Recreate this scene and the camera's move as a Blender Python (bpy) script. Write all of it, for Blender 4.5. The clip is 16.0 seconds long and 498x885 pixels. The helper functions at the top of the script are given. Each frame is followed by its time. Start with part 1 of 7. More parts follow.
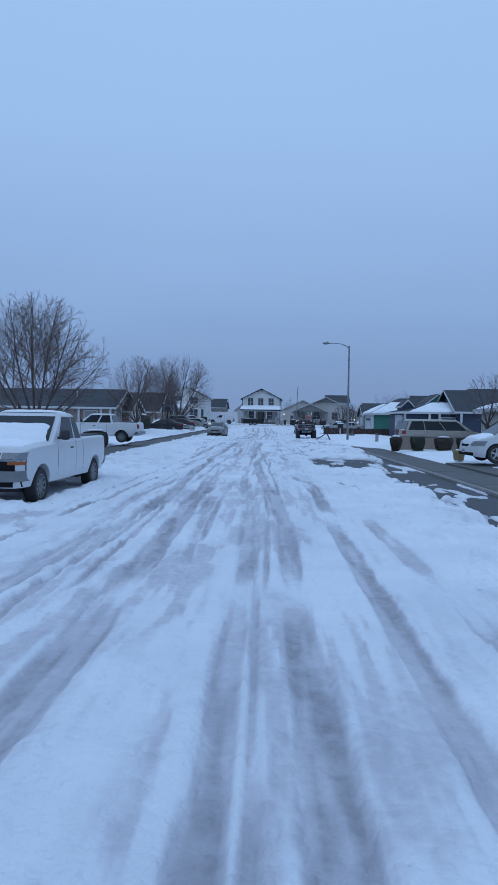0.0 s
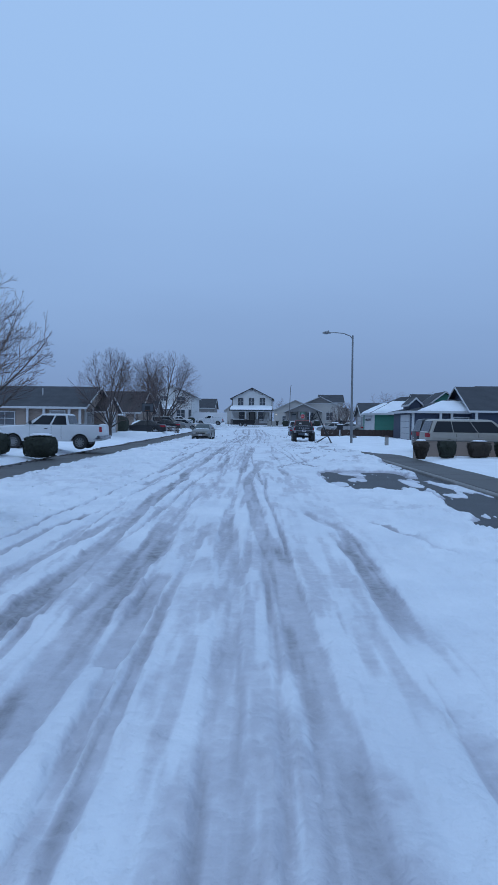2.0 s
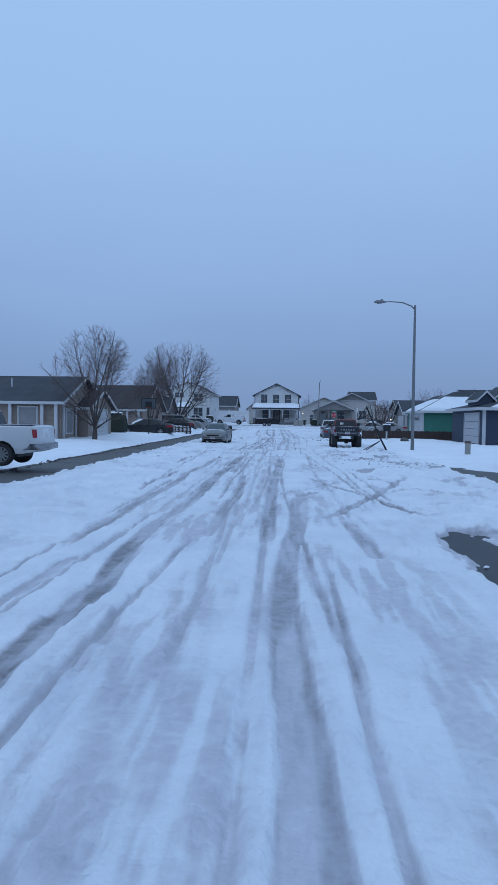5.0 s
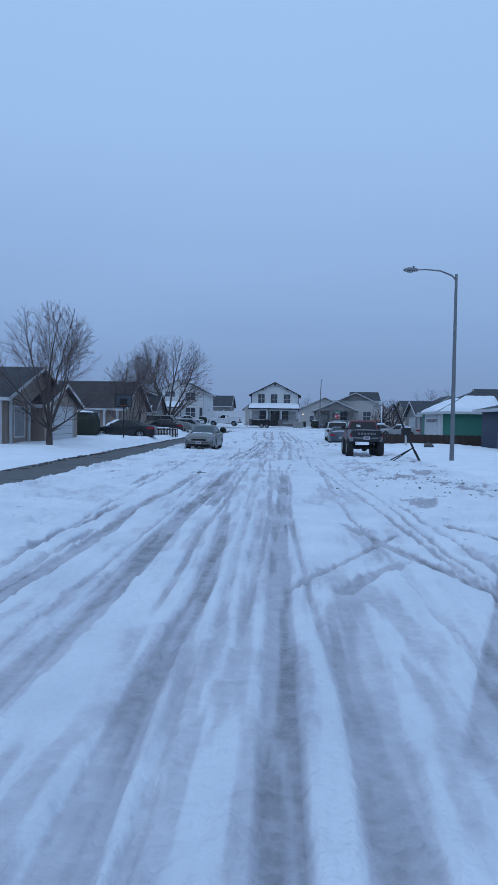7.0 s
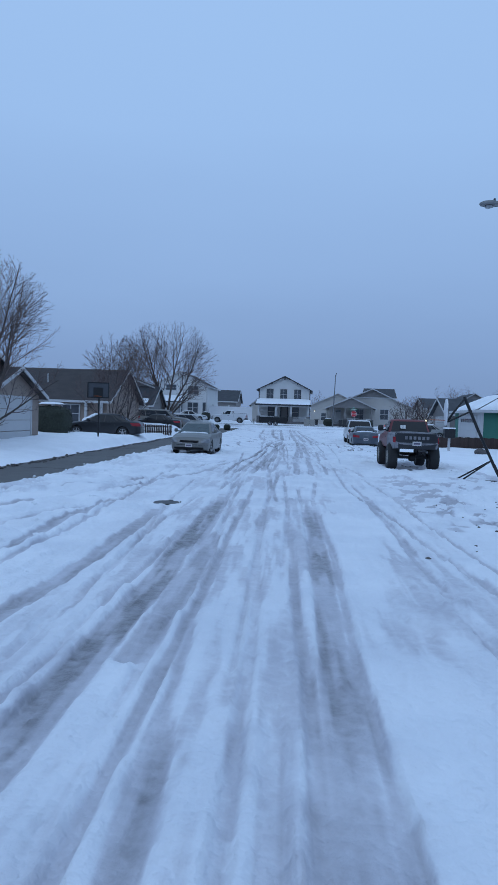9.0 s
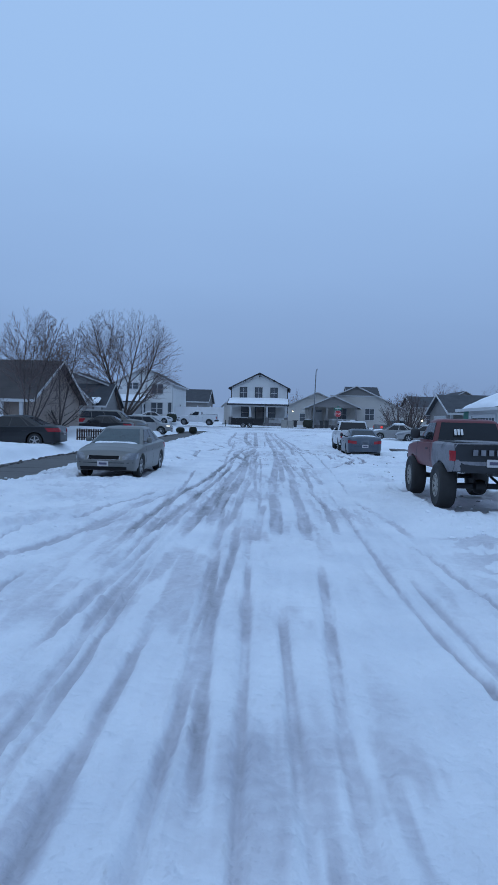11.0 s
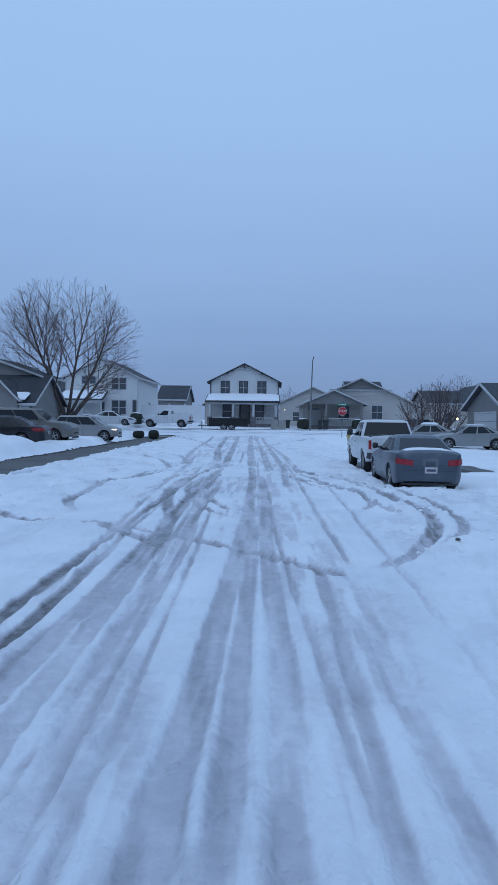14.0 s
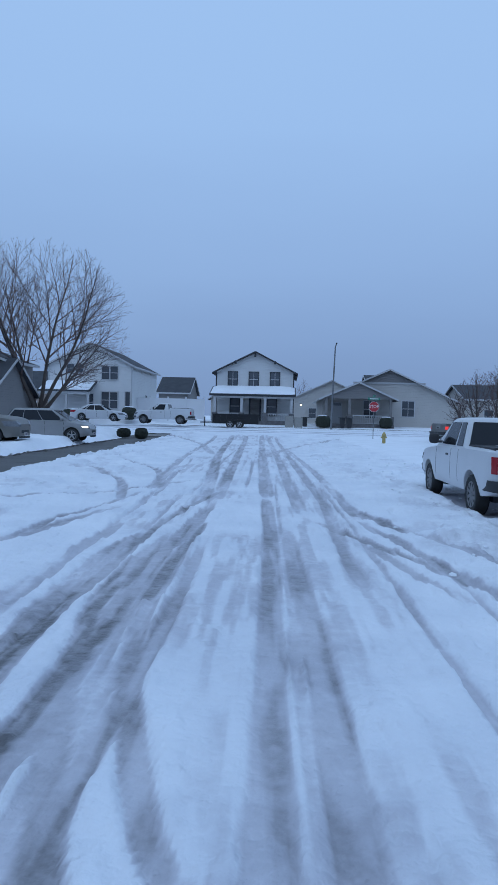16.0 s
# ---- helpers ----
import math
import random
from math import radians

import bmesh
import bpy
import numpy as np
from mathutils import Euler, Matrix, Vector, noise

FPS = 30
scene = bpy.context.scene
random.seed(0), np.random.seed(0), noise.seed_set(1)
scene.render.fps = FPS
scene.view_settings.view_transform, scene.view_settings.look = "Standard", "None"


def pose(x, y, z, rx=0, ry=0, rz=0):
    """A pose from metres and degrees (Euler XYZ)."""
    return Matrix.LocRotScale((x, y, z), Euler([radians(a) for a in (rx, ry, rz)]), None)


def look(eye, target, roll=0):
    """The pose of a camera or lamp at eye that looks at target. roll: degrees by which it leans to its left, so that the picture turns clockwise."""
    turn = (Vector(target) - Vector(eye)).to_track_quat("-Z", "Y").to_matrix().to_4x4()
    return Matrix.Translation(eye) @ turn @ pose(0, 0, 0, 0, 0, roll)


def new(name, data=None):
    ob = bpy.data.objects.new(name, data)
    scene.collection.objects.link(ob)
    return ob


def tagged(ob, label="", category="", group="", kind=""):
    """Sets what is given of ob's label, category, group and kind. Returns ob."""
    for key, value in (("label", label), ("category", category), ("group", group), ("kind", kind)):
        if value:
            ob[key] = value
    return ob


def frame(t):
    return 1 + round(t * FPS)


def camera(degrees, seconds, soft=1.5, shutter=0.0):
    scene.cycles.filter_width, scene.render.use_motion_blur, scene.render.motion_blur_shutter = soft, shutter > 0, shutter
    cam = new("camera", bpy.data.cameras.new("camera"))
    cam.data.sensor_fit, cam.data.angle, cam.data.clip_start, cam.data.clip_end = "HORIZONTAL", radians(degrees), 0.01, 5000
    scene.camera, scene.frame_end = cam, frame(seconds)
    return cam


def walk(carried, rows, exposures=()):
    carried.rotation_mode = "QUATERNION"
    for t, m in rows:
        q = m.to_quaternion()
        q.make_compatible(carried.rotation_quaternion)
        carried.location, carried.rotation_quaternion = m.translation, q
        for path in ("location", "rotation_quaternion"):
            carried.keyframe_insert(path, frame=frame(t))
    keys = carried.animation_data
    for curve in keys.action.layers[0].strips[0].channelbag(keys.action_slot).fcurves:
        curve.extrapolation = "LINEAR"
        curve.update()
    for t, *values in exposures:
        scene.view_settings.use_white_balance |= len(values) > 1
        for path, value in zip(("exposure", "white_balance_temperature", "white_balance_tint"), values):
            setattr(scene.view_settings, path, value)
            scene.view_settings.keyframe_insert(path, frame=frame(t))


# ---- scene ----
cam = camera(42.0, 16.0)
PATH = [
    (0.0, 0.900, -2.252, 1.729, 88.003, -0.933, 1.417),
    (0.5, 0.905, -0.498, 1.716, 87.991, -0.963, 1.156),
    (1.0, 0.914, 1.415, 1.716, 88.186, -0.802, 1.049),
    (1.5, 0.898, 3.274, 1.716, 87.868, -0.695, 0.183),
    (2.0, 0.808, 5.099, 1.727, 88.093, -0.709, 0.587),
    (2.5, 0.837, 7.098, 1.729, 87.940, -0.603, 0.637),
    (3.0, 0.822, 9.136, 1.726, 88.257, -0.479, 0.903),
    (5.5, 0.418, 19.551, 1.731, 87.948, -0.861, 2.806),
    (6.0, 0.334, 21.517, 1.725, 88.067, -1.046, 2.639),
    (6.5, 0.357, 23.687, 1.715, 88.044, -0.994, 2.498),
    (7.0, 0.326, 25.857, 1.720, 88.099, -1.023, 2.402),
    (7.5, 0.243, 27.993, 1.719, 88.118, -1.148, 2.667),
    (8.0, 0.181, 30.101, 1.713, 88.028, -1.358, 2.958),
    (8.5, 0.106, 32.285, 1.722, 87.876, -1.628, 3.316),
    (9.0, 0.037, 34.529, 1.733, 87.782, -1.867, 3.078),
    (11.5, 0.290, 47.859, 1.730, 88.001, -1.236, 0.102),
    (12.0, 0.414, 50.615, 1.728, 88.012, -1.211, -0.732),
    (12.5, 0.671, 53.528, 1.715, 88.092, -1.127, -0.924),
    (13.0, 0.839, 56.172, 1.733, 88.143, -0.847, -0.948),
    (13.5, 0.963, 58.905, 1.730, 87.978, -0.733, -0.822),
    (14.0, 1.012, 61.340, 1.720, 88.020, -0.788, 0.277),
    (14.5, 0.896, 64.059, 1.700, 87.851, -0.988, 0.373),
    (15.0, 1.053, 66.470, 1.701, 87.964, -1.221, 1.074),
    (15.5, 0.969, 69.123, 1.679, 87.934, -1.354, 0.907),
    (16.0, 0.896, 71.644, 1.707, 87.691, -1.378, 1.176),
]
walk(cam, [(t, pose(*p)) for t, *p in PATH])
SKY_TOP, SKY_LOW = (0.345, 0.545, 0.875), (0.195, 0.300, 0.520)


# ---- world: overcast dusk sky, brighter overhead ----
def make_world():
    w = bpy.data.worlds.new("overcast_sky")
    scene.world = w
    w.use_nodes = True
    n, l = w.node_tree.nodes, w.node_tree.links
    n.clear()
    out, bg = n.new("ShaderNodeOutputWorld"), n.new("ShaderNodeBackground")
    tc, sep, ramp = n.new("ShaderNodeTexCoord"), n.new("ShaderNodeSeparateXYZ"), n.new("ShaderNodeValToRGB")
    noi, mul, add = n.new("ShaderNodeTexNoise"), n.new("ShaderNodeMath"), n.new("ShaderNodeMath")
    l.new(tc.outputs["Generated"], sep.inputs[0])
    mp = n.new("ShaderNodeMapping")
    mp.inputs["Scale"].default_value = (1.2, 1.2, 4.0)
    l.new(tc.outputs["Generated"], mp.inputs[0])
    l.new(mp.outputs[0], noi.inputs["Vector"])
    noi.inputs["Scale"].default_value, noi.inputs["Detail"].default_value = 1.6, 4.0
    mul.operation, mul.inputs[1].default_value = "MULTIPLY_ADD", 0.10
    mul.inputs[2].default_value = -0.05
    l.new(noi.outputs["Fac"], mul.inputs[0])
    add.operation = "ADD"
    l.new(sep.outputs["Z"], add.inputs[0])
    l.new(mul.outputs[0], add.inputs[1])
    l.new(add.outputs[0], ramp.inputs[0])
    e = ramp.color_ramp.elements
    e[0].position, e[0].color = 0.0, (*SKY_LOW, 1)
    e[1].position, e[1].color = 0.62, (*SKY_TOP, 1)
    for p, c in ((0.10, (0.222, 0.350, 0.605)), (0.22, (0.275, 0.435, 0.730)), (0.40, (0.325, 0.515, 0.840))):
        el = e.new(p)
        el.color = (*c, 1)
    l.new(ramp.outputs[0], bg.inputs[0])
    bg.inputs[1].default_value = 1.0
    l.new(bg.outputs[0], out.inputs[0])


make_world()
sun = new("sun", bpy.data.lights.new("sun", "SUN"))
sun.data.energy, sun.data.angle, sun.data.color = 0.30, radians(60), (0.80, 0.90, 1.0)
sun.matrix_world = look((0, 0, 50), (12, 25, 0))
scene.view_settings.exposure = 0.0


# ---- materials ----
def mat(name, base, rough=0.6, metal=0.0, var=0.15, scale=3.0, fine=40.0, bump=0.1, spec=0.5, stretch=(1, 1, 1), coords="Object", stain=None, stain_lo=0.55, stain_hi=0.7, each=0.0):
    m = bpy.data.materials.new(name)
    m.use_nodes = True
    n, l = m.node_tree.nodes, m.node_tree.links
    p = n["Principled BSDF"]
    p.inputs["Roughness"].default_value, p.inputs["Metallic"].default_value = rough, metal
    p.inputs["Specular IOR Level"].default_value = spec
    tc, mp = n.new("ShaderNodeTexCoord"), n.new("ShaderNodeMapping")
    mp.inputs["Scale"].default_value = stretch
    l.new(tc.outputs[coords], mp.inputs[0])
    big, small = n.new("ShaderNodeTexNoise"), n.new("ShaderNodeTexNoise")
    for t, s, d in ((big, scale, 5.0), (small, fine, 3.0)):
        t.inputs["Scale"].default_value, t.inputs["Detail"].default_value = s, d
        l.new(mp.outputs[0], t.inputs["Vector"])
    both = n.new("ShaderNodeMath")
    both.operation = "MULTIPLY_ADD"
    both.inputs[1].default_value, both.inputs[2].default_value = 0.4, 0.0
    l.new(small.outputs["Fac"], both.inputs[0])
    summed = n.new("ShaderNodeMath")
    summed.operation = "MULTIPLY_ADD"
    summed.inputs[1].default_value = 0.6
    l.new(big.outputs["Fac"], summed.inputs[0])
    l.new(both.outputs[0], summed.inputs[2])
    ramp = n.new("ShaderNodeValToRGB")
    lo, hi = [max(0, c * (1 - var)) for c in base], [min(1, c * (1 + var)) for c in base]
    ramp.color_ramp.elements[0].position, ramp.color_ramp.elements[0].color = 0.30, (*lo, 1)
    ramp.color_ramp.elements[1].position, ramp.color_ramp.elements[1].color = 0.70, (*hi, 1)
    l.new(summed.outputs[0], ramp.inputs[0])
    col = ramp.outputs[0]
    if stain:
        mask, mix = n.new("ShaderNodeValToRGB"), n.new("ShaderNodeMix")
        mix.data_type = "RGBA"
        mask.color_ramp.elements[0].position, mask.color_ramp.elements[1].position = stain_lo, stain_hi
        l.new(big.outputs["Fac"], mask.inputs[0])
        l.new(mask.outputs[0], mix.inputs[0])
        l.new(col, mix.inputs[6])
        mix.inputs[7].default_value = (*stain, 1)
        col = mix.outputs[2]
    if each:
        info, hsv, mr = n.new("ShaderNodeObjectInfo"), n.new("ShaderNodeHueSaturation"), n.new("ShaderNodeMapRange")
        mr.inputs[3].default_value, mr.inputs[4].default_value = 1 - each, 1 + each
        l.new(info.outputs["Random"], mr.inputs[0])
        l.new(mr.outputs[0], hsv.inputs["Value"])
        l.new(col, hsv.inputs["Color"])
        col = hsv.outputs[0]
    l.new(col, p.inputs["Base Color"])
    if bump:
        b = n.new("ShaderNodeBump")
        b.inputs["Strength"].default_value, b.inputs["Distance"].default_value = bump, 0.02
        l.new(summed.outputs[0], b.inputs["Height"])
        l.new(b.outputs[0], p.inputs["Normal"])
    return m


def lap(m, pitch, depth=0.6, axis="Z"):
    """Adds horizontal board relief to a wall or roof material: a saw wave along the axis."""
    n, l = m.node_tree.nodes, m.node_tree.links
    p = n["Principled BSDF"]
    tc, sep, mo, b = n.new("ShaderNodeTexCoord"), n.new("ShaderNodeSeparateXYZ"), n.new("ShaderNodeMath"), n.new("ShaderNodeBump")
    l.new(tc.outputs["Object"], sep.inputs[0])
    mul = n.new("ShaderNodeMath")
    mul.operation, mul.inputs[1].default_value = "MULTIPLY", 1.0 / pitch
    l.new(sep.outputs[axis], mul.inputs[0])
    mo.operation = "FRACT"
    l.new(mul.outputs[0], mo.inputs[0])
    b.inputs["Strength"].default_value, b.inputs["Distance"].default_value, b.invert = depth, 0.03, True
    l.new(mo.outputs[0], b.inputs["Height"])
    old = p.inputs["Normal"].links[0].from_socket if p.inputs["Normal"].links else None
    if old:
        l.new(old, b.inputs["Normal"])
    l.new(b.outputs[0], p.inputs["Normal"])
    return m


def glow(name, colour, strength):
    m = bpy.data.materials.new(name)
    m.use_nodes = True
    p = m.node_tree.nodes["Principled BSDF"]
    p.inputs["Base Color"].default_value = (*colour, 1)
    p.inputs["Emission Color"].default_value, p.inputs["Emission Strength"].default_value = (*colour, 1), strength
    return m


def snow_mat():
    """Snow, packed grey ice and slush: a mesh attribute gives its greyness, from wheel dirt and from shade painted
    under parked cars.
    """
    m = bpy.data.materials.new("road_snow")
    m.use_nodes = True
    n, l = m.node_tree.nodes, m.node_tree.links
    p = n["Principled BSDF"]
    at, tc = n.new("ShaderNodeAttribute"), n.new("ShaderNodeTexCoord")
    at.attribute_name = "pack_shade"
    big, fine, streak = n.new("ShaderNodeTexNoise"), n.new("ShaderNodeTexNoise"), n.new("ShaderNodeTexNoise")
    mp = n.new("ShaderNodeMapping")
    mp.inputs["Scale"].default_value = (6.0, 1.5, 1.0)
    l.new(tc.outputs["Object"], mp.inputs[0])
    for t, s, d in ((big, 0.9, 6.0), (fine, 11.0, 7.0), (streak, 1.6, 6.0)):
        t.inputs["Scale"].default_value, t.inputs["Detail"].default_value = s, d
        l.new((mp if t is streak else tc).outputs[0 if t is streak else "Object"], t.inputs["Vector"])
    # the dirt and painted shade, broken up by streaks along the street and by crumbs
    a = n.new("ShaderNodeMath")
    a.operation = "MULTIPLY_ADD"
    a.inputs[1].default_value, a.inputs[2].default_value = 0.36, 0.44
    l.new(streak.outputs["Fac"], a.inputs[0])
    b = n.new("ShaderNodeMath")
    b.operation = "MULTIPLY_ADD"
    b.inputs[1].default_value = 0.80
    l.new(fine.outputs["Fac"], b.inputs[0])
    l.new(a.outputs[0], b.inputs[2])
    c = n.new("ShaderNodeMath")
    c.operation = "MULTIPLY"
    l.new(at.outputs["Fac"], c.inputs[0])
    l.new(b.outputs[0], c.inputs[1])
    ramp = n.new("ShaderNodeValToRGB")
    e = ramp.color_ramp.elements
    e[0].position, e[0].color = 0.0, (0.87, 0.89, 0.93, 1)
    e[1].position, e[1].color = 1.0, (0.15, 0.145, 0.15, 1)
    for pos, colr in ((0.16, (0.81, 0.825, 0.87)), (0.31, (0.63, 0.62, 0.67)), (0.58, (0.46, 0.445, 0.485)), (0.78, (0.31, 0.30, 0.32))):
        e.new(pos).color = (*colr, 1)
    l.new(c.outputs[0], ramp.inputs[0])
    mix = n.new("ShaderNodeMix")
    mix.data_type, mix.blend_type = "RGBA", "MULTIPLY"
    mix.inputs[0].default_value = 1.0
    tone = n.new("ShaderNodeValToRGB")
    tone.color_ramp.elements[0].position, tone.color_ramp.elements[0].color = 0.3, (0.88, 0.89, 0.91, 1)
    tone.color_ramp.elements[1].position, tone.color_ramp.elements[1].color = 0.65, (1, 1, 1, 1)
    l.new(big.outputs["Fac"], tone.inputs[0])
    l.new(ramp.outputs[0], mix.inputs[6])
    l.new(tone.outputs[0], mix.inputs[7])
    l.new(mix.outputs[2], p.inputs["Base Color"])
    mr = n.new("ShaderNodeMapRange")
    mr.inputs[3].default_value, mr.inputs[4].default_value = 0.75, 0.38
    l.new(c.outputs[0], mr.inputs[0])
    l.new(mr.outputs[0], p.inputs["Roughness"])
    bp = n.new("ShaderNodeBump")
    bp.inputs["Strength"].default_value, bp.inputs["Distance"].default_value = 0.9, 0.05
    l.new(fine.outputs["Fac"], bp.inputs["Height"])
    l.new(bp.outputs[0], p.inputs["Normal"])
    p.inputs["Specular IOR Level"].default_value = 0.3
    return m


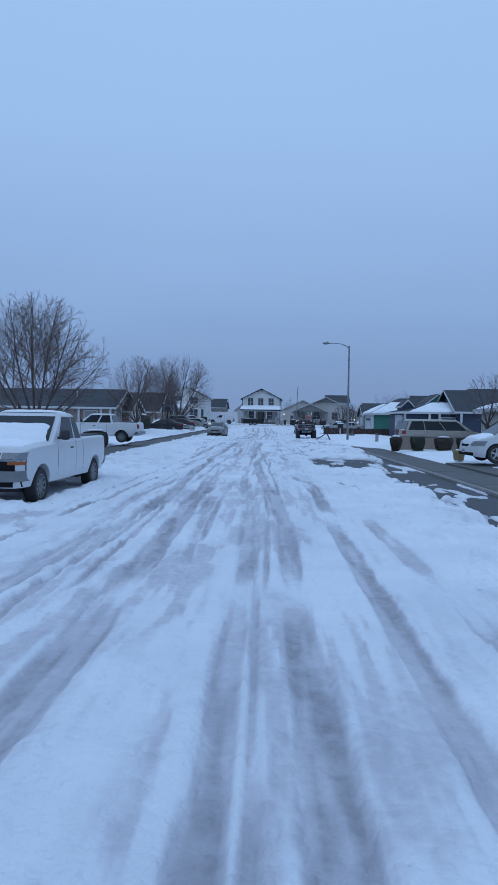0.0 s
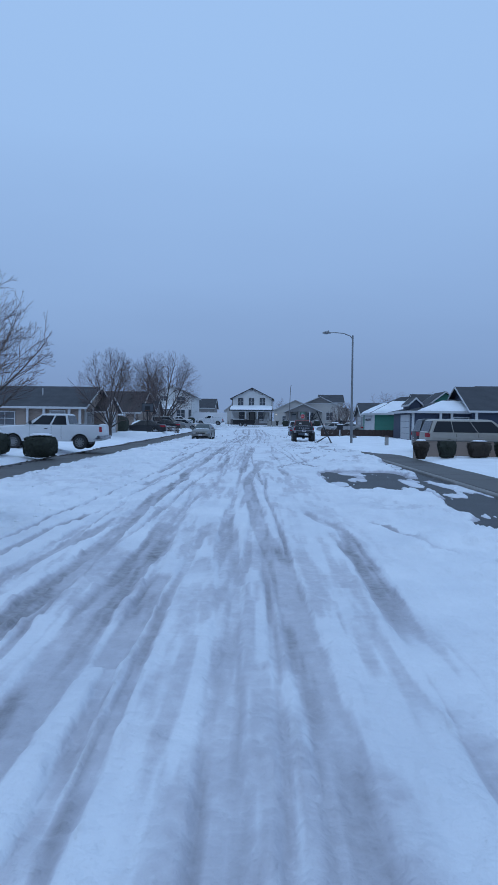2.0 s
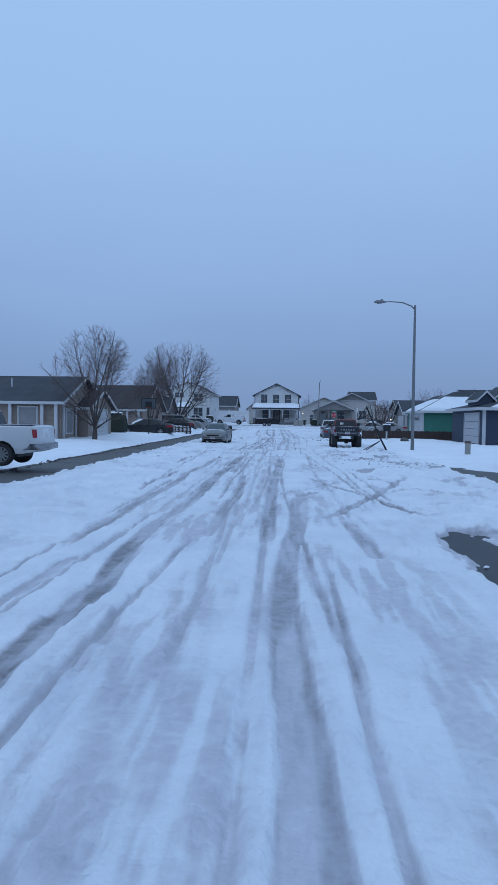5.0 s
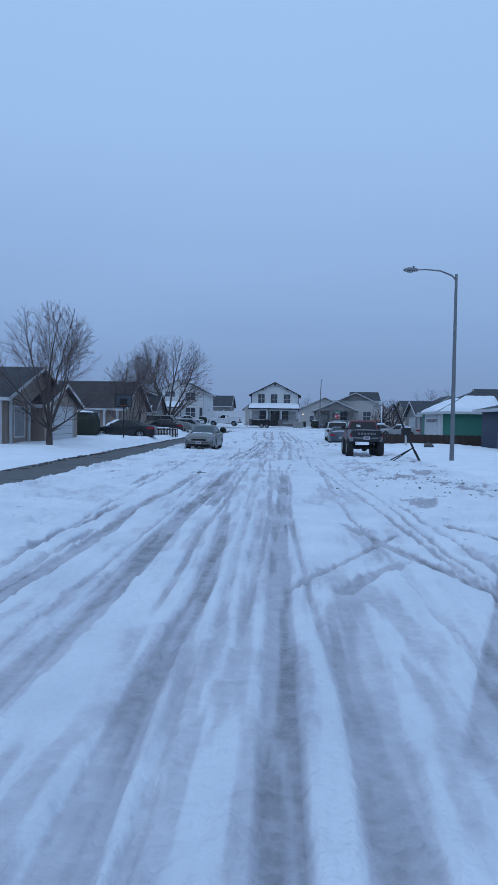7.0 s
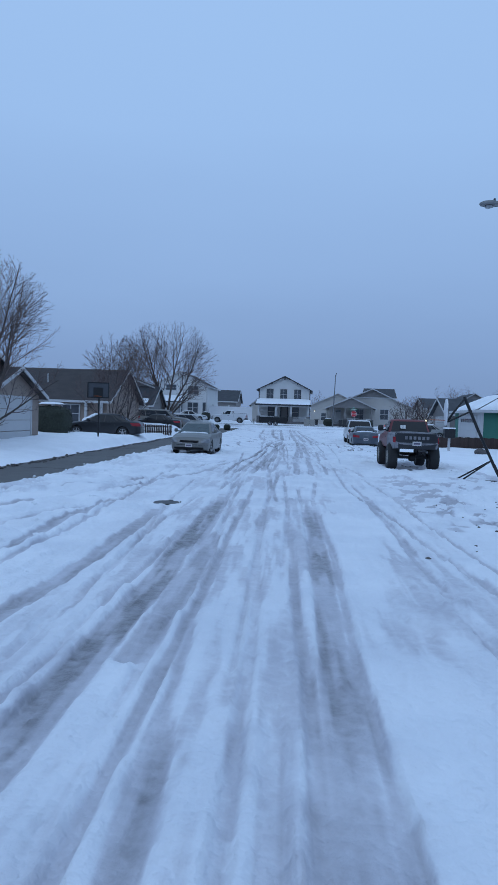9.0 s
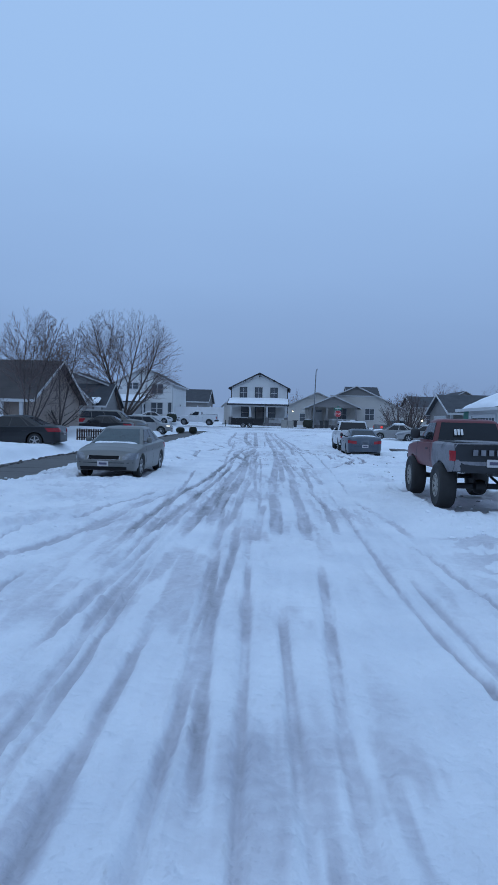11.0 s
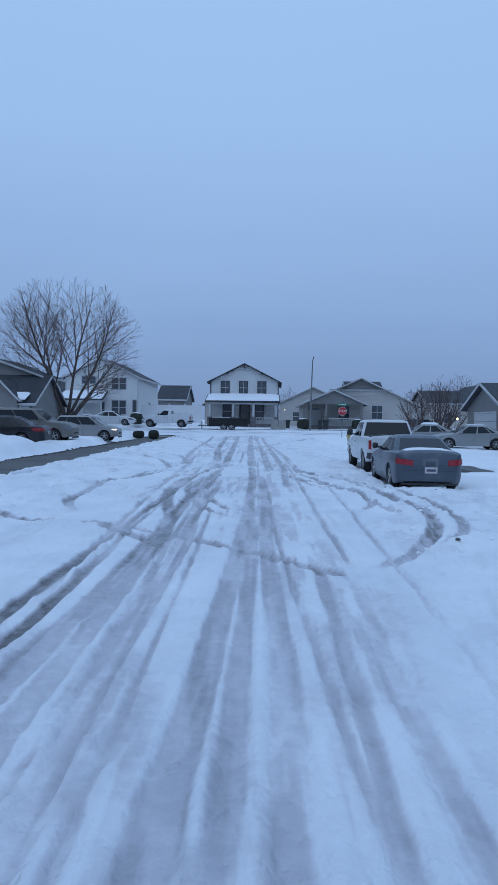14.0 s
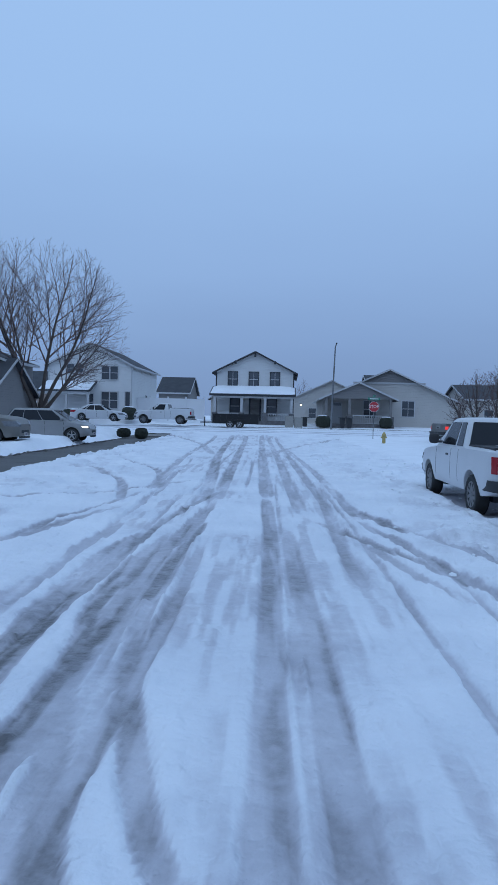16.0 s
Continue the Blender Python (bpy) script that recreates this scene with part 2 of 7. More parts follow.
M = dict(
    snow=mat("snow", (0.86, 0.88, 0.92), 0.75, var=0.07, scale=0.8, fine=12, bump=0.5, spec=0.25),
    asphalt=mat("wet_asphalt", (0.048, 0.049, 0.053), 0.55, var=0.40, scale=1.2, fine=60, bump=0.5, spec=0.35),
    concrete=mat("wet_concrete", (0.112, 0.108, 0.106), 0.65, spec=0.3, var=0.22, scale=1.5, fine=30, bump=0.2, stain=(0.09, 0.087, 0.085), each=0.08),
    kerb=mat("kerb_concrete", (0.22, 0.21, 0.20), 0.7, var=0.25, scale=2, fine=30, bump=0.3),
    white_paint=mat("white_car_paint", (0.62, 0.63, 0.65), 0.28, var=0.05, scale=2, bump=0.0, stain=(0.55, 0.54, 0.53), stain_lo=0.6, stain_hi=0.9),
    silver_paint=mat("silver_car_paint", (0.32, 0.32, 0.325), 0.32, 0.3, var=0.06, scale=2, bump=0.0),
    champagne_paint=mat("champagne_car_paint", (0.40, 0.37, 0.33), 0.35, 0.2, var=0.08, scale=2, bump=0.0, stain=(0.3, 0.28, 0.26), stain_lo=0.55, stain_hi=0.85),
    taupe_paint=mat("taupe_car_paint", (0.20, 0.19, 0.175), 0.35, 0.2, var=0.08, scale=2, bump=0.0),
    pot=mat("glazed_pot", (0.26, 0.20, 0.10), 0.5, var=0.2, scale=5, bump=0.1),
    slush=mat("dark_slush", (0.09, 0.08, 0.078), 0.7, var=0.4, scale=8, bump=0.4),
    rock=mat("dark_stone", (0.10, 0.09, 0.09), 0.8, var=0.35, scale=6, bump=0.5),
    grey_paint=mat("grey_car_paint", (0.165, 0.165, 0.16), 0.33, 0.25, var=0.08, scale=2, bump=0.0, stain=(0.2, 0.19, 0.18), stain_lo=0.55, stain_hi=0.85),
    blue_paint=mat("blue_grey_car_paint", (0.080, 0.098, 0.125), 0.30, 0.3, var=0.06, scale=2, bump=0.0, stain=(0.16, 0.18, 0.20), stain_lo=0.55, stain_hi=0.85),
    black_paint=mat("black_car_paint", (0.020, 0.021, 0.025), 0.28, var=0.1, scale=2, bump=0.0, spec=0.5),
    dark_red=mat("dark_red_paint", (0.14, 0.022, 0.028), 0.4, var=0.2, scale=3, bump=0.03),
    primer=mat("worn_grey_primer", (0.22, 0.22, 0.24), 0.55, var=0.25, scale=3, bump=0.05, stain=(0.09, 0.09, 0.11), stain_lo=0.5, stain_hi=0.7),
    glass=mat("car_glass", (0.018, 0.021, 0.026), 0.08, var=0.1, bump=0.0, spec=0.3),
    frost_glass=mat("frosted_car_glass", (0.035, 0.055, 0.06), 0.25, var=0.3, scale=4, bump=0.0, spec=0.6),
    window=mat("house_window_glass", (0.085, 0.092, 0.105), 0.1, var=0.3, scale=0.6, bump=0.0, spec=0.7),
    tyre=mat("tyre_rubber", (0.026, 0.026, 0.027), 0.8, var=0.2, scale=8, bump=0.2),
    rim=mat("alloy", (0.40, 0.40, 0.41), 0.35, 0.7, var=0.1, scale=8, bump=0.0),
    grille=mat("grille_black", (0.014, 0.014, 0.016), 0.85, var=0.2, scale=8, bump=0.0, spec=0.1),
    chrome=mat("dull_chrome", (0.30, 0.31, 0.33), 0.25, 1.0, var=0.05, bump=0.0),
    plastic=mat("black_plastic", (0.030, 0.031, 0.034), 0.55, var=0.2, scale=6, bump=0.05),
    lens_red=mat("red_lens", (0.34, 0.022, 0.03), 0.2, var=0.15, scale=10, bump=0.0),
    lens_clear=mat("clear_lamp_lens", (0.22, 0.23, 0.25), 0.12, var=0.25, scale=12, bump=0.0),
    lens_amber=mat("amber_lens", (0.34, 0.085, 0.02), 0.25, var=0.1, bump=0.0),
    plate=mat("licence_plate", (0.55, 0.52, 0.52), 0.4, var=0.08, scale=10, bump=0.0),
    plate_ink=mat("plate_ink", (0.10, 0.09, 0.14), 0.5, var=0.05, bump=0.0),
    steel=mat("galvanised_steel", (0.20, 0.205, 0.215), 0.5, 0.5, var=0.2, scale=2, bump=0.05),
    black_metal=mat("black_metal", (0.02, 0.02, 0.022), 0.45, 0.3, var=0.2, scale=5, bump=0.05),
    bark=mat("bark", (0.085, 0.066, 0.058), 0.9, var=0.35, scale=4, fine=30, bump=0.6, stretch=(1, 1, 0.3)),
    twig=mat("twigs", (0.125, 0.090, 0.086), 0.9, var=0.25, scale=6, bump=0.0),
    hedge=mat("hedge_leaves", (0.030, 0.036, 0.026), 0.8, var=0.5, scale=9, fine=50, bump=0.4),
    shrub=mat("brown_shrub_leaves", (0.050, 0.038, 0.030), 0.85, var=0.5, scale=9, fine=50, bump=0.4),
    shingle=lap(mat("dark_shingles", (0.052, 0.055, 0.064), 0.85, var=0.30, scale=1.2, fine=18, bump=0.3), 0.13, 0.5, "Z"),
    shingle_brown=lap(mat("brown_shingles", (0.052, 0.042, 0.041), 0.85, var=0.30, scale=1.2, fine=18, bump=0.3), 0.13, 0.5, "Z"),
    white_siding=lap(mat("white_siding", (0.66, 0.655, 0.65), 0.6, var=0.06, scale=0.7, bump=0.05), 0.15),
    cream_siding=lap(mat("cream_siding", (0.48, 0.455, 0.43), 0.6, var=0.08, scale=0.7, bump=0.05), 0.15),
    tan_siding=lap(mat("tan_siding", (0.29, 0.225, 0.19), 0.65, var=0.1, scale=0.8, bump=0.05), 0.15),
    grey_siding=lap(mat("grey_siding", (0.215, 0.203, 0.20), 0.65, var=0.1, scale=0.8, bump=0.05), 0.15),
    navy_siding=lap(mat("navy_siding", (0.030, 0.042, 0.075), 0.6, var=0.12, scale=0.8, bump=0.05), 0.15),
    green_siding=lap(mat("green_siding", (0.030, 0.155, 0.115), 0.6, var=0.12, scale=0.8, bump=0.05), 0.15),
    trim=mat("white_trim", (0.50, 0.50, 0.51), 0.5, var=0.06, scale=1.5, bump=0.02),
    dark_trim=mat("black_trim", (0.032, 0.033, 0.04), 0.5, var=0.1, bump=0.02),
    garage=mat("garage_door_paint", (0.50, 0.50, 0.51), 0.5, var=0.06, scale=1.0, bump=0.03),
    brown_door=mat("brown_garage_paint", (0.12, 0.085, 0.065), 0.55, var=0.12, scale=1.0, bump=0.03),
    stone=mat("grey_stone", (0.13, 0.125, 0.13), 0.8, var=0.35, scale=6, bump=0.4),
    vinyl=mat("white_vinyl", (0.70, 0.70, 0.72), 0.45, var=0.05, scale=1.0, bump=0.02),
    fence_wood=mat("weathered_fence_wood", (0.055, 0.035, 0.030), 0.85, var=0.4, scale=2.5, fine=25, bump=0.4, stretch=(1, 1, 0.2), each=0.18),
    yellow=mat("yellow_paint", (0.44, 0.35, 0.14), 0.5, var=0.15, scale=6, bump=0.1),
    stop_red=mat("stop_sign_red", (0.48, 0.035, 0.045), 0.4, var=0.06, bump=0.0),
    sign_green=mat("street_sign_green", (0.03, 0.20, 0.13), 0.4, var=0.06, bump=0.0),
    sign_white=mat("sign_white", (0.75, 0.75, 0.75), 0.45, var=0.04, bump=0.0),
    utility=mat("utility_beige", (0.30, 0.29, 0.27), 0.55, var=0.12, scale=4, bump=0.05),
    brown_metal=mat("brown_metal", (0.10, 0.06, 0.05), 0.6, var=0.2, scale=4, bump=0.1),
    curtain=mat("curtain", (0.26, 0.25, 0.25), 0.8, var=0.15, scale=3, bump=0.1),
    road_snow=snow_mat(),
    tail_glow=glow("lit_tail_lamp", (1.0, 0.05, 0.04), 0.7),
    warm_glow=glow("lit_porch_lamp", (1.0, 0.82, 0.55), 3.0),
    head_glow=glow("lit_head_lamp", (1.0, 0.90, 0.72), 1.6),
)


# ---- mesh helpers ----
def mesh_of(name, bm, material, smooth=False):
    me = bpy.data.meshes.new(name)
    bmesh.ops.recalc_face_normals(bm, faces=bm.faces)
    bm.to_mesh(me)
    bm.free()
    me.materials.append(material)
    if smooth:
        me.shade_smooth()
        me.set_sharp_from_angle(angle=radians(38))
    return me


def part(name, bm, material, parent, label="", smooth=False):
    ob = new(name, mesh_of(name, bm, material, smooth))
    ob.parent = parent
    if label:
        ob["label"] = label
    return ob


def share(name, me, parent, m=None):
    ob = new(name, me)
    ob.parent = parent
    if m is not None:
        ob.matrix_local = m
    return ob


def thing(name, label, category, group="", m=None, kind=""):
    ob = new(name)
    ob.empty_display_size = 0.2
    tagged(ob, label, category, group, kind)
    if m is not None:
        ob.matrix_world = m
    return ob


def box(bm, x0, y0, z0, x1, y1, z1, bevel=0.0):
    vs = [bm.verts.new((x, y, z)) for z in (z0, z1) for y in (y0, y1) for x in (x0, x1)]
    fs = [bm.faces.new([vs[i] for i in q]) for q in ((0, 2, 3, 1), (4, 5, 7, 6), (0, 1, 5, 4), (2, 6, 7, 3), (0, 4, 6, 2), (1, 3, 7, 5))]
    if bevel:
        edges = list({e for f in fs for e in f.edges})
        bmesh.ops.bevel(bm, geom=edges, offset=bevel, segments=2, affect="EDGES", profile=0.6)
    return bm


def abox(x0, y0, z0, x1, y1, z1, bevel=0.0):
    return box(bmesh.new(), min(x0, x1), min(y0, y1), min(z0, z1), max(x0, x1), max(y0, y1), max(z0, z1), bevel)


def tube(bm, points, radii, sides=8, caps=True):
    """A round bar through the points, of the radii given."""
    pts, rings, up = [Vector(p) for p in points], [], None
    for i, p in enumerate(pts):
        d = (pts[min(i + 1, len(pts) - 1)] - pts[max(i - 1, 0)]).normalized()
        if up is None:
            up = Vector((0, 0, 1)) if abs(d.z) < 0.9 else Vector((1, 0, 0))
        side = d.cross(up).normalized()
        up = side.cross(d).normalized()
        r = radii[i] if hasattr(radii, "__len__") else radii
        rings.append([bm.verts.new(p + r * (math.cos(a) * side + math.sin(a) * up)) for a in (2 * math.pi * k / sides for k in range(sides))])
    for a, b in zip(rings, rings[1:]):
        for k in range(sides):
            bm.faces.new((a[k], a[(k + 1) % sides], b[(k + 1) % sides], b[k]))
    if caps:
        bm.faces.new(rings[0][::-1])
        bm.faces.new(rings[-1])
    return bm


def spun(profile, sides=24, axis="z"):
    """A turned solid from (radius, height) pairs."""
    bm, rings = bmesh.new(), []
    for r, h in profile:
        ring = []
        for k in range(sides):
            a = 2 * math.pi * k / sides
            x, y = r * math.cos(a), r * math.sin(a)
            ring.append(bm.verts.new((h, x, y) if axis == "x" else (x, y, h)))
        rings.append(ring)
    for a, b in zip(rings, rings[1:]):
        for k in range(sides):
            bm.faces.new((a[k], a[(k + 1) % sides], b[(k + 1) % sides], b[k]))
    bm.faces.new(rings[0][::-1])
    bm.faces.new(rings[-1])
    return bm


def slab(bm, pts, depth):
    """A flat polygon of 3D points, thickened by the vector depth."""
    a = [bm.verts.new(p) for p in pts]
    b = [bm.verts.new(Vector(p) + Vector(depth)) for p in pts]
    bm.faces.new(a)
    bm.faces.new(b[::-1])
    for i in range(len(a)):
        j = (i + 1) % len(a)
        bm.faces.new((a[j], a[i], b[i], b[j]))
    return bm


def letters(name, text, size, material, parent, m, label=""):
    cu = bpy.data.curves.new(name, "FONT")
    cu.body, cu.size, cu.extrude, cu.align_x, cu.align_y = text, size, 0.002, "CENTER", "CENTER"
    tmp = bpy.data.objects.new(name, cu)
    scene.collection.objects.link(tmp)
    me = bpy.data.meshes.new_from_object(tmp.evaluated_get(bpy.context.evaluated_depsgraph_get()))
    bpy.data.objects.remove(tmp)
    bpy.data.curves.remove(cu)
    me.materials.clear()
    me.materials.append(material)
    ob = share(name, me, parent, m)
    if label:
        ob["label"] = label
    return ob


# ---- terrain ----
def sm(a, b, v):
    t = np.clip((v - a) / (b - a), 0, 1)
    return t * t * (3 - 2 * t)


LATTICE = np.random.RandomState(7).rand(8, 256, 256)


def vn(x, y, seed=0):
    """Smooth lattice noise, 0 to 1."""
    g = LATTICE[seed % 8]
    xi, yi = np.floor(x).astype(int), np.floor(y).astype(int)
    fx, fy = x - xi, y - yi
    fx, fy = fx * fx * (3 - 2 * fx), fy * fy * (3 - 2 * fy)
    a, b = g[xi % 256, yi % 256], g[(xi + 1) % 256, yi % 256]
    c, d = g[xi % 256, (yi + 1) % 256], g[(xi + 1) % 256, (yi + 1) % 256]
    return (a * (1 - fx) + b * fx) * (1 - fy) + (c * (1 - fx) + d * fx) * fy


def fbm(x, y, seed=0, octaves=4):
    s, k, t = 0.0, 1.0, 0.0
    for o in range(octaves):
        s, t = s + k * vn(x * 2**o + 13.7 * o, y * 2**o + 5.3 * o, seed + o), t + k
        k *= 0.5
    return s / t


def rise(y):
    """The street climbs a little towards the cross street."""
    return -0.06 + 0.66 * sm(115, 132, y) + 0.22 * sm(134, 141, y)


def kerb_left(y):
    return -6.05 + 0.0 * y


def walk_left(y):
    return -7.70 - 0.006 * y


KERB_RIGHT, WALK_RIGHT = 6.62, 8.1


def yard_z(x, y):
    """Height of the yards; 0 is the road."""
    left = sm(0.0, 3.5, walk_left(y) - x) * (0.20 + 0.10 * sm(80, 94, y)) + 0.14
    right = sm(0.0, 3.0, x - WALK_RIGHT) * 0.08 + 0.10
    return np.where(x < 0, left, right) + rise(y)


def sheet(name, xs, ys, z, material, attribute=None):
    """A height field over the grid xs, ys."""
    nx, ny = len(xs), len(ys)
    gx, gy = np.meshgrid(xs, ys)
    co = np.stack([gx.ravel(), gy.ravel(), z.ravel()], 1)
    i = (np.arange(ny - 1)[:, None] * nx + np.arange(nx - 1)).ravel()
    faces = np.stack([i, i + 1, i + 1 + nx, i + nx], 1)
    me = bpy.data.meshes.new(name)
    me.vertices.add(len(co))
    me.vertices.foreach_set("co", co.ravel())
    me.loops.add(faces.size)
    me.loops.foreach_set("vertex_index", faces.ravel())
    me.polygons.add(len(faces))
    me.polygons.foreach_set("loop_start", np.arange(len(faces)) * 4)
    me.update(calc_edges=True)
    me.shade_smooth()
    if attribute is not None:
        me.attributes.new("pack_shade", "FLOAT", "POINT").data.foreach_set("value", attribute.ravel().astype(np.float32))
    me.materials.append(material)
    return new(name, me)


def spaced(*stops):
    """Coordinates from (end, step) pairs."""
    out = [stops[0][0]]
    for end, step in stops[1:]:
        n = max(1, round((end - out[-1]) / step))
        out += list(np.linspace(out[-1], end, n + 1)[1:])
    return np.array(out)


# far and near ground, dipping under the street
gx, gy = spaced((-900, 0), (-120, 60), (-40, 8), (-16, 1.5), (16, 0.6), (40, 1.5), (120, 8), (900, 60)), spaced((-300, 0), (-40, 20), (-10, 3), (158, 0.8), (260, 10), (1500, 80))
X, Y = np.meshgrid(gx, gy)
Z = yard_z(X, Y) + 0.12 * (fbm(X * 0.35, Y * 0.35, 1) - 0.5) * sm(10, 14, np.abs(X))
inside = (X > walk_left(Y) - 0.9) & (X < WALK_RIGHT + 0.9) & (Y < 133.5)
Z = np.where(inside, np.minimum(Z, rise(Y)) - 0.45, Z)
cross = (Y > 122.0) & (Y < 134.5)
Z = np.where(cross & ~inside, rise(Y) - 0.45, Z)
tagged(sheet("ground", gx, gy, Z, M["snow"]), "snow-covered front yards and open ground", "ground", kind="structure")


def strip(name, xs, ys, dz, material, label):
    """A paved strip that follows the street's rise."""
    bm = bmesh.new()
    rows = [[bm.verts.new((x, y, rise(y) + dz)) for x in xs] for y in ys]
    for a, b in zip(rows, rows[1:]):
        for k in range(len(xs) - 1):
            bm.faces.new((a[k], a[k + 1], b[k + 1], b[k]))
    return tagged(new(name, mesh_of(name, bm, material)), label, "road", kind="structure")


strip("road", (-6.1, -2.0, 2.5, 6.9), spaced((-14, 0), (114, 8), (134.8, 1.0)), -0.012, M["asphalt"], "wet dark asphalt street showing through snow")
strip("road_2", (-120, -6.1, 6.9, 120), spaced((121.8, 0), (134.8, 0.9)), -0.022, M["asphalt"], "wet asphalt cross street under snow")


# ---- snow on the street: ruts, ridges and bare patches ----
RUTS = []  # wheel marks: points (x, y) along each, half width, dirt


def rut(width, dirt, *points):
    RUTS.append((points, width, dirt))


# before the first house
rut(0.26, 0.60, (-0.75, -7.0), (-0.60, 0.0), (-0.52, 4.2))
rut(0.13, 0.50, (0.55, -7.0), (0.66, 0.0), (0.68, 4.3))
rut(0.18, 0.55, (1.35, -7.0), (1.25, 0.0), (1.21, 4.3))
rut(0.18, 0.42, (3.20, -7.0), (2.95, 0.0), (2.78, 4.4))
rut(0.08, 0.60, (-3.20, -7.0), (-2.95, 2.0), (-2.74, 8.6))
rut(0.16, 0.50, (-2.20, -7.0), (-1.80, 4.0), (-1.38, 9.6))
rut(0.14, 0.50, (1.95, -7.0), (2.05, 2.0), (2.08, 9.6))
# along the street
rut(0.07, 0.60, (4.10, 11.8), (3.88, 12.8), (3.45, 13.8), (3.12, 15.0), (2.77, 16.9))
rut(0.10, 0.40, (2.21, 15.6), (1.83, 17.2))
rut(0.11, 0.72, (3.57, 29.1), (3.04, 30.2), (2.67, 32.3), (2.05, 34.7), (1.40, 37.1))
rut(0.13, 0.62, (1.09, 28.5), (1.62, 29.7), (2.36, 31.6), (3.19, 33.8), (4.39, 37.0))
rut(0.05, 0.60, (0.48, 32.5), (1.23, 34.0), (2.18, 35.9))
rut(0.07, 0.60, (4.64, 32.3), (3.81, 34.4), (3.16, 36.7))
rut(0.13, 0.58, (1.06, 32.5), (1.47, 33.3), (1.91, 33.9))
rut(0.08, 0.45, (-4.49, 42.5), (-4.08, 44.0), (-3.54, 45.9))
rut(0.13, 0.70, (-0.19, 70.2), (-0.66, 70.8), (-1.37, 71.8))
rut(0.10, 0.42, (2.91, 77.8), (2.61, 79.1), (2.44, 80.4))
rut(0.24, 0.61, (-0.52, 4.0), (-0.53, 5.5), (-0.57, 7.9), (-0.57, 9.4), (-0.62, 10.9), (-0.61, 12.7), (-0.57, 14.6), (-0.79, 16.7))
rut(0.14, 0.47, (0.68, 4.1), (0.73, 5.6), (0.60, 9.9), (0.46, 13.8), (0.33, 16.0), (0.35, 18.6))
rut(0.17, 0.53, (1.21, 4.1), (1.24, 5.6), (1.27, 8.6), (1.17, 11.3), (1.10, 13.3), (0.90, 15.6), (0.84, 17.1), (0.74, 19.7), (0.60, 23.4), (0.66, 26.0), (0.92, 28.7), (1.12, 33.0))
rut(0.16, 0.43, (2.78, 4.2), (2.76, 7.3), (2.73, 9.8))
rut(0.08, 0.68, (-2.74, 8.4), (-2.62, 10.2), (-2.47, 12.0), (-2.47, 13.9), (-2.35, 16.0), (-2.02, 17.6))
rut(0.18, 0.66, (-1.34, 9.3), (-1.30, 11.9), (-1.31, 13.7), (-1.33, 16.5), (-1.49, 20.7), (-1.28, 24.3), (-1.49, 26.0), (-1.50, 27.5), (-1.38, 29.6), (-1.31, 32.1), (-1.33, 35.0), (-1.34, 38.2), (-1.26, 40.8), (-1.25, 44.0), (-1.27, 49.0))
rut(0.14, 0.55, (2.10, 9.4), (2.18, 12.3), (2.23, 16.2))
rut(0.15, 0.66, (2.05, 9.6), (2.11, 11.0), (2.15, 12.9), (2.06, 15.1))
rut(0.14, 0.55, (-0.23, 9.7), (-0.23, 12.3))
rut(0.14, 0.48, (-1.96, 10.8), (-1.91, 12.6), (-1.65, 15.3), (-1.44, 17.0), (-1.30, 18.5))
rut(0.10, 0.50, (-2.14, 22.2), (-2.02, 25.5))
rut(0.14, 0.67, (-2.39, 25.9), (-2.38, 27.6), (-2.30, 30.0), (-2.34, 32.0), (-2.26, 34.1), (-2.26, 36.1), (-2.41, 37.9), (-2.31, 39.6), (-2.20, 43.1), (-2.24, 46.8))
rut(0.15, 0.50, (1.81, 26.0), (1.77, 28.6))
rut(0.15, 0.59, (0.38, 26.1), (0.38, 28.1), (0.39, 32.4), (0.41, 35.7), (0.45, 38.6), (0.51, 40.8), (0.56, 43.1), (0.61, 48.3))
rut(0.12, 0.59, (-0.51, 26.5), (-0.51, 29.7), (-0.38, 32.6), (-0.49, 36.1), (-0.63, 38.8))
rut(0.07, 0.50, (-2.62, 28.5), (-2.55, 30.2), (-2.46, 36.4))
rut(0.08, 0.40, (0.07, 32.6), (0.07, 34.4), (0.03, 38.9))
rut(0.06, 0.55, (-2.91, 33.4), (-2.89, 34.8), (-2.78, 36.3), (-2.71, 39.3))
rut(0.14, 0.50, (-1.02, 39.1), (-0.94, 41.8), (-0.95, 44.1))
rut(0.10, 0.55, (-3.27, 42.2), (-3.39, 43.8), (-3.33, 47.1))
rut(0.09, 0.81, (-1.72, 53.9), (-1.70, 57.4), (-1.58, 60.5), (-1.36, 62.5), (-1.27, 64.0), (-1.18, 66.7), (-1.09, 70.0), (-1.00, 73.7), (-0.83, 77.6), (-0.70, 81.7), (-0.35, 84.5), (0.06, 87.1))
rut(0.08, 0.82, (-1.46, 54.0), (-1.29, 57.4), (-1.15, 60.5), (-1.03, 62.4), (-0.93, 64.0), (-0.86, 67.0), (-0.85, 71.1))
rut(0.15, 0.71, (-0.92, 54.1), (-0.91, 55.6), (-0.79, 57.5), (-0.71, 60.6), (-0.54, 66.7), (-0.38, 70.6), (-0.37, 73.4), (-0.35, 76.3), (-0.39, 79.0), (-0.20, 81.3), (-0.02, 84.6))
rut(0.14, 0.56, (0.48, 54.2), (0.55, 57.2), (0.58, 63.0), (0.66, 64.8), (0.84, 69.3), (0.95, 73.1), (1.02, 77.8), (1.07, 81.0), (1.01, 85.7))
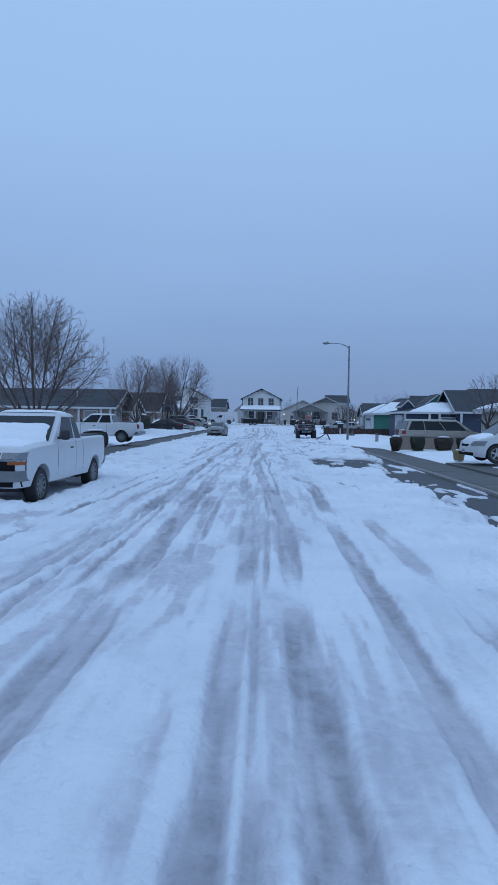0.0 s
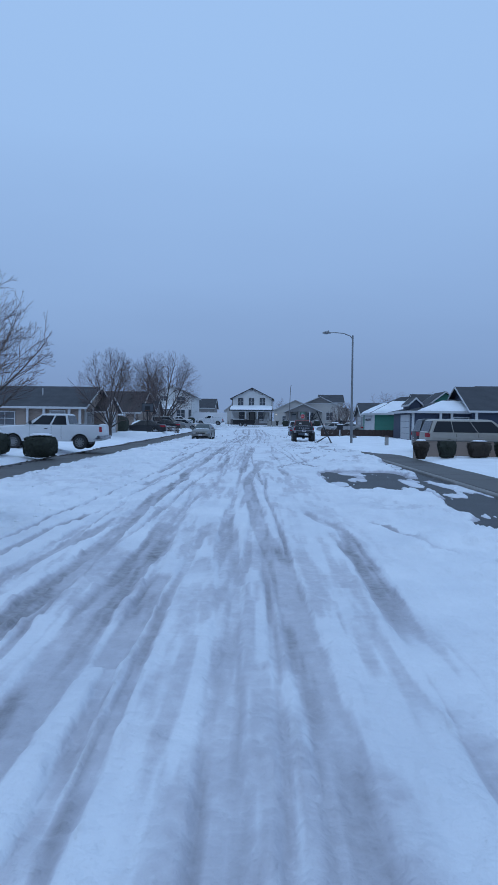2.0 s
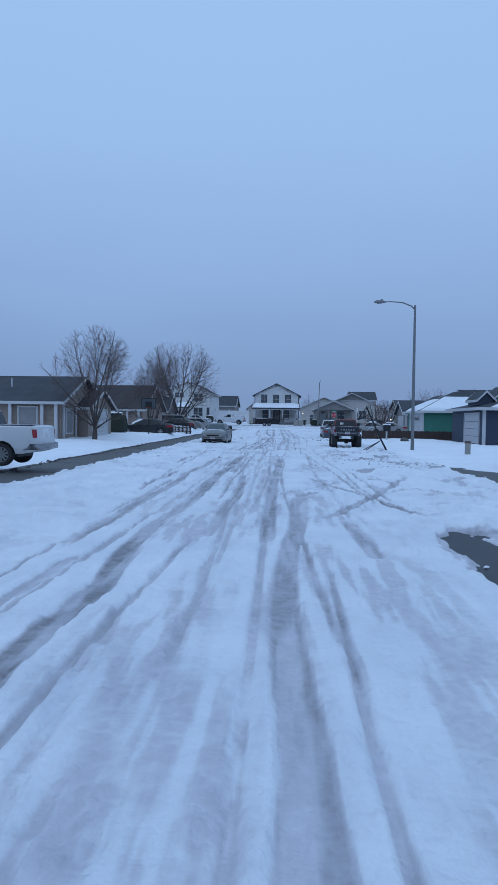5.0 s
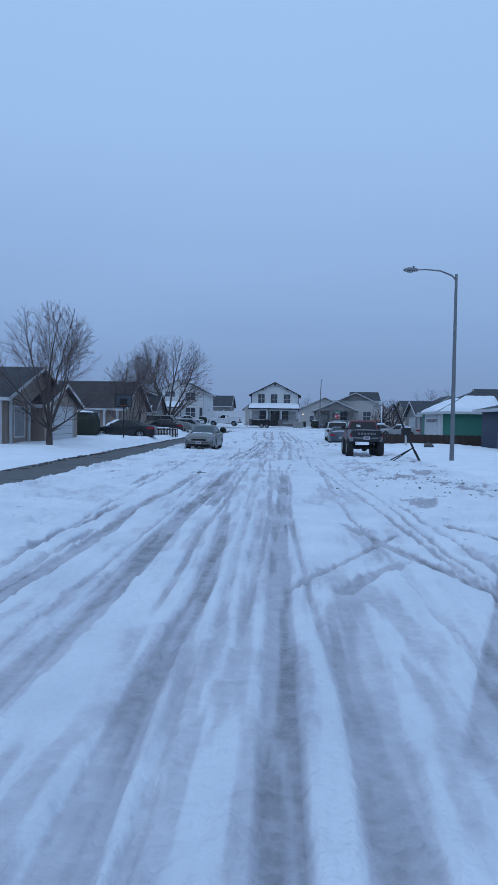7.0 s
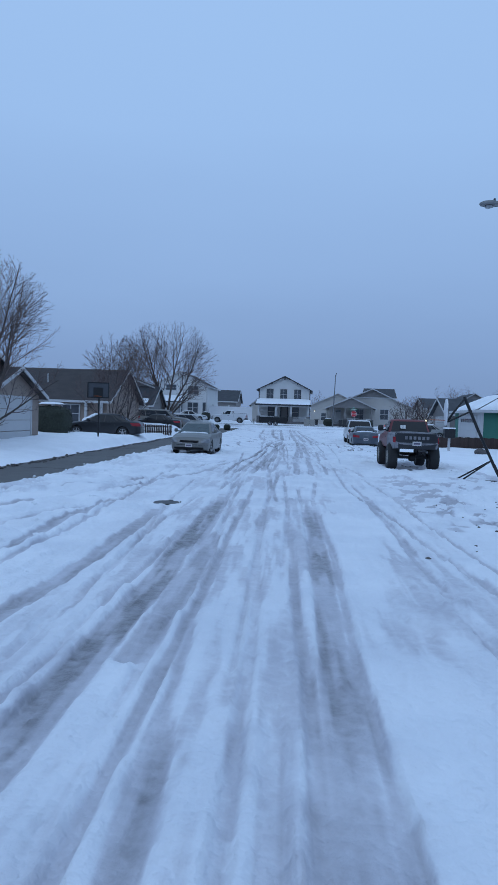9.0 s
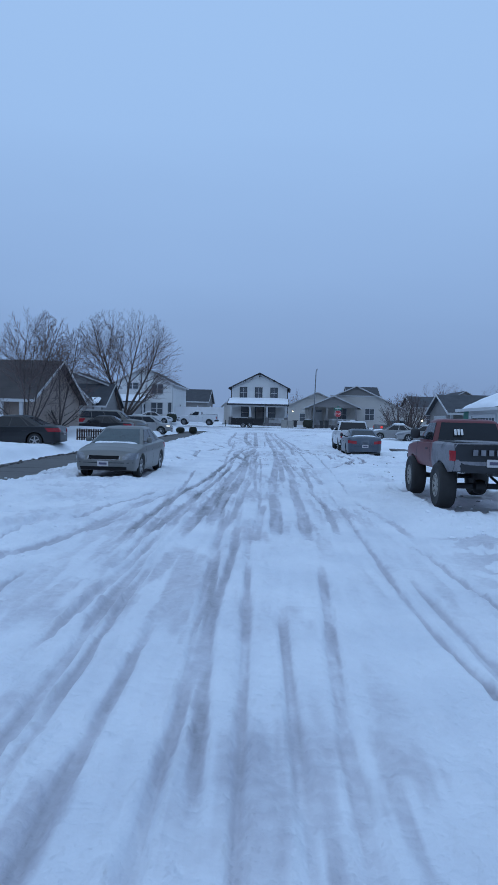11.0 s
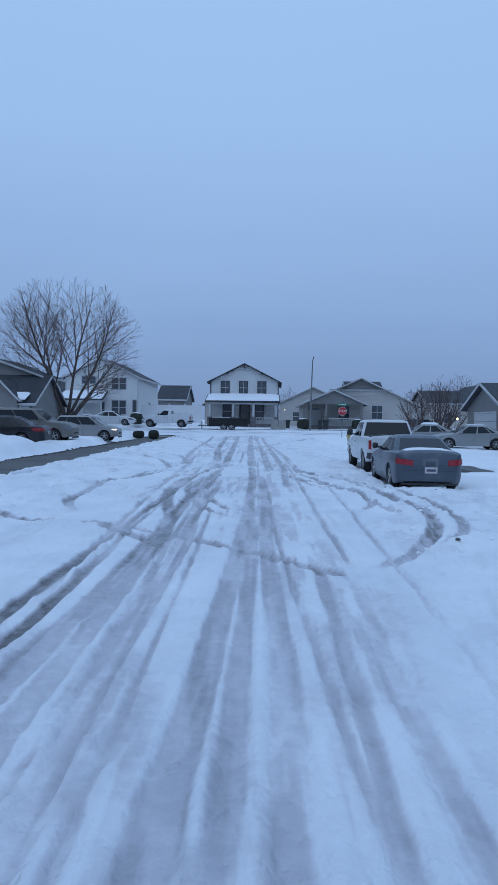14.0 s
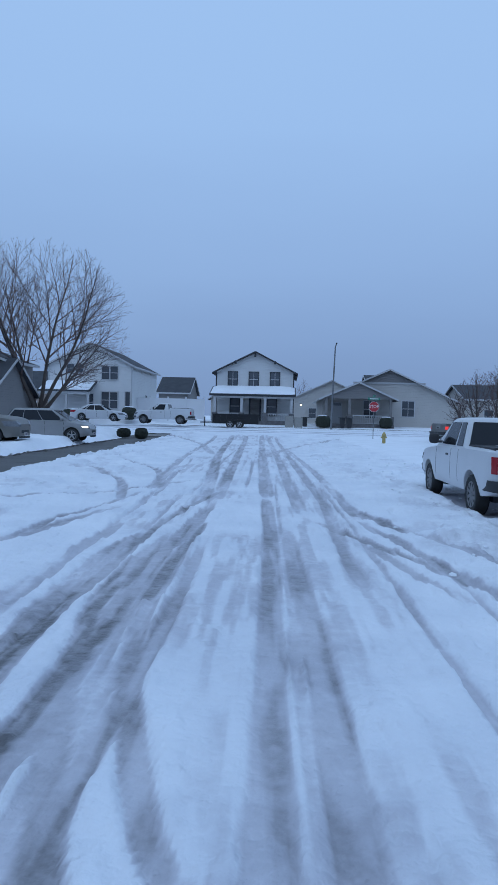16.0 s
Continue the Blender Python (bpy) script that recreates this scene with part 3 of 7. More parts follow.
rut(0.13, 0.56, (0.93, 54.3), (1.02, 56.4), (1.09, 60.9), (1.16, 62.6), (1.26, 65.6), (1.24, 70.5), (1.30, 73.1), (1.36, 76.6), (1.31, 79.3), (1.31, 82.1))
rut(0.07, 0.64, (1.44, 54.3), (1.49, 55.8), (1.58, 58.3), (1.50, 61.0), (1.62, 62.6), (1.69, 64.8), (1.83, 69.4))
rut(0.10, 0.42, (2.66, 54.4), (2.48, 57.4), (2.35, 59.6))
rut(0.10, 0.42, (0.16, 54.6), (0.30, 58.1))
rut(0.08, 0.50, (-2.40, 54.9), (-2.22, 56.9), (-1.87, 59.7))
rut(0.08, 0.57, (-0.28, 54.9), (-0.22, 57.1), (-0.13, 61.6), (0.02, 64.1), (0.08, 67.1), (0.12, 71.2), (-0.00, 73.0), (0.14, 77.2), (0.13, 80.9))
rut(0.13, 0.76, (-0.57, 55.1), (-0.58, 57.1), (-0.49, 60.6), (-0.35, 62.4), (-0.32, 64.1), (-0.30, 67.1), (-0.30, 72.4))
rut(0.08, 0.55, (-2.85, 56.0), (-2.64, 57.7), (-2.25, 60.0))
rut(0.10, 0.45, (1.93, 62.6), (1.99, 64.9), (2.08, 67.9))
rut(0.10, 0.55, (0.90, 62.9), (0.96, 66.6), (1.09, 72.6))
rut(0.10, 0.72, (3.90, 71.9), (3.66, 73.8), (3.57, 76.1), (3.26, 78.0), (2.91, 80.5), (2.62, 82.0), (2.39, 83.5))
rut(0.13, 0.58, (-1.42, 77.4), (-1.39, 79.5), (-1.30, 81.6))
rut(0.09, 0.66, (-0.15, 77.7), (-0.14, 79.1), (0.00, 81.8))
rut(0.12, 0.55, (2.01, 77.9), (1.99, 79.3), (2.09, 82.2), (2.33, 88.3))
rut(0.07, 0.70, (-2.53, 80.1), (-2.39, 82.0), (-1.97, 84.2), (-1.66, 86.2))
# towards the cross street
rut(0.22, 0.66, (-0.20, 84.0), (-0.60, 92.0), (-1.00, 100.0), (-1.40, 122.0))
rut(0.20, 0.62, (0.00, 84.0), (-0.10, 96.0), (-0.30, 122.0))
rut(0.22, 0.52, (1.05, 85.0), (0.95, 96.0), (0.90, 122.0))
rut(0.18, 0.50, (1.65, 83.0), (1.60, 96.0), (1.40, 122.0))
rut(0.14, 0.50, (2.20, 84.0), (2.10, 96.0), (1.95, 122.0))
rut(0.16, 0.52, (-1.60, 86.0), (-2.30, 98.0), (-2.60, 122.0))
rut(0.14, 0.46, (2.60, 82.0), (2.60, 92.0), (2.20, 106.0))
rut(0.25, 0.42, (0.90, 98.0), (2.00, 106.0), (5.00, 116.0), (9.00, 124.0))
rut(0.25, 0.42, (-1.20, 100.0), (-2.60, 110.0), (-5.00, 118.0), (-9.00, 125.0))
# wheel marks that turn
rut(0.16, 0.86, (-0.48, 71.8), (-0.39, 72.9), (-0.75, 74.8), (-1.00, 77.2), (-1.00, 79.3), (-0.70, 81.5))
rut(0.11, 0.69, (0.90, 72.6), (0.17, 73.7), (-0.32, 75.6), (-0.60, 77.6), (-0.56, 79.4), (-0.30, 81.5))
rut(0.09, 0.57, (1.60, 73.0), (0.50, 74.0), (0.00, 76.0), (-0.20, 78.4), (-0.10, 81.0))
rut(0.12, 0.63, (-5.20, 73.0), (-3.25, 72.4), (-1.60, 72.1), (-0.19, 71.1), (0.97, 69.9), (2.00, 68.6))
rut(0.14, 0.63, (-2.20, 73.2), (-2.75, 74.5), (-2.90, 76.5), (-3.00, 79.0), (-2.50, 80.4), (-1.60, 84.0))
rut(0.14, 0.71, (2.40, 84.5), (3.00, 82.0), (3.66, 80.0), (4.13, 76.2), (4.30, 73.4), (3.90, 71.3), (3.06, 69.6), (2.20, 68.6))
rut(0.11, 0.60, (3.60, 80.8), (4.40, 77.5), (4.78, 75.1), (4.70, 72.6), (4.28, 71.2), (3.40, 70.0))
rut(0.12, 0.48, (-5.60, 44.0), (-4.60, 46.5), (-3.40, 50.0), (-2.60, 54.0), (-2.00, 60.0))
rut(0.10, 0.46, (-5.60, 48.0), (-4.40, 49.5), (-3.00, 52.5), (-1.90, 57.0))
rut(0.14, 0.52, (-5.80, 92.5), (-4.20, 91.0), (-2.60, 88.0), (-1.80, 84.0))
rut(0.14, 0.52, (-5.80, 96.0), (-4.00, 95.0), (-2.20, 91.5), (-1.30, 86.0))
rut(0.10, 0.60, (1.55, 83.0), (2.60, 80.4), (3.55, 77.2), (3.60, 74.9), (2.85, 72.8), (1.05, 73.2))
rut(0.10, 0.50, (-1.00, 88.5), (-2.60, 85.5), (-4.20, 84.0), (-5.60, 83.6))
wander = random.Random(3)
for k in range(64):
    x0, y0 = wander.gauss(0.0, 1.5), wander.uniform(-6, 92)
    lean = wander.gauss(0, 0.10)
    rut(wander.uniform(0.025, 0.055), wander.uniform(0.30, 0.52), *[(x0 + lean * j + wander.gauss(0, 0.06), y0 + 5.0 * j) for j in range(wander.randint(3, 6))])


def bare(x, y):
    """Where wet asphalt lies open."""
    n = 0.75 * (fbm(x * 1.5, y * 0.42, 3) - 0.5) + 0.6 * (fbm(x * 3.6, y * 1.1, 13) - 0.5)
    b = sm(0.10, 0.42, 1.1 * n + 0.95 - ((x - 4.5) / 1.75) ** 4 - ((y - 25.0) / 3.6) ** 4)
    edge = 4.58 + 0.27 * sm(15, 20, y) + 0.10 * np.maximum(0, y - 20)
    gut = sm(0.0, 0.42, n * 1.5 + (x - edge) / 0.9) * sm(5, 8.5, y + 2 * n) * (1 - sm(31, 40, y))
    gut2 = sm(0.2, 0.5, n * 1.8 + 0.22 - np.abs(x - kerb_left(y) - 0.3) / 0.6) * sm(8, 14, y)
    return np.maximum(np.maximum(b, gut), gut2)


def curve_gap(x, y, pts):
    """Distance to a line through pts, far away outside its reach."""
    out = np.full_like(x, 9.0)
    xs, ys = zip(*pts)
    near = (x > min(xs) - 1) & (x < max(xs) + 1) & (y > min(ys) - 1) & (y < max(ys) + 1)
    px, py = x[near], y[near]
    t = np.linspace(0, len(pts) - 1, 6 * len(pts))
    cx, cy = np.interp(t, range(len(pts)), xs), np.interp(t, range(len(pts)), ys)
    for _ in range(2):
        cx[1:-1] = (cx[:-2] + 2 * cx[1:-1] + cx[2:]) / 4
        cy[1:-1] = (cy[:-2] + 2 * cy[1:-1] + cy[2:]) / 4
    best = np.full_like(px, 9.0)
    for k in range(len(t) - 1):
        ax, ay, bx, by = cx[k], cy[k], cx[k + 1], cy[k + 1]
        u = np.clip(((px - ax) * (bx - ax) + (py - ay) * (by - ay)) / ((bx - ax) ** 2 + (by - ay) ** 2), 0, 1)
        best = np.minimum(best, np.hypot(px - ax - u * (bx - ax), py - ay - u * (by - ay)))
    out[near] = best
    return out


PARKED = ((-4.66, 13.2, 1.05, 2.9), (-4.02, 65.46, 0.95, 2.4), (5.56, 79.8, 0.95, 2.4), (5.88, 85.6, 1.05, 2.7), (4.84, 59.9, 1.05, 2.2))


def street_snow(x, y):
    """Height and greyness of the trodden snow between the kerbs: dirt, and shade painted under cars."""
    lump = fbm(x * 1.1, y * 0.8, 0) - 0.5
    crumb = fbm(x * 6.0, y * 5.0, 4, 4) - 0.5
    crust = sm(0.49, 0.53, fbm(x * 1.7 + 3, y * 1.1, 6, 4))
    clod = sm(0.56, 0.63, fbm(x * 4.0, y * 3.4, 11, 3))
    flake = sm(0.52, 0.56, fbm(x * 2.3 + 8, y * 1.7, 12, 4))
    edge = sm(2.4, 3.8, np.abs(x - 0.1))
    h = 0.042 + 0.045 * edge + (0.02 + 0.06 * edge) * lump + (0.022 + 0.030 * edge) * crumb + (0.020 + 0.034 * edge) * crust + 0.024 * clod + 0.026 * edge * flake
    pack_shade = np.zeros_like(x)
    grain = sm(0.36, 0.62, fbm(x * 9.0, y * 0.8, 14, 3))
    wob = 0.16 * (fbm(x * 2.2, y * 1.0, 2, 3) - 0.5) + 0.006 * crumb
    for pts, width, dirt in RUTS:
        gap = curve_gap(x, y, pts)
        on_it = gap < 1.0
        g = np.abs(gap[on_it] + (0.12 + 0.8 * width) * wob[on_it])
        px, py, cr = x[on_it], y[on_it], crumb[on_it]
        worn = np.clip(0.95 + 1.5 * (fbm(px * 0.8 + 9, py * 0.22 + pts[0][0], 5, 3) - 0.45), 0.55, 1.1)
        span = max(p[1] for p in pts) - min(p[1] for p in pts)
        fade = sm(0.0, 1.8, np.minimum(py - min(p[1] for p in pts), max(p[1] for p in pts) - py) + 0.3) if span > 5 else 1.0
        wide = 0.84 * width * (0.5 + 0.5 * fade)
        k = (1 - sm(0.76 * wide, wide + 0.03, g)) * worn * fade
        ridge = np.exp(-(((g - 1.25 * width - 0.025) / (0.18 * width + 0.025)) ** 2))
        h[on_it] = h[on_it] - np.minimum(0.95 * h[on_it], 0.042) * k + ridge * fade * (0.004 + 0.028 * np.clip(cr, 0, 1)) * (1 - 0.8 * sm(0.2, 0.4, pack_shade[on_it]))
        pack_shade[on_it] = np.maximum(pack_shade[on_it], k * dirt * (0.61 + 0.46 * grain[on_it] + 0.30 * cr))
    mid = np.exp(-(((x - 0.1) / 2.7) ** 6))
    broad = mid * np.clip(0.10 + 0.8 * (fbm(x * 1.1, y * 0.40, 6) - 0.42), 0.03, 0.22) * (0.5 + 0.8 * grain + 0.6 * crumb)
    scuff = (1 - mid) * 0.50 * sm(0.50, 0.62, fbm(x * 0.9, y * 0.5 + 3, 8, 4)) * (0.25 + 0.75 * sm(0.48, 0.54, fbm(x * 3.1, y * 2.0, 9, 3)))
    scuff = scuff * (0.40 + 0.9 * np.exp(-(((y - 44) / 8) ** 2)) * (x > 1.5) + 0.25 * np.exp(-(((y - 8) / 4) ** 2)) * (x < -2))
    # low spots in the middle of the street come out greyer
    hollow = 0.14 * mid * sm(0.045, 0.015, h)
    pack_shade = np.clip(np.maximum(np.maximum(pack_shade, broad + hollow), scuff), 0, 1)
    h = np.maximum(h - 0.03 * scuff, 0.008 + 0.010 * crumb + 0.010 * (1 - grain))
    h = h + 0.07 * sm(3.4, 6.0, np.abs(x - 0.3)) * (fbm(x * 0.7, y * 0.7, 2) - 0.2)
    for cx, cy, wx, wy in PARKED:  # thin snow under the parked cars, their shadow painted in as grey
        k = (1 - sm(0.85, 1.05, np.abs(x - cx) / wx)) * (1 - sm(0.92, 1.02, np.abs(y - cy) / wy))
        h, pack_shade = h * (1 - 0.9 * k), np.maximum(pack_shade, 0.45 * k)
    h = h * (1 - 0.85 * np.exp(-(((x + 2.3) ** 2 + (y - 47.5) ** 2) / 0.11) ** 2))
    open_ = bare(x, y)
    thin = sm(0.55, 0.60, fbm(x * 2.4, y * 0.8 + 5, 15, 3) - 0.07 * sm(22, 17, y)) * sm(0.3, 0.8, open_) * (x > 0)
    h = h * (1 - open_) - 0.045 * open_
    h = np.maximum(h, 0.060 * thin - 0.045 + 0.012 * crumb)
    return h, np.clip(pack_shade + 0.45 * sm(0.1, 0.7, open_) * (1 - 0.6 * thin), 0, 1)


def road_snow(xs, ys, label):
    X, Y = np.meshgrid(xs, ys)
    h, pack_shade = street_snow(X, Y)
    return tagged(sheet("snow", xs, ys, h + rise(Y), M["road_snow"], pack_shade), label, "snow", kind="stuff")


road_snow(spaced((-6.03, 0), (-3.6, 0.045), (3.8, 0.026), (6.62, 0.045)), spaced((-6, 0), (92, 0.068), (122.5, 0.14)), "packed and rutted snow on the street with grey tyre tracks")

# snow on the cross street
xs, ys = spaced((-120, 0), (-30, 3), (-12, 0.5), (16, 0.22), (40, 0.5), (120, 3)), spaced((121.6, 0), (134.7, 0.2))
X, Y = np.meshgrid(xs, ys)
h = 0.05 + 0.08 * (fbm(X * 1.1, Y * 1.1, 2) - 0.4)
pack_shade = np.zeros_like(X)
for yc, wd, dirt in ((124.8, 0.35, 0.5), (126.6, 0.4, 0.55), (129.0, 0.35, 0.5), (130.6, 0.35, 0.45)):
    k = np.exp(-(((Y - yc - 0.8 * (vn(X * 0.08, Y * 0, 3) - 0.5)) / wd) ** 2) * 1.5) * (0.5 + fbm(X * 0.3, Y, 4))
    h, pack_shade = h * (1 - 0.7 * k), np.maximum(pack_shade, dirt * k)
h = h + 0.3 * sm(-9, -14, X) * sm(124.5, 121.8, Y) + 0.25 * sm(13, 18, X) * sm(124.5, 121.8, Y)
tagged(sheet("snow", xs, ys, h + rise(Y), M["road_snow"], np.clip(pack_shade, 0, 1)), "trodden snow on the cross street with grey tracks", "snow", kind="stuff")


# ragged snow that covers the yards and spills over the pavements
def yard_snow(xs, ys, edge, outward, cover, label):
    """edge(y): the line from which the yard lies outward (+1 or -1); cover(x, y): extra height."""
    X, Y = np.meshgrid(xs, ys)
    X2 = edge(Y) + outward * X
    n = fbm(X2 * 1.3, Y * 0.9, 1) - 0.5
    h = yard_z(X2, Y) + 0.02 + 0.16 * n * sm(0.2, 1.5, X) + sm(-0.3, 1.1, X + 0.9 * n) * 0.16 - 0.14 + cover(X2, Y)
    h = h + 0.03 * (fbm(X2 * 5, Y * 5, 5, 3) - 0.5)
    ob = sheet("snow", xs, ys, h, M["snow"])
    ob.data.vertices.foreach_set("co", np.stack([X2.ravel(), Y.ravel(), h.ravel()], 1).ravel())
    ob.data.update()
    return tagged(ob, label, "snow", kind="stuff")


def left_cover(x, y):
    deep = sm(0.3, 1.8, walk_left(y) - x)
    bank = 0.42 * np.exp(-(((y - 90.0) / 2.4) ** 4)) + 0.20 * np.exp(-(((y - 70) / 9) ** 2)) + 0.16 * np.exp(-(((y - 92) / 4) ** 2)) + 0.18 * np.exp(-(((y - 103) / 5) ** 2))
    drives = 0.34 * (np.exp(-(((y - 77.5) / 1.3) ** 4)) + np.exp(-(((y - 97) / 1.2) ** 4)) + np.exp(-(((y - 109.5) / 1.6) ** 4)) + np.exp(-(((y - 35.6) / 1.4) ** 4)))
    bank = bank + 0.20 * np.exp(-(((walk_left(y) - x - 0.9) / 0.65) ** 2)) * sm(60, 66, y) / np.maximum(deep, 0.3)
    return bank * deep - drives * sm(4.2, 3.0, walk_left(y) - x)


yard_snow(spaced((-0.35, 0), (3, 0.16), (7.0, 0.5)), spaced((-6, 0), (122, 0.22)), walk_left, -1, left_cover, "soft snow on the yards beside the pavement")


def right_cover(x, y):
    drive = np.exp(-(((y - 20.4) / 4.2) ** 4)) + 0.7 * np.exp(-(((y - 84.5) / 1.6) ** 4))
    return sm(46, 54, y) * 0.05 - drive * 0.26 * sm(9.6, 8.6, x)


yard_snow(spaced((-0.30, 0), (3, 0.16), (8.0, 0.5)), spaced((-6, 0), (121, 0.22)), lambda y: WALK_RIGHT - 1.75 * sm(38, 43.5, y), 1, right_cover, "soft snow on the yards beside the pavement")


# ---- kerbs ----
def kerb(line, y0, y1, out):
    bm, ys = bmesh.new(), spaced((y0, 0), (y1, 2.0))
    prof = ((0, -0.2), (0, 0.06), (0.03, 0.085), (0.15, 0.09), (0.15, -0.2))
    rings = [[bm.verts.new((line(y) + out * a, y, rise(y) + b)) for a, b in prof] for y in ys]
    for a, b in zip(rings, rings[1:]):
        for k in range(4):
            bm.faces.new((a[k], a[k + 1], b[k + 1], b[k]))
    return tagged(new("kerb", mesh_of("kerb", bm, M["kerb"])), "worn concrete kerb", "kerb", kind="structure")


kerb(kerb_left, -8, 120, -1)
kerb(lambda y: KERB_RIGHT, -8, 120, 1)
bm = abox(-110, 134.6, 0.2, 110, 134.85, rise(134.6) + 0.10, 0.02)
tagged(new("kerb", mesh_of("kerb", bm, M["kerb"])), "far kerb of the cross street", "kerb", kind="structure")


# ---- vehicles: +y is forward, origin on the ground under the middle ----
WHEELS = {}


def wheel_meshes(r, w, spokes, rim_mat):
    key = (r, w, spokes, rim_mat)
    if key not in WHEELS:
        q = r * (0.64 if r < 0.45 else 0.50)
        tyre = spun([(q * 0.9, -w * 0.40), (q, -w * 0.46), (r * 0.90, -w / 2), (r * 0.97, -w * 0.42), (r, -w * 0.30), (r, w * 0.30), (r * 0.97, w * 0.42), (r * 0.90, w / 2), (q, w * 0.46), (q * 0.9, w * 0.40)], 28, "x")
        me_t = mesh_of("wheel", tyre, M["tyre"], True)
        bm = spun([(q, -w * 0.3), (q * 1.02, w * 0.36), (q * 1.02, w * 0.47), (q * 0.94, w * 0.47), (q * 0.90, w * 0.22), (0.03, w * 0.20)], 28, "x")
        for k in range(spokes):
            a = 2 * math.pi * k / spokes
            rot = Matrix.Rotation(a, 4, "X")
            bw, tip = q * 0.16, q * 0.10
            pts = [rot @ Vector(p) for p in ((w * 0.40, -bw, q * 0.08), (w * 0.40, bw, q * 0.08), (w * 0.45, tip, q * 0.93), (w * 0.45, -tip, q * 0.93))]
            slab(bm, pts, (-w * 0.12, 0, 0))
        tube(bm, [(w * 0.18, 0, 0), (w * 0.44, 0, 0)], q * 0.20, 12)
        WHEELS[key] = me_t, mesh_of("rim", bm, M[rim_mat], True)
    return WHEELS[key]


def lerp(a, b, t):
    return a + (b - a) * t


def vehicle(name, label, category, s, paint, m, group=""):
    """s: the sizes of one vehicle. Builds body, cab, panes, wheels, lamps, bumpers, mirrors and plates."""
    car = thing(name, label, category, group)
    L, W, H, r, gc = s["L"], s["W"], s["H"], s["r"], s["clear"]
    hw, fa, ra = W / 2, s["front_axle"], s["front_axle"] - s["wb"]
    nose, tail = L / 2, -L / 2
    arch = r * s.get("arch", 1.18)
    ty, tz = zip(*s["top"])  # the line over boot, waist and bonnet
    lift_f, lift_r = s.get("lift_f", 0.08), s.get("lift_r", 0.10)
    # stations along the car, closer together at the ends and the wheels
    ys = sorted({round(v, 3) for v in list(np.linspace(tail, nose, 60)) + list(np.linspace(tail, tail + 0.22, 8)) + list(np.linspace(nose - 0.22, nose, 8)) + [a + arch * math.cos(k * math.pi / 12) for a in (fa, ra) for k in range(13)]})
    NS, NT, rows = 15, 5, []
    for y in ys:
        end = min(y - tail, nose - y)
        corner = 1 - s.get("round", 0.10) * max(0.0, 1 - end / 0.30) ** 2.2
        taper = 1 - s.get("taper", 0.10) * max(0.0, abs(y) / (L / 2) - 0.55) ** 2 / 0.2
        w = hw * corner * min(1.0, taper)
        zt = float(np.interp(y, ty, tz))
        zb = gc + (lift_f if y > 0 else lift_r) * max(0.0, 1 - end / 0.55) ** 1.5
        za = 0.0
        for ay in (fa, ra):
            if abs(y - ay) < arch:
                za = max(za, r + math.sqrt(arch * arch - (y - ay) ** 2))
        crown = s.get("crown", 0.035) * min(1.0, end / 0.2)
        pts = [(w * q, zt + crown * (1 - (q / 0.9) ** 2)) for q in (0.0, 0.35, 0.62, 0.82)]
        pts.append((w * 0.91, zt - 0.015 * min(1.0, end / 0.2)))
        for k in range(NS):
            u = k / (NS - 1)
            z = zt - 0.05 - u * (zt - 0.05 - zb)
            bow = 0.955 + 0.045 * math.sin(math.pi * min(1.0, 0.12 + u * 0.86)) ** 0.7
            bow -= 0.02 * max(0, u - 0.8) / 0.2
            if s.get("crease"):
                bow += 0.010 * math.exp(-(((u - 0.28) / 0.05) ** 2))
            pts.append((w * bow, max(z, za)))
        pts += [(w * 0.80, max(zb, za)), (0.0, max(zb, za))]
        rows.append([(x, y, z) for x, z in pts])
    n = len(rows[0])
    quads = []
    for a, b in zip(rows, rows[1:]):
        for k in range(n - 1):
            for sg in (1, -1):
                quads.append([(sg * p[0], p[1], p[2]) for p in (a[k], a[k + 1], b[k + 1], b[k])])
    cols = np.linspace(-1, 1, 13)
    for row in (rows[0], rows[-1]):
        d = 1 if row is rows[-1] else -1
        for k in range(n - 2):
            p, q = row[k], row[k + 1]
            if k < 4:
                continue
            if k == 4:
                for c0, c1 in zip(cols, cols[1:]):
                    quads.append([(c * p[0], p[1] + d * b * 0.035 * (1 - c * c), p[2]) for c, b in ((c0, 0), (c1, 0), (c1, 1), (c0, 1))])
            for c0, c1 in zip(cols, cols[1:]):
                bulge = [(c * p_[0], p_[1] + d * 0.035 * (1 - c * c), p_[2]) for c, p_ in ((c0, p), (c1, p), (c1, q), (c0, q))]
                quads.append(bulge)

    def skin(keep, lift=0.0):
        """The body's surface where keep(centre) holds, raised by lift."""
        bm = bmesh.new()
        for quad in quads:
            c = [sum(v[k] for v in quad) / 4 for k in range(3)]
            if keep(*c):
                try:
                    bm.faces.new([bm.verts.new(v) for v in quad])
                except ValueError:
                    pass
        bmesh.ops.remove_doubles(bm, verts=bm.verts, dist=0.0008)
        bmesh.ops.recalc_face_normals(bm, faces=bm.faces)
        if lift and bm.faces:
            mid = Vector((0, 0, s["belt"] * 0.6))
            f0 = bm.faces[0]
            if f0.normal.dot(f0.calc_center_median() - mid) < 0:
                bmesh.ops.reverse_faces(bm, faces=bm.faces)
            moves = {v: v.normal.copy() for v in bm.verts}
            for v, nn in moves.items():
                v.co += nn * lift
        return bm

    two = s.get("two_tone")
    part("body", skin((lambda x, y, z: not two[0](x, y, z)) if two else (lambda x, y, z: True)), paint, car, smooth=True)
    if two:
        part("side_panel", skin(two[0]), two[1], car, "worn grey panel", True)
    # dark underbody between the wheels
    tw = s.get("tw", 0.23)
    inner = hw * s.get("track", 0.97) - tw - 0.03
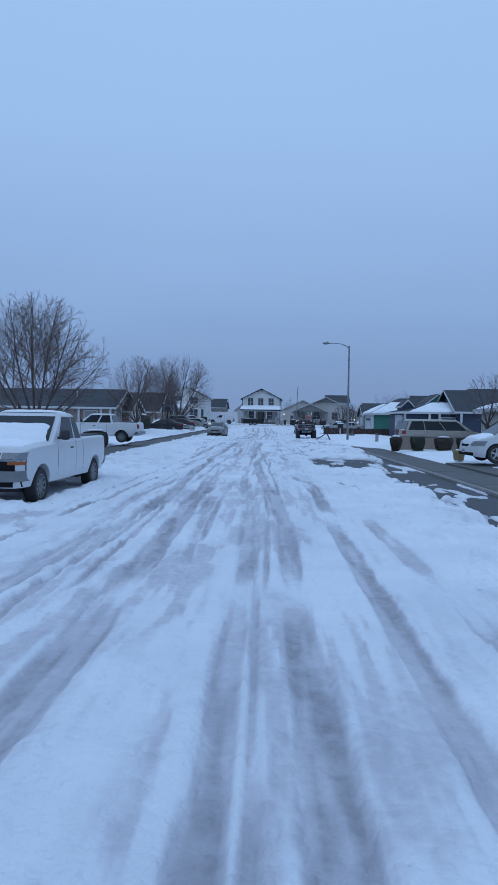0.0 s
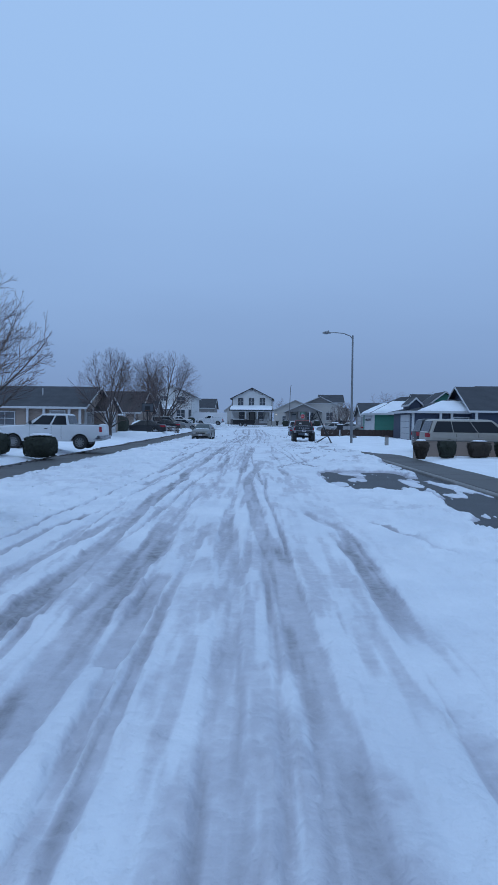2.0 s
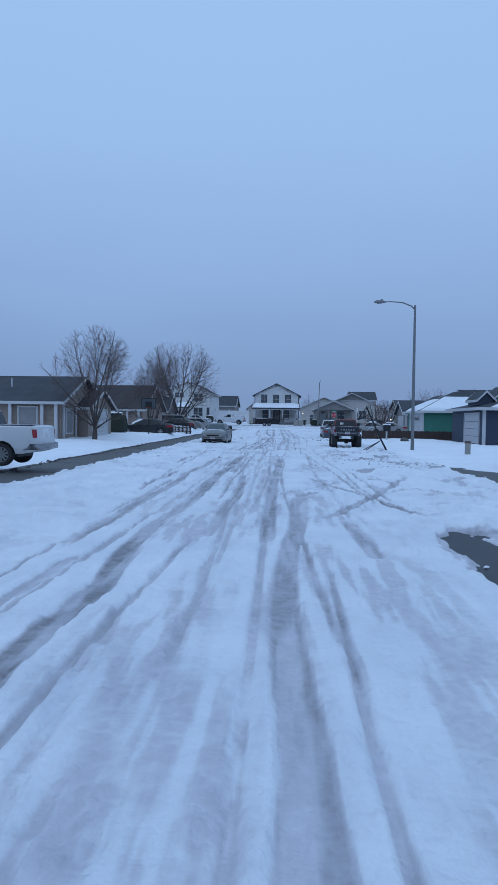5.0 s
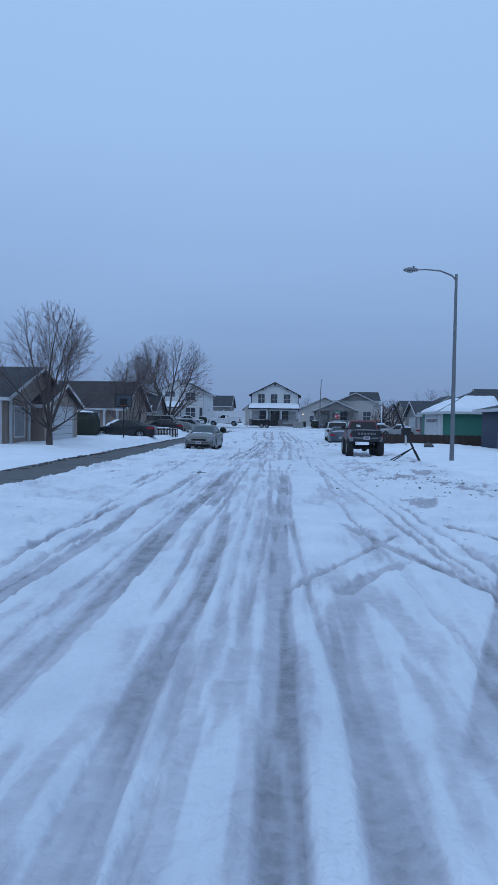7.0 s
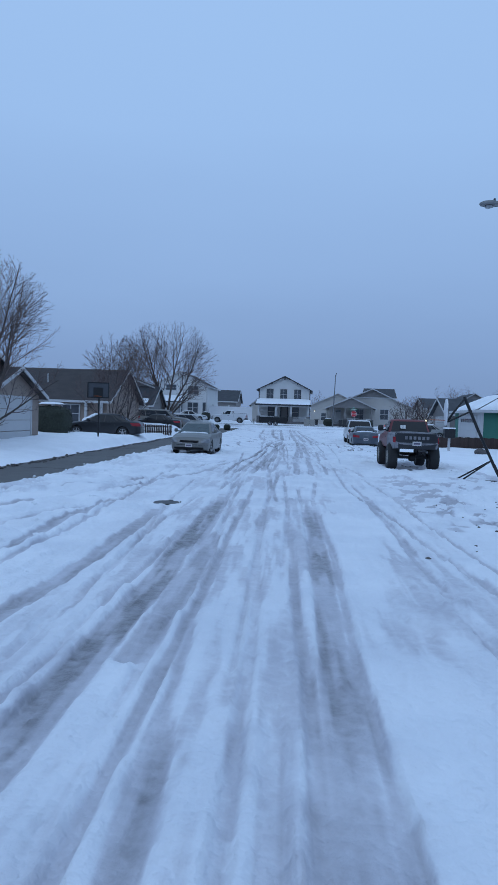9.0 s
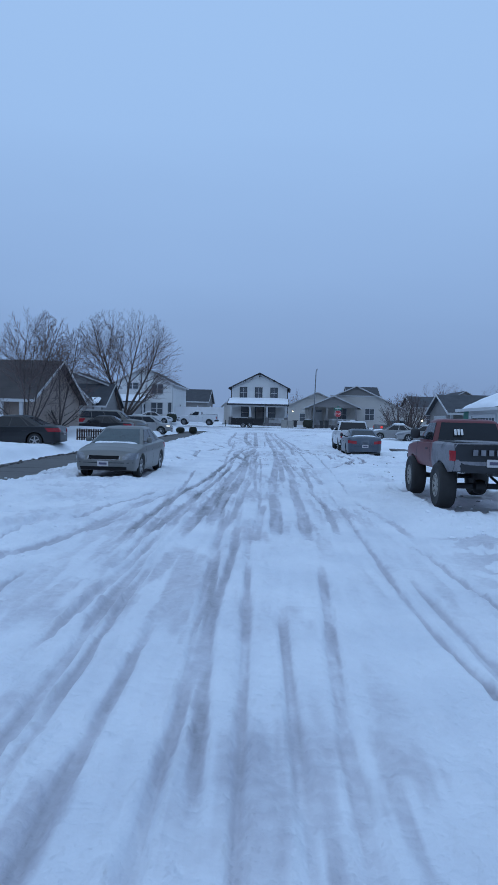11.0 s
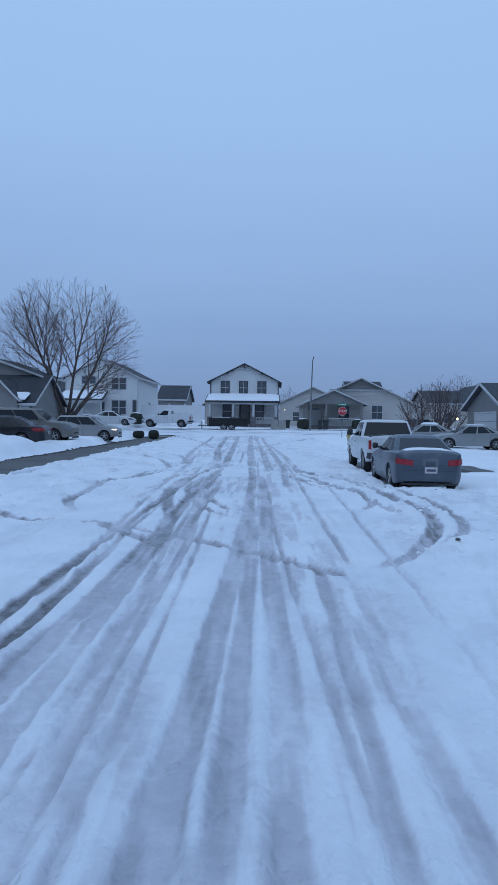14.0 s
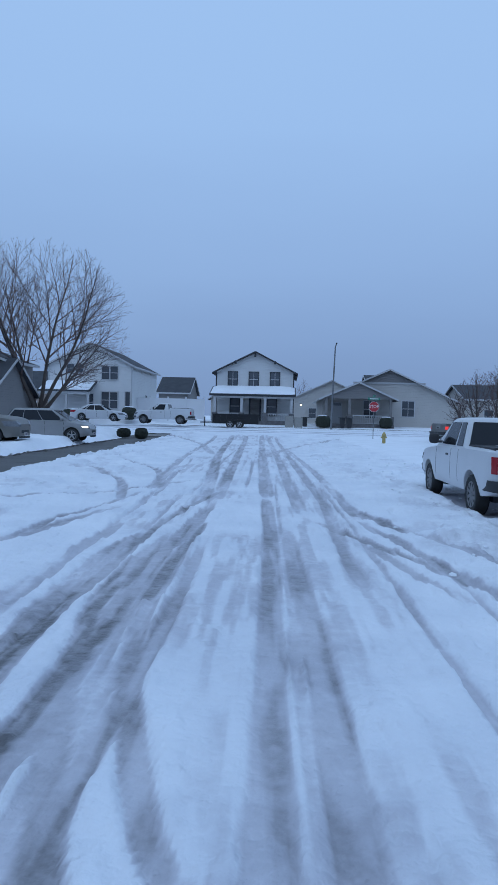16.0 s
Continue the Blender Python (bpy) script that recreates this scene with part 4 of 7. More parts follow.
    bm = abox(-inner, tail + 0.35, gc + 0.02, inner, nose - 0.35, gc + 0.25)
    for ay in (fa, ra):
        box(bm, -inner, ay - arch * 0.95, r * s.get("open_under", 0.75), inner, ay + arch * 0.95, r + arch * 0.98)
        tube(bm, [(-inner - 0.05, ay, r), (inner + 0.05, ay, r)], 0.06, 8)
    part("underbody", bm, M["plastic"], car, "dark underbody")
    # cab
    (yb0, yb1), (yr0, yr1), belt, roof = s["cab_base"], s["cab_roof"], s["belt"], H
    bw_, rw_ = hw * s.get("cab_w", 0.93), hw * s.get("roof_w", 0.74)

    def side(t_y, t_z, off=0.0, sign=1):
        """A point on the side of the cab: t_y from the back (0) to the front (1), t_z from belt (0) to roof (1)."""
        y = lerp(lerp(yb0, yb1, t_y), lerp(yr0, yr1, t_y), t_z)
        return Vector((sign * (lerp(bw_, rw_, t_z) + off), y, lerp(belt - 0.03, roof - 0.05, t_z)))

    bm, rings = bmesh.new(), []
    for t_z, shrink, dz in ((0, 0, 0), (0.90, 0.0, 0), (0.97, 0.010, 0.004), (1.0, 0.04, 0.016), (1.0, 0.10, 0.034), (1.0, 0.22, 0.046), (1.0, 0.48, 0.052)):
        a, b = lerp(yb0, yr0, t_z), lerp(yb1, yr1, t_z)
        w = lerp(bw_, rw_, t_z) - shrink
        z = lerp(belt - 0.03, roof - 0.05, t_z) + dz
        sh = max(shrink, 0)
        c = 0.10
        ring = [(-w, a + sh + c), (-w + c * 1.2, a + sh), (w - c * 1.2, a + sh), (w, a + sh + c), (w, b - sh - c), (w - c * 1.2, b - sh), (-w + c * 1.2, b - sh), (-w, b - sh - c)]
        rings.append([bm.verts.new((x, y, z)) for x, y in ring])
    for a, b in zip(rings, rings[1:]):
        for k in range(8):
            bm.faces.new((a[k], a[(k + 1) % 8], b[(k + 1) % 8], b[k]))
    bm.faces.new(rings[-1])
    part("cab", bm, s.get("cab_paint", paint), car, smooth=True)
    glass = s.get("glass", M["glass"])
    for sign in (-1, 1):
        for t0, t1, lean0, lean1 in s["panes"]:
            q = [side(t0 + lean0[0], 0.10, 0.010, sign), side(t1 + lean1[0], 0.10, 0.010, sign), side(t1 + lean1[1], 0.90, 0.010, sign), side(t0 + lean0[1], 0.90, 0.010, sign)]
            bm = bmesh.new()
            slab(bm, q, (-sign * 0.02, 0, 0))
            part("side_window", bm, s.get("side_glass", glass), car, "dark side window")
    for pane, yb, yr, d in (("windscreen", yb1, yr1, 1), ("rear_window", yb0, yr0, -1)):
        if pane == "rear_window" and s.get("rear_solid"):
            continue
        pts = []
        for t_z, f in ((0.06, 0.88), (0.06, -0.88), (0.92, -0.86), (0.92, 0.86)):
            w = (lerp(bw_, rw_, t_z) - 0.06) * f / 0.9
            pts.append((w, lerp(yb, yr, t_z) + d * 0.010, lerp(belt - 0.03, roof - 0.05, t_z)))
        bm = bmesh.new()
        slab(bm, pts, (0, -d * 0.02, 0))
        part(pane, bm, s.get("screen_glass", glass) if d > 0 else glass, car, "sloping glass pane")
    # wheels
    spokes = s.get("spokes", 5)
    me_t, me_r = wheel_meshes(r, s.get("tw", 0.23), spokes, s.get("rim_mat", "rim"))
    for ay in (fa, ra):
        for sign in (-1, 1):
            x = sign * (hw * s.get("track", 0.97) - s.get("tw", 0.23) / 2)
            w = share("wheel", me_t, car, Matrix.Translation((x, ay, r)) @ Matrix.Rotation(0 if sign > 0 else math.pi, 4, "Z"))
            w["label"] = "black tyre"
            rim = share("rim", me_r, w)
            rim["label"] = "alloy rim"
    def half(y, z):
        """Half the body's width at a station and height."""
        end = min(y - tail, nose - y)
        w = hw * (1 - s.get("round", 0.10) * max(0.0, 1 - end / 0.30) ** 2.2) * min(1.0, 1 - s.get("taper", 0.10) * max(0.0, abs(y) / (L / 2) - 0.55) ** 2 / 0.2)
        zt = float(np.interp(y, ty, tz))
        zb = gc + (lift_f if y > 0 else lift_r) * max(0.0, 1 - end / 0.55) ** 1.5
        if z > zt - 0.004:
            return 0.0
        u = min(1.0, max(0.0, (zt - 0.05 - z) / (zt - 0.05 - zb)))
        return w * (0.955 + 0.045 * math.sin(math.pi * min(1.0, 0.12 + u * 0.86)) ** 0.7 - 0.02 * max(0, u - 0.8) / 0.2)

    def end_y(x, z, d):
        """Where the body ends at (x, z), in front (1) or behind (-1)."""
        y = nose if d > 0 else tail
        w0 = half(y, z)
        if w0 > abs(x):
            return y + d * 0.035 * (1 - (x / w0) ** 2)
        for k in range(1, 60):
            y -= d * 0.012
            if half(y, z) > abs(x):
                break
        return y

    def patch(xa, xb, za, zb, d, lift, slope=0.0, nx=12, nz=5):
        """A moulded piece that follows the end of the body, from xa to xb and za to zb, with its rim turned in."""
        bm, grid = bmesh.new(), []
        for j in range(nz + 3):
            v = min(1.0, max(0.0, (j - 1) / nz))
            row = []
            for i in range(nx + 3):
                u = min(1.0, max(0.0, (i - 1) / nx))
                x, z = lerp(xa, xb, u), lerp(za, zb, v) + slope * u
                rim = j in (0, nz + 2) or i in (0, nx + 2)
                row.append(bm.verts.new((x * (1.0 if rim else 1.0 + min(0.013, 0.6 * lift)), end_y(x, z, d) + d * (-0.012 if rim else lift), z)))
            grid.append(row)
        for a, b in zip(grid, grid[1:]):
            for i in range(nx + 2):
                bm.faces.new((a[i], a[i + 1], b[i + 1], b[i]))
        bmesh.ops.recalc_face_normals(bm, faces=bm.faces)
        return bm

    for nm, d, spec in (("front_bumper", 1, s.get("bumper_f")), ("rear_bumper", -1, s.get("bumper_r"))):
        if spec:
            part(nm, patch(-hw * s.get("bumper_w", 0.93), hw * s.get("bumper_w", 0.93), spec[0], spec[1], d, spec[3], nx=32, nz=4), spec[2], car, "wide bumper", True)
    for z0, z1, x0, x1, material, d in s.get("lamps", ()):
        for sign in (-1, 1):
            part("headlight" if d > 0 else "taillight", patch(sign * hw * x0, sign * hw * min(x1, 0.965), z0, z1, d, 0.022, s.get("lamp_slope", 0.0)), material, car, "moulded lamp lens", True)
    for nm, z0, z1, x1, material, d, deep in s.get("panels", ()):
        part(nm, patch(-hw * x1, hw * x1, z0, z1, d, deep), material, car, "front panel" if d > 0 else "rear panel", True)

    def cover(spot, fx, depth, seed, n=14):
        """Uneven snow over a patch: spot(u, v) gives its points."""
        bm, grid = bmesh.new(), []
        for j in range(n + 1):
            row = []
            for i in range(n + 1):
                u, v = i / n, j / n
                rim = min(u, 1 - u, v, 1 - v)
                k = float(fbm(np.array(u * 3.0 + seed), np.array(v * 3.0), seed))
                row.append(bm.verts.new(spot((2 * u - 1) * fx * (0.88 + 0.2 * k), v) + Vector((0, 0, depth * min(1.0, rim * 7) ** 0.6 * (0.5 + k) - 0.015))))
            grid.append(row)
        for a, b in zip(grid, grid[1:]):
            for i in range(n):
                bm.faces.new((a[i], a[i + 1], b[i + 1], b[i]))
        part("snow_cover", bm, M["snow"], car, "uneven soft snow", True)

    for key in ("snow_bonnet", "snow_boot"):
        if s.get(key):
            y0, y1, depth, fx = s[key]
            cover(lambda q, v: Vector((q * hw, lerp(y0, y1, v), float(np.interp(lerp(y0, y1, v), ty, tz)) + s.get("crown", 0.035) * (1 - (q / 0.9) ** 2))), fx, depth, 3)
    if s.get("snow_screen"):
        t0, t1, depth, fx = s["snow_screen"]
        cover(lambda q, v: Vector((q * lerp(bw_, rw_, lerp(t0, t1, v)) * 0.92, lerp(yb1, yr1, lerp(t0, t1, v)) + 0.015, lerp(belt - 0.03, roof - 0.05, lerp(t0, t1, v)))), fx, depth, 5)
    if s.get("snow_roof"):
        cover(lambda q, v: Vector((q * rw_ * 0.92, lerp(yr0 + 0.06, yr1 - 0.06, v), roof + 0.002)), 0.95, s["snow_roof"], 7)
    for z, d, deep in s.get("plates", ()):
        y = (nose if d > 0 else tail) + d * (deep + 0.035)
        p = part("number_plate", abox(-0.155, y - 0.01, z, 0.155, y + 0.01, z + 0.15, 0.004), M["plate"], car, "pale number plate with a dark bar")
        part("plate_bar", abox(-0.11, y + d * 0.011, z + 0.045, 0.11, y + d * 0.014, z + 0.105), M["plate_ink"], p)
    mz = belt + s.get("mirror_z", 0.10)
    my = lerp(yb1, yr1, 0.25) - 0.22
    for sign in (-1, 1):
        mw, mh = s.get("mirror_w", 0.20), s.get("mirror_h", 0.11) + 0.06
        bm = bmesh.new()
        bmesh.ops.create_uvsphere(bm, u_segments=14, v_segments=8, radius=1.0)
        for v in bm.verts:
            q = [math.copysign(abs(c) ** 0.6, c) for c in v.co]
            v.co = (sign * (bw_ + 0.05 + mw / 2) + q[0] * mw / 2, my + q[1] * (0.055 if q[1] < 0 else 0.085), mz - 0.06 + mh / 2 + q[2] * mh / 2)
        box(bm, min(sign * (bw_ - 0.06), sign * (bw_ + 0.08)), my - 0.03, mz - 0.04, max(sign * (bw_ - 0.06), sign * (bw_ + 0.08)), my + 0.02, mz + 0.01)
        part("wing_mirror", bm, s.get("mirror_mat", paint), car, "door mirror", True)
        for hy in s.get("handles", ()):
            bm = abox(sign * (hw * 0.975), hy, belt - 0.20, sign * (hw * 0.975 + 0.03), hy + 0.17, belt - 0.155, 0.012)
            part("door_handle", bm, s.get("handle_mat") or paint, car, "door handle")
        for sy in s.get("seams", ()):
            bm = bmesh.new()
            zs = np.linspace(gc + 0.14, belt - 0.04, 8)
            for z0, z1 in zip(zs, zs[1:]):
                q = [(sign * (half(sy + o, z) + 0.002), sy + o, z) for o, z in ((-0.008, z0), (0.008, z0), (0.008, z1), (-0.008, z1))]
                slab(bm, q, (-sign * 0.02, 0, 0))
            part("door_seam", bm, M["plastic"], car, "dark gap along a door")
    for x, y0, y1, z0, z1 in s.get("bed", ()):
        bm = bmesh.new()
        box(bm, -x, y0, z0, x, y1, z1)
        part("bed_liner", bm, M["plastic"], car, "black bed liner")
    car.matrix_world = m
    return car


def sized(**k):
    return k


PICKUP = sized(  # extended cab, nose high and square
    L=5.78, W=1.99, H=1.95, r=0.385, tw=0.26, clear=0.42, wb=3.65, front_axle=1.92, belt=1.30, taper=0.05, round=0.10, crown=0.03, lift_f=0.0, lift_r=0.12,
    top=[(-2.89, 0.95), (-2.87, 1.31), (-2.80, 1.36), (-0.72, 1.36), (-0.62, 1.33), (1.10, 1.31), (1.30, 1.29), (2.35, 1.24), (2.72, 1.19), (2.83, 1.12), (2.89, 1.00)],
    cab_base=(-0.86, 1.34), cab_roof=(-0.55, 0.40), cab_w=0.95, roof_w=0.80, arch=1.22,
    panes=((0.05, 0.27, (0.03, 0.02), (0, 0.03)), (0.33, 0.80, (0, 0.03), (0, 0.06))),
    bumper_w=0.955, rim_mat="steel", bumper_f=(0.55, 0.76, M["steel"], 0.08), bumper_r=(0.56, 0.76, M["chrome"], 0.12),
    lamps=((0.97, 1.12, 0.53, 0.955, M["lens_clear"], 1), (0.88, 0.945, 0.66, 0.955, M["lens_amber"], 1), (0.96, 1.24, 0.86, 0.93, M["lens_red"], -1)),
    panels=(("grille", 0.84, 1.11, 0.50, M["grille"], 1, 0.014), ("grille_bar", 0.95, 1.00, 0.92, M["chrome"], 1, 0.026), ("bumper_gap", 0.75, 0.97, 0.955, M["grille"], 1, 0.012), ("air_dam", 0.44, 0.56, 0.9, M["grille"], 1, 0.016)),
    bed=((0.86, -2.74, -0.84, 1.28, 1.385),), handles=(0.02,), seams=(1.02, -0.18, -0.72), mirror_w=0.22, mirror_h=0.18, mirror_z=0.08, mirror_mat=M["plastic"], handle_mat=M["plastic"], spokes=10,
)
SEDAN = sized(
    L=4.85, W=1.79, H=1.47, r=0.325, clear=0.20, wb=2.80, front_axle=1.47, belt=0.94, taper=0.10, round=0.22, crown=0.05, crease=1,
    top=[(-2.43, 0.66), (-2.40, 0.86), (-2.33, 0.97), (-2.20, 1.00), (-1.75, 1.02), (-0.5, 0.98), (0.95, 0.95), (1.25, 0.93), (1.85, 0.85), (2.20, 0.76), (2.36, 0.66), (2.43, 0.52)],
    cab_base=(-1.95, 1.22), cab_roof=(-0.92, 0.22), cab_w=0.90, roof_w=0.66,
    panes=((0.13, 0.24, (0.02, 0.10), (0, 0.02)), (0.27, 0.54, (0, 0.03), (0, 0.0)), (0.57, 0.88, (0, 0.0), (0.02, 0.06))),
    lamps=((0.58, 0.76, 0.52, 1, M["lens_clear"], 1), (0.74, 0.92, 0.56, 1, M["lens_red"], -1)),
    panels=(("grille", 0.50, 0.62, 0.42, M["plastic"], 1, 0.005), ("lower_grille", 0.27, 0.36, 0.66, M["plastic"], 1, 0.005)),
    plates=((0.37, 1, 0.015), (0.60, -1, 0.012)), handles=(-0.05, -1.0), seams=(0.95, 0.0, -0.95), mirror_w=0.16,
)


# ---- houses ----
def window_unit(parent, cx, y, z0, w, h, d, frame_mat, bars=1, axis="y", depth=0.07, pane_mat=None):
    """A framed window on a wall plane. axis y: the wall faces -y (d=-1) or +y; axis x: the wall faces +x or -x."""
    def put(bm):
        if axis == "x":
            bmesh.ops.transform(bm, matrix=Matrix(((0, 1, 0, 0), (1, 0, 0, 0), (0, 0, 1, 0), (0, 0, 0, 1))), verts=bm.verts)
        return bm
    t = 0.085
    bm = abox(cx - w / 2 - t, y, z0 - t, cx + w / 2 + t, y + d * depth, z0)
    box(bm, cx - w / 2 - t, min(y, y + d * depth), z0 + h, cx + w / 2 + t, max(y, y + d * depth), z0 + h + t)
    for sx in (-1, 1):
        x = cx + sx * (w / 2 + t / 2)
        box(bm, x - t / 2, min(y, y + d * depth), z0, x + t / 2, max(y, y + d * depth), z0 + h)
    fr = part("window", put(bm), frame_mat, parent, "framed window")
    part("pane", put(abox(cx - w / 2, y - d * 0.05, z0, cx + w / 2, y + d * 0.025, z0 + h)), pane_mat or M["window"], fr, "dark glass")
    if bars:
        bm = abox(cx - w / 2, y + d * 0.02, z0 + h * 0.48, cx + w / 2, y + d * 0.05, z0 + h * 0.52)
        for k in range(1, bars):
            x = cx - w / 2 + w * k / bars
            box(bm, x - 0.02, min(y + d * 0.02, y + d * 0.05), z0, x + 0.02, max(y + d * 0.02, y + d * 0.05), z0 + h)
        part("glazing_bar", put(bm), M["trim"], fr)
    return fr


def gable_roof(parent, x0, x1, y0, y1, eave, ridge, axis, over, roof_mat, edge_mat, thick=0.11):
    """Two roof slopes over the rectangle; axis: along which the ridge runs. Returns nothing; adds roof, fascia and snow-free edges."""
    X0, X1, Y0, Y1 = x0 - over, x1 + over, y0 - over, y1 + over
    for sgn in (-1, 1):
        bm = bmesh.new()
        if axis == "x":
            ym, ye = (y0 + y1) / 2, (Y0 if sgn < 0 else Y1)
            drop = (ridge - eave) / ((y1 - y0) / 2) * over
            pts = [(X0, ye, eave - drop), (X1, ye, eave - drop), (X1, ym, ridge), (X0, ym, ridge)]
        else:
            xm, xe = (x0 + x1) / 2, (X0 if sgn < 0 else X1)
            drop = (ridge - eave) / ((x1 - x0) / 2) * over
            pts = [(xe, Y0, eave - drop), (xe, Y1, eave - drop), (xm, Y1, ridge), (xm, Y0, ridge)]
        slab(bm, pts, (0, 0, thick))
        roof = part("roof", bm, roof_mat, parent, "shingled roof slope")
        bm = bmesh.new()
        if axis == "x":
            ye2 = ye + sgn * 0.02
            box(bm, X0, min(ye, ye2), eave - drop - 0.05, X1, max(ye, ye2), eave - drop + thick + 0.01)
        else:
            xe2 = xe + sgn * 0.02
            box(bm, min(xe, xe2), Y0, eave - drop - 0.05, max(xe, xe2), Y1, eave - drop + thick + 0.01)
        part("gutter", bm, edge_mat, roof, "eaves board")
    for end in (-1, 1):
        bm = bmesh.new()
        for sgn in (-1, 1):
            if axis == "x":
                xx, ym, ye = (X0 - 0.03 if end < 0 else X1 + 0.03), (y0 + y1) / 2, (Y0 if sgn < 0 else Y1)
                slab(bm, [(xx, ye, eave - drop - 0.03), (xx, ye, eave - drop + thick + 0.02), (xx, ym, ridge + thick + 0.02), (xx, ym, ridge - 0.03)], (-end * 0.05, 0, 0))
            else:
                yy, xm, xe = (Y0 - 0.03 if end < 0 else Y1 + 0.03), (x0 + x1) / 2, (X0 if sgn < 0 else X1)
                slab(bm, [(xe, yy, eave - drop - 0.03), (xe, yy, eave - drop + thick + 0.02), (xm, yy, ridge + thick + 0.02), (xm, yy, ridge - 0.03)], (0, -end * 0.05, 0))
        part("bargeboard", bm, edge_mat, parent, "gable edge board")


def block(parent, x0, x1, y0, y1, z0, eave, ridge, axis, wall_mat, name="wall"):
    bm = bmesh.new()
    if axis == "x":
        ym = (y0 + y1) / 2
        slab(bm, [(x0, y0, z0), (x0, y1, z0), (x0, y1, eave), (x0, ym, ridge), (x0, y0, eave)], (x1 - x0, 0, 0))
    else:
        xm = (x0 + x1) / 2
        slab(bm, [(x0, y0, z0), (x1, y0, z0), (x1, y0, eave), (xm, y0, ridge), (x0, y0, eave)], (0, y1 - y0, 0))
    return part(name, bm, wall_mat, parent, "boarded wall")


def wing(parent, x0, x1, y0, y1, z0, eave, ridge, axis, wall_mat, roof_mat, edge_mat, over=0.4):
    w = block(parent, x0, x1, y0, y1, z0, eave, ridge - 0.02, axis, wall_mat)
    gable_roof(parent, x0, x1, y0, y1, eave, ridge, axis, over, roof_mat, edge_mat)
    return w


def corner_boards(parent, x0, x1, y, z0, z1, material, d=-1, w=0.12):
    for x in (x0, x1):
        part("corner_board", abox(x - w / 2, y + 0.02, z0, x + w / 2, y + d * 0.04, z1), material, parent)


def snow_cap(pts, depth, seed=0, label="snow lying on the roof"):
    """Uneven snow on a sloping quad of four 3D points."""
    a, b, c, d = [Vector(p) for p in pts]
    n = 18
    nrm = (b - a).cross(d - a).normalized()
    if nrm.z < 0:
        nrm.negate()
    u = np.linspace(0, 1, n)
    bm, vs = bmesh.new(), []
    for j, v in enumerate(u):
        row = []
        for i, t in enumerate(u):
            p = (a.lerp(b, float(t))).lerp(d.lerp(c, float(t)), float(v))
            rim = min(t, 1 - t, v, 1 - v)
            h = depth * (min(1, rim * 9) ** 0.5) * (0.75 + 0.5 * float(fbm(np.array(t * 5.0 + seed), np.array(v * 5.0), seed)))
            row.append(bm.verts.new(p + nrm * (h - 0.02 if rim > 0 else -0.02)))
        vs.append(row)
    for j in range(n - 1):
        for i in range(n - 1):
            bm.faces.new((vs[j][i], vs[j][i + 1], vs[j + 1][i + 1], vs[j + 1][i]))
    ob = new("roof_snow", mesh_of("roof_snow", bm, M["snow"], True))
    return tagged(ob, label, "snow")


def garage_door(parent, a, b, y, z0, h, d, material, axis="x", rows=4, lites=False):
    """A panelled garage door between a and b on a wall plane."""
    def put(bm):
        if axis == "x":
            bmesh.ops.transform(bm, matrix=Matrix(((0, 1, 0, 0), (1, 0, 0, 0), (0, 0, 1, 0), (0, 0, 0, 1))), verts=bm.verts)
        return bm
    bm = abox(a - 0.1, y, z0, a, y + d * 0.07, z0 + h + 0.1)
    box(bm, b, min(y, y + d * 0.07), z0, b + 0.1, max(y, y + d * 0.07), z0 + h + 0.1)
    box(bm, a, min(y, y + d * 0.07), z0 + h, b, max(y, y + d * 0.07), z0 + h + 0.1)
    door = part("garage_door", put(bm), M["trim"], parent, "garage door in a white surround")
    for k in range(rows):
        part("panel", put(abox(a + 0.01, y, z0 + h * k / rows + 0.012, b - 0.01, y + d * 0.045, z0 + h * (k + 1) / rows - 0.012, 0.01)), material, door)
    if lites:
        n = 8
        for k in range(n):
            xa = a + 0.15 + (b - a - 0.3) * k / n
            part("lite", put(abox(xa + 0.05, y, z0 + h * 0.80, xa + (b - a - 0.3) / n - 0.05, y + d * 0.055, z0 + h * 0.94)), M["window"], door)
    return door


def porch_lamp(x, y, z, label="lit porch lamp on a house wall"):
    t = thing("porch_lamp", label, "lamp")
    part("bulb", spun([(0.02, -0.09), (0.06, -0.06), (0.07, 0.05), (0.03, 0.10)], 10), M["warm_glow"], t, "glowing bulb")
    part("cap", spun([(0.13, 0.10), (0.11, 0.14), (0.02, 0.19)], 10), M["black_metal"], t)
    t.location = (x, y, z)
    return t


def railing(parent, x0, x1, y, z0, z1, material, gap=0.16):
    part("rail", abox(x0, y - 0.03, z1 - 0.07, x1, y + 0.03, z1), material, parent)
    part("rail", abox(x0, y - 0.025, z0 + 0.06, x1, y + 0.025, z0 + 0.12), material, parent)
    n = int((x1 - x0) / gap)
    me = mesh_of("baluster", abox(-0.022, -0.022, z0 + 0.12, 0.022, 0.022, z1 - 0.07), material)
    for k in range(n):
        share("baluster", me, parent, Matrix.Translation((x0 + (k + 0.5) * (x1 - x0) / n, y, 0)))


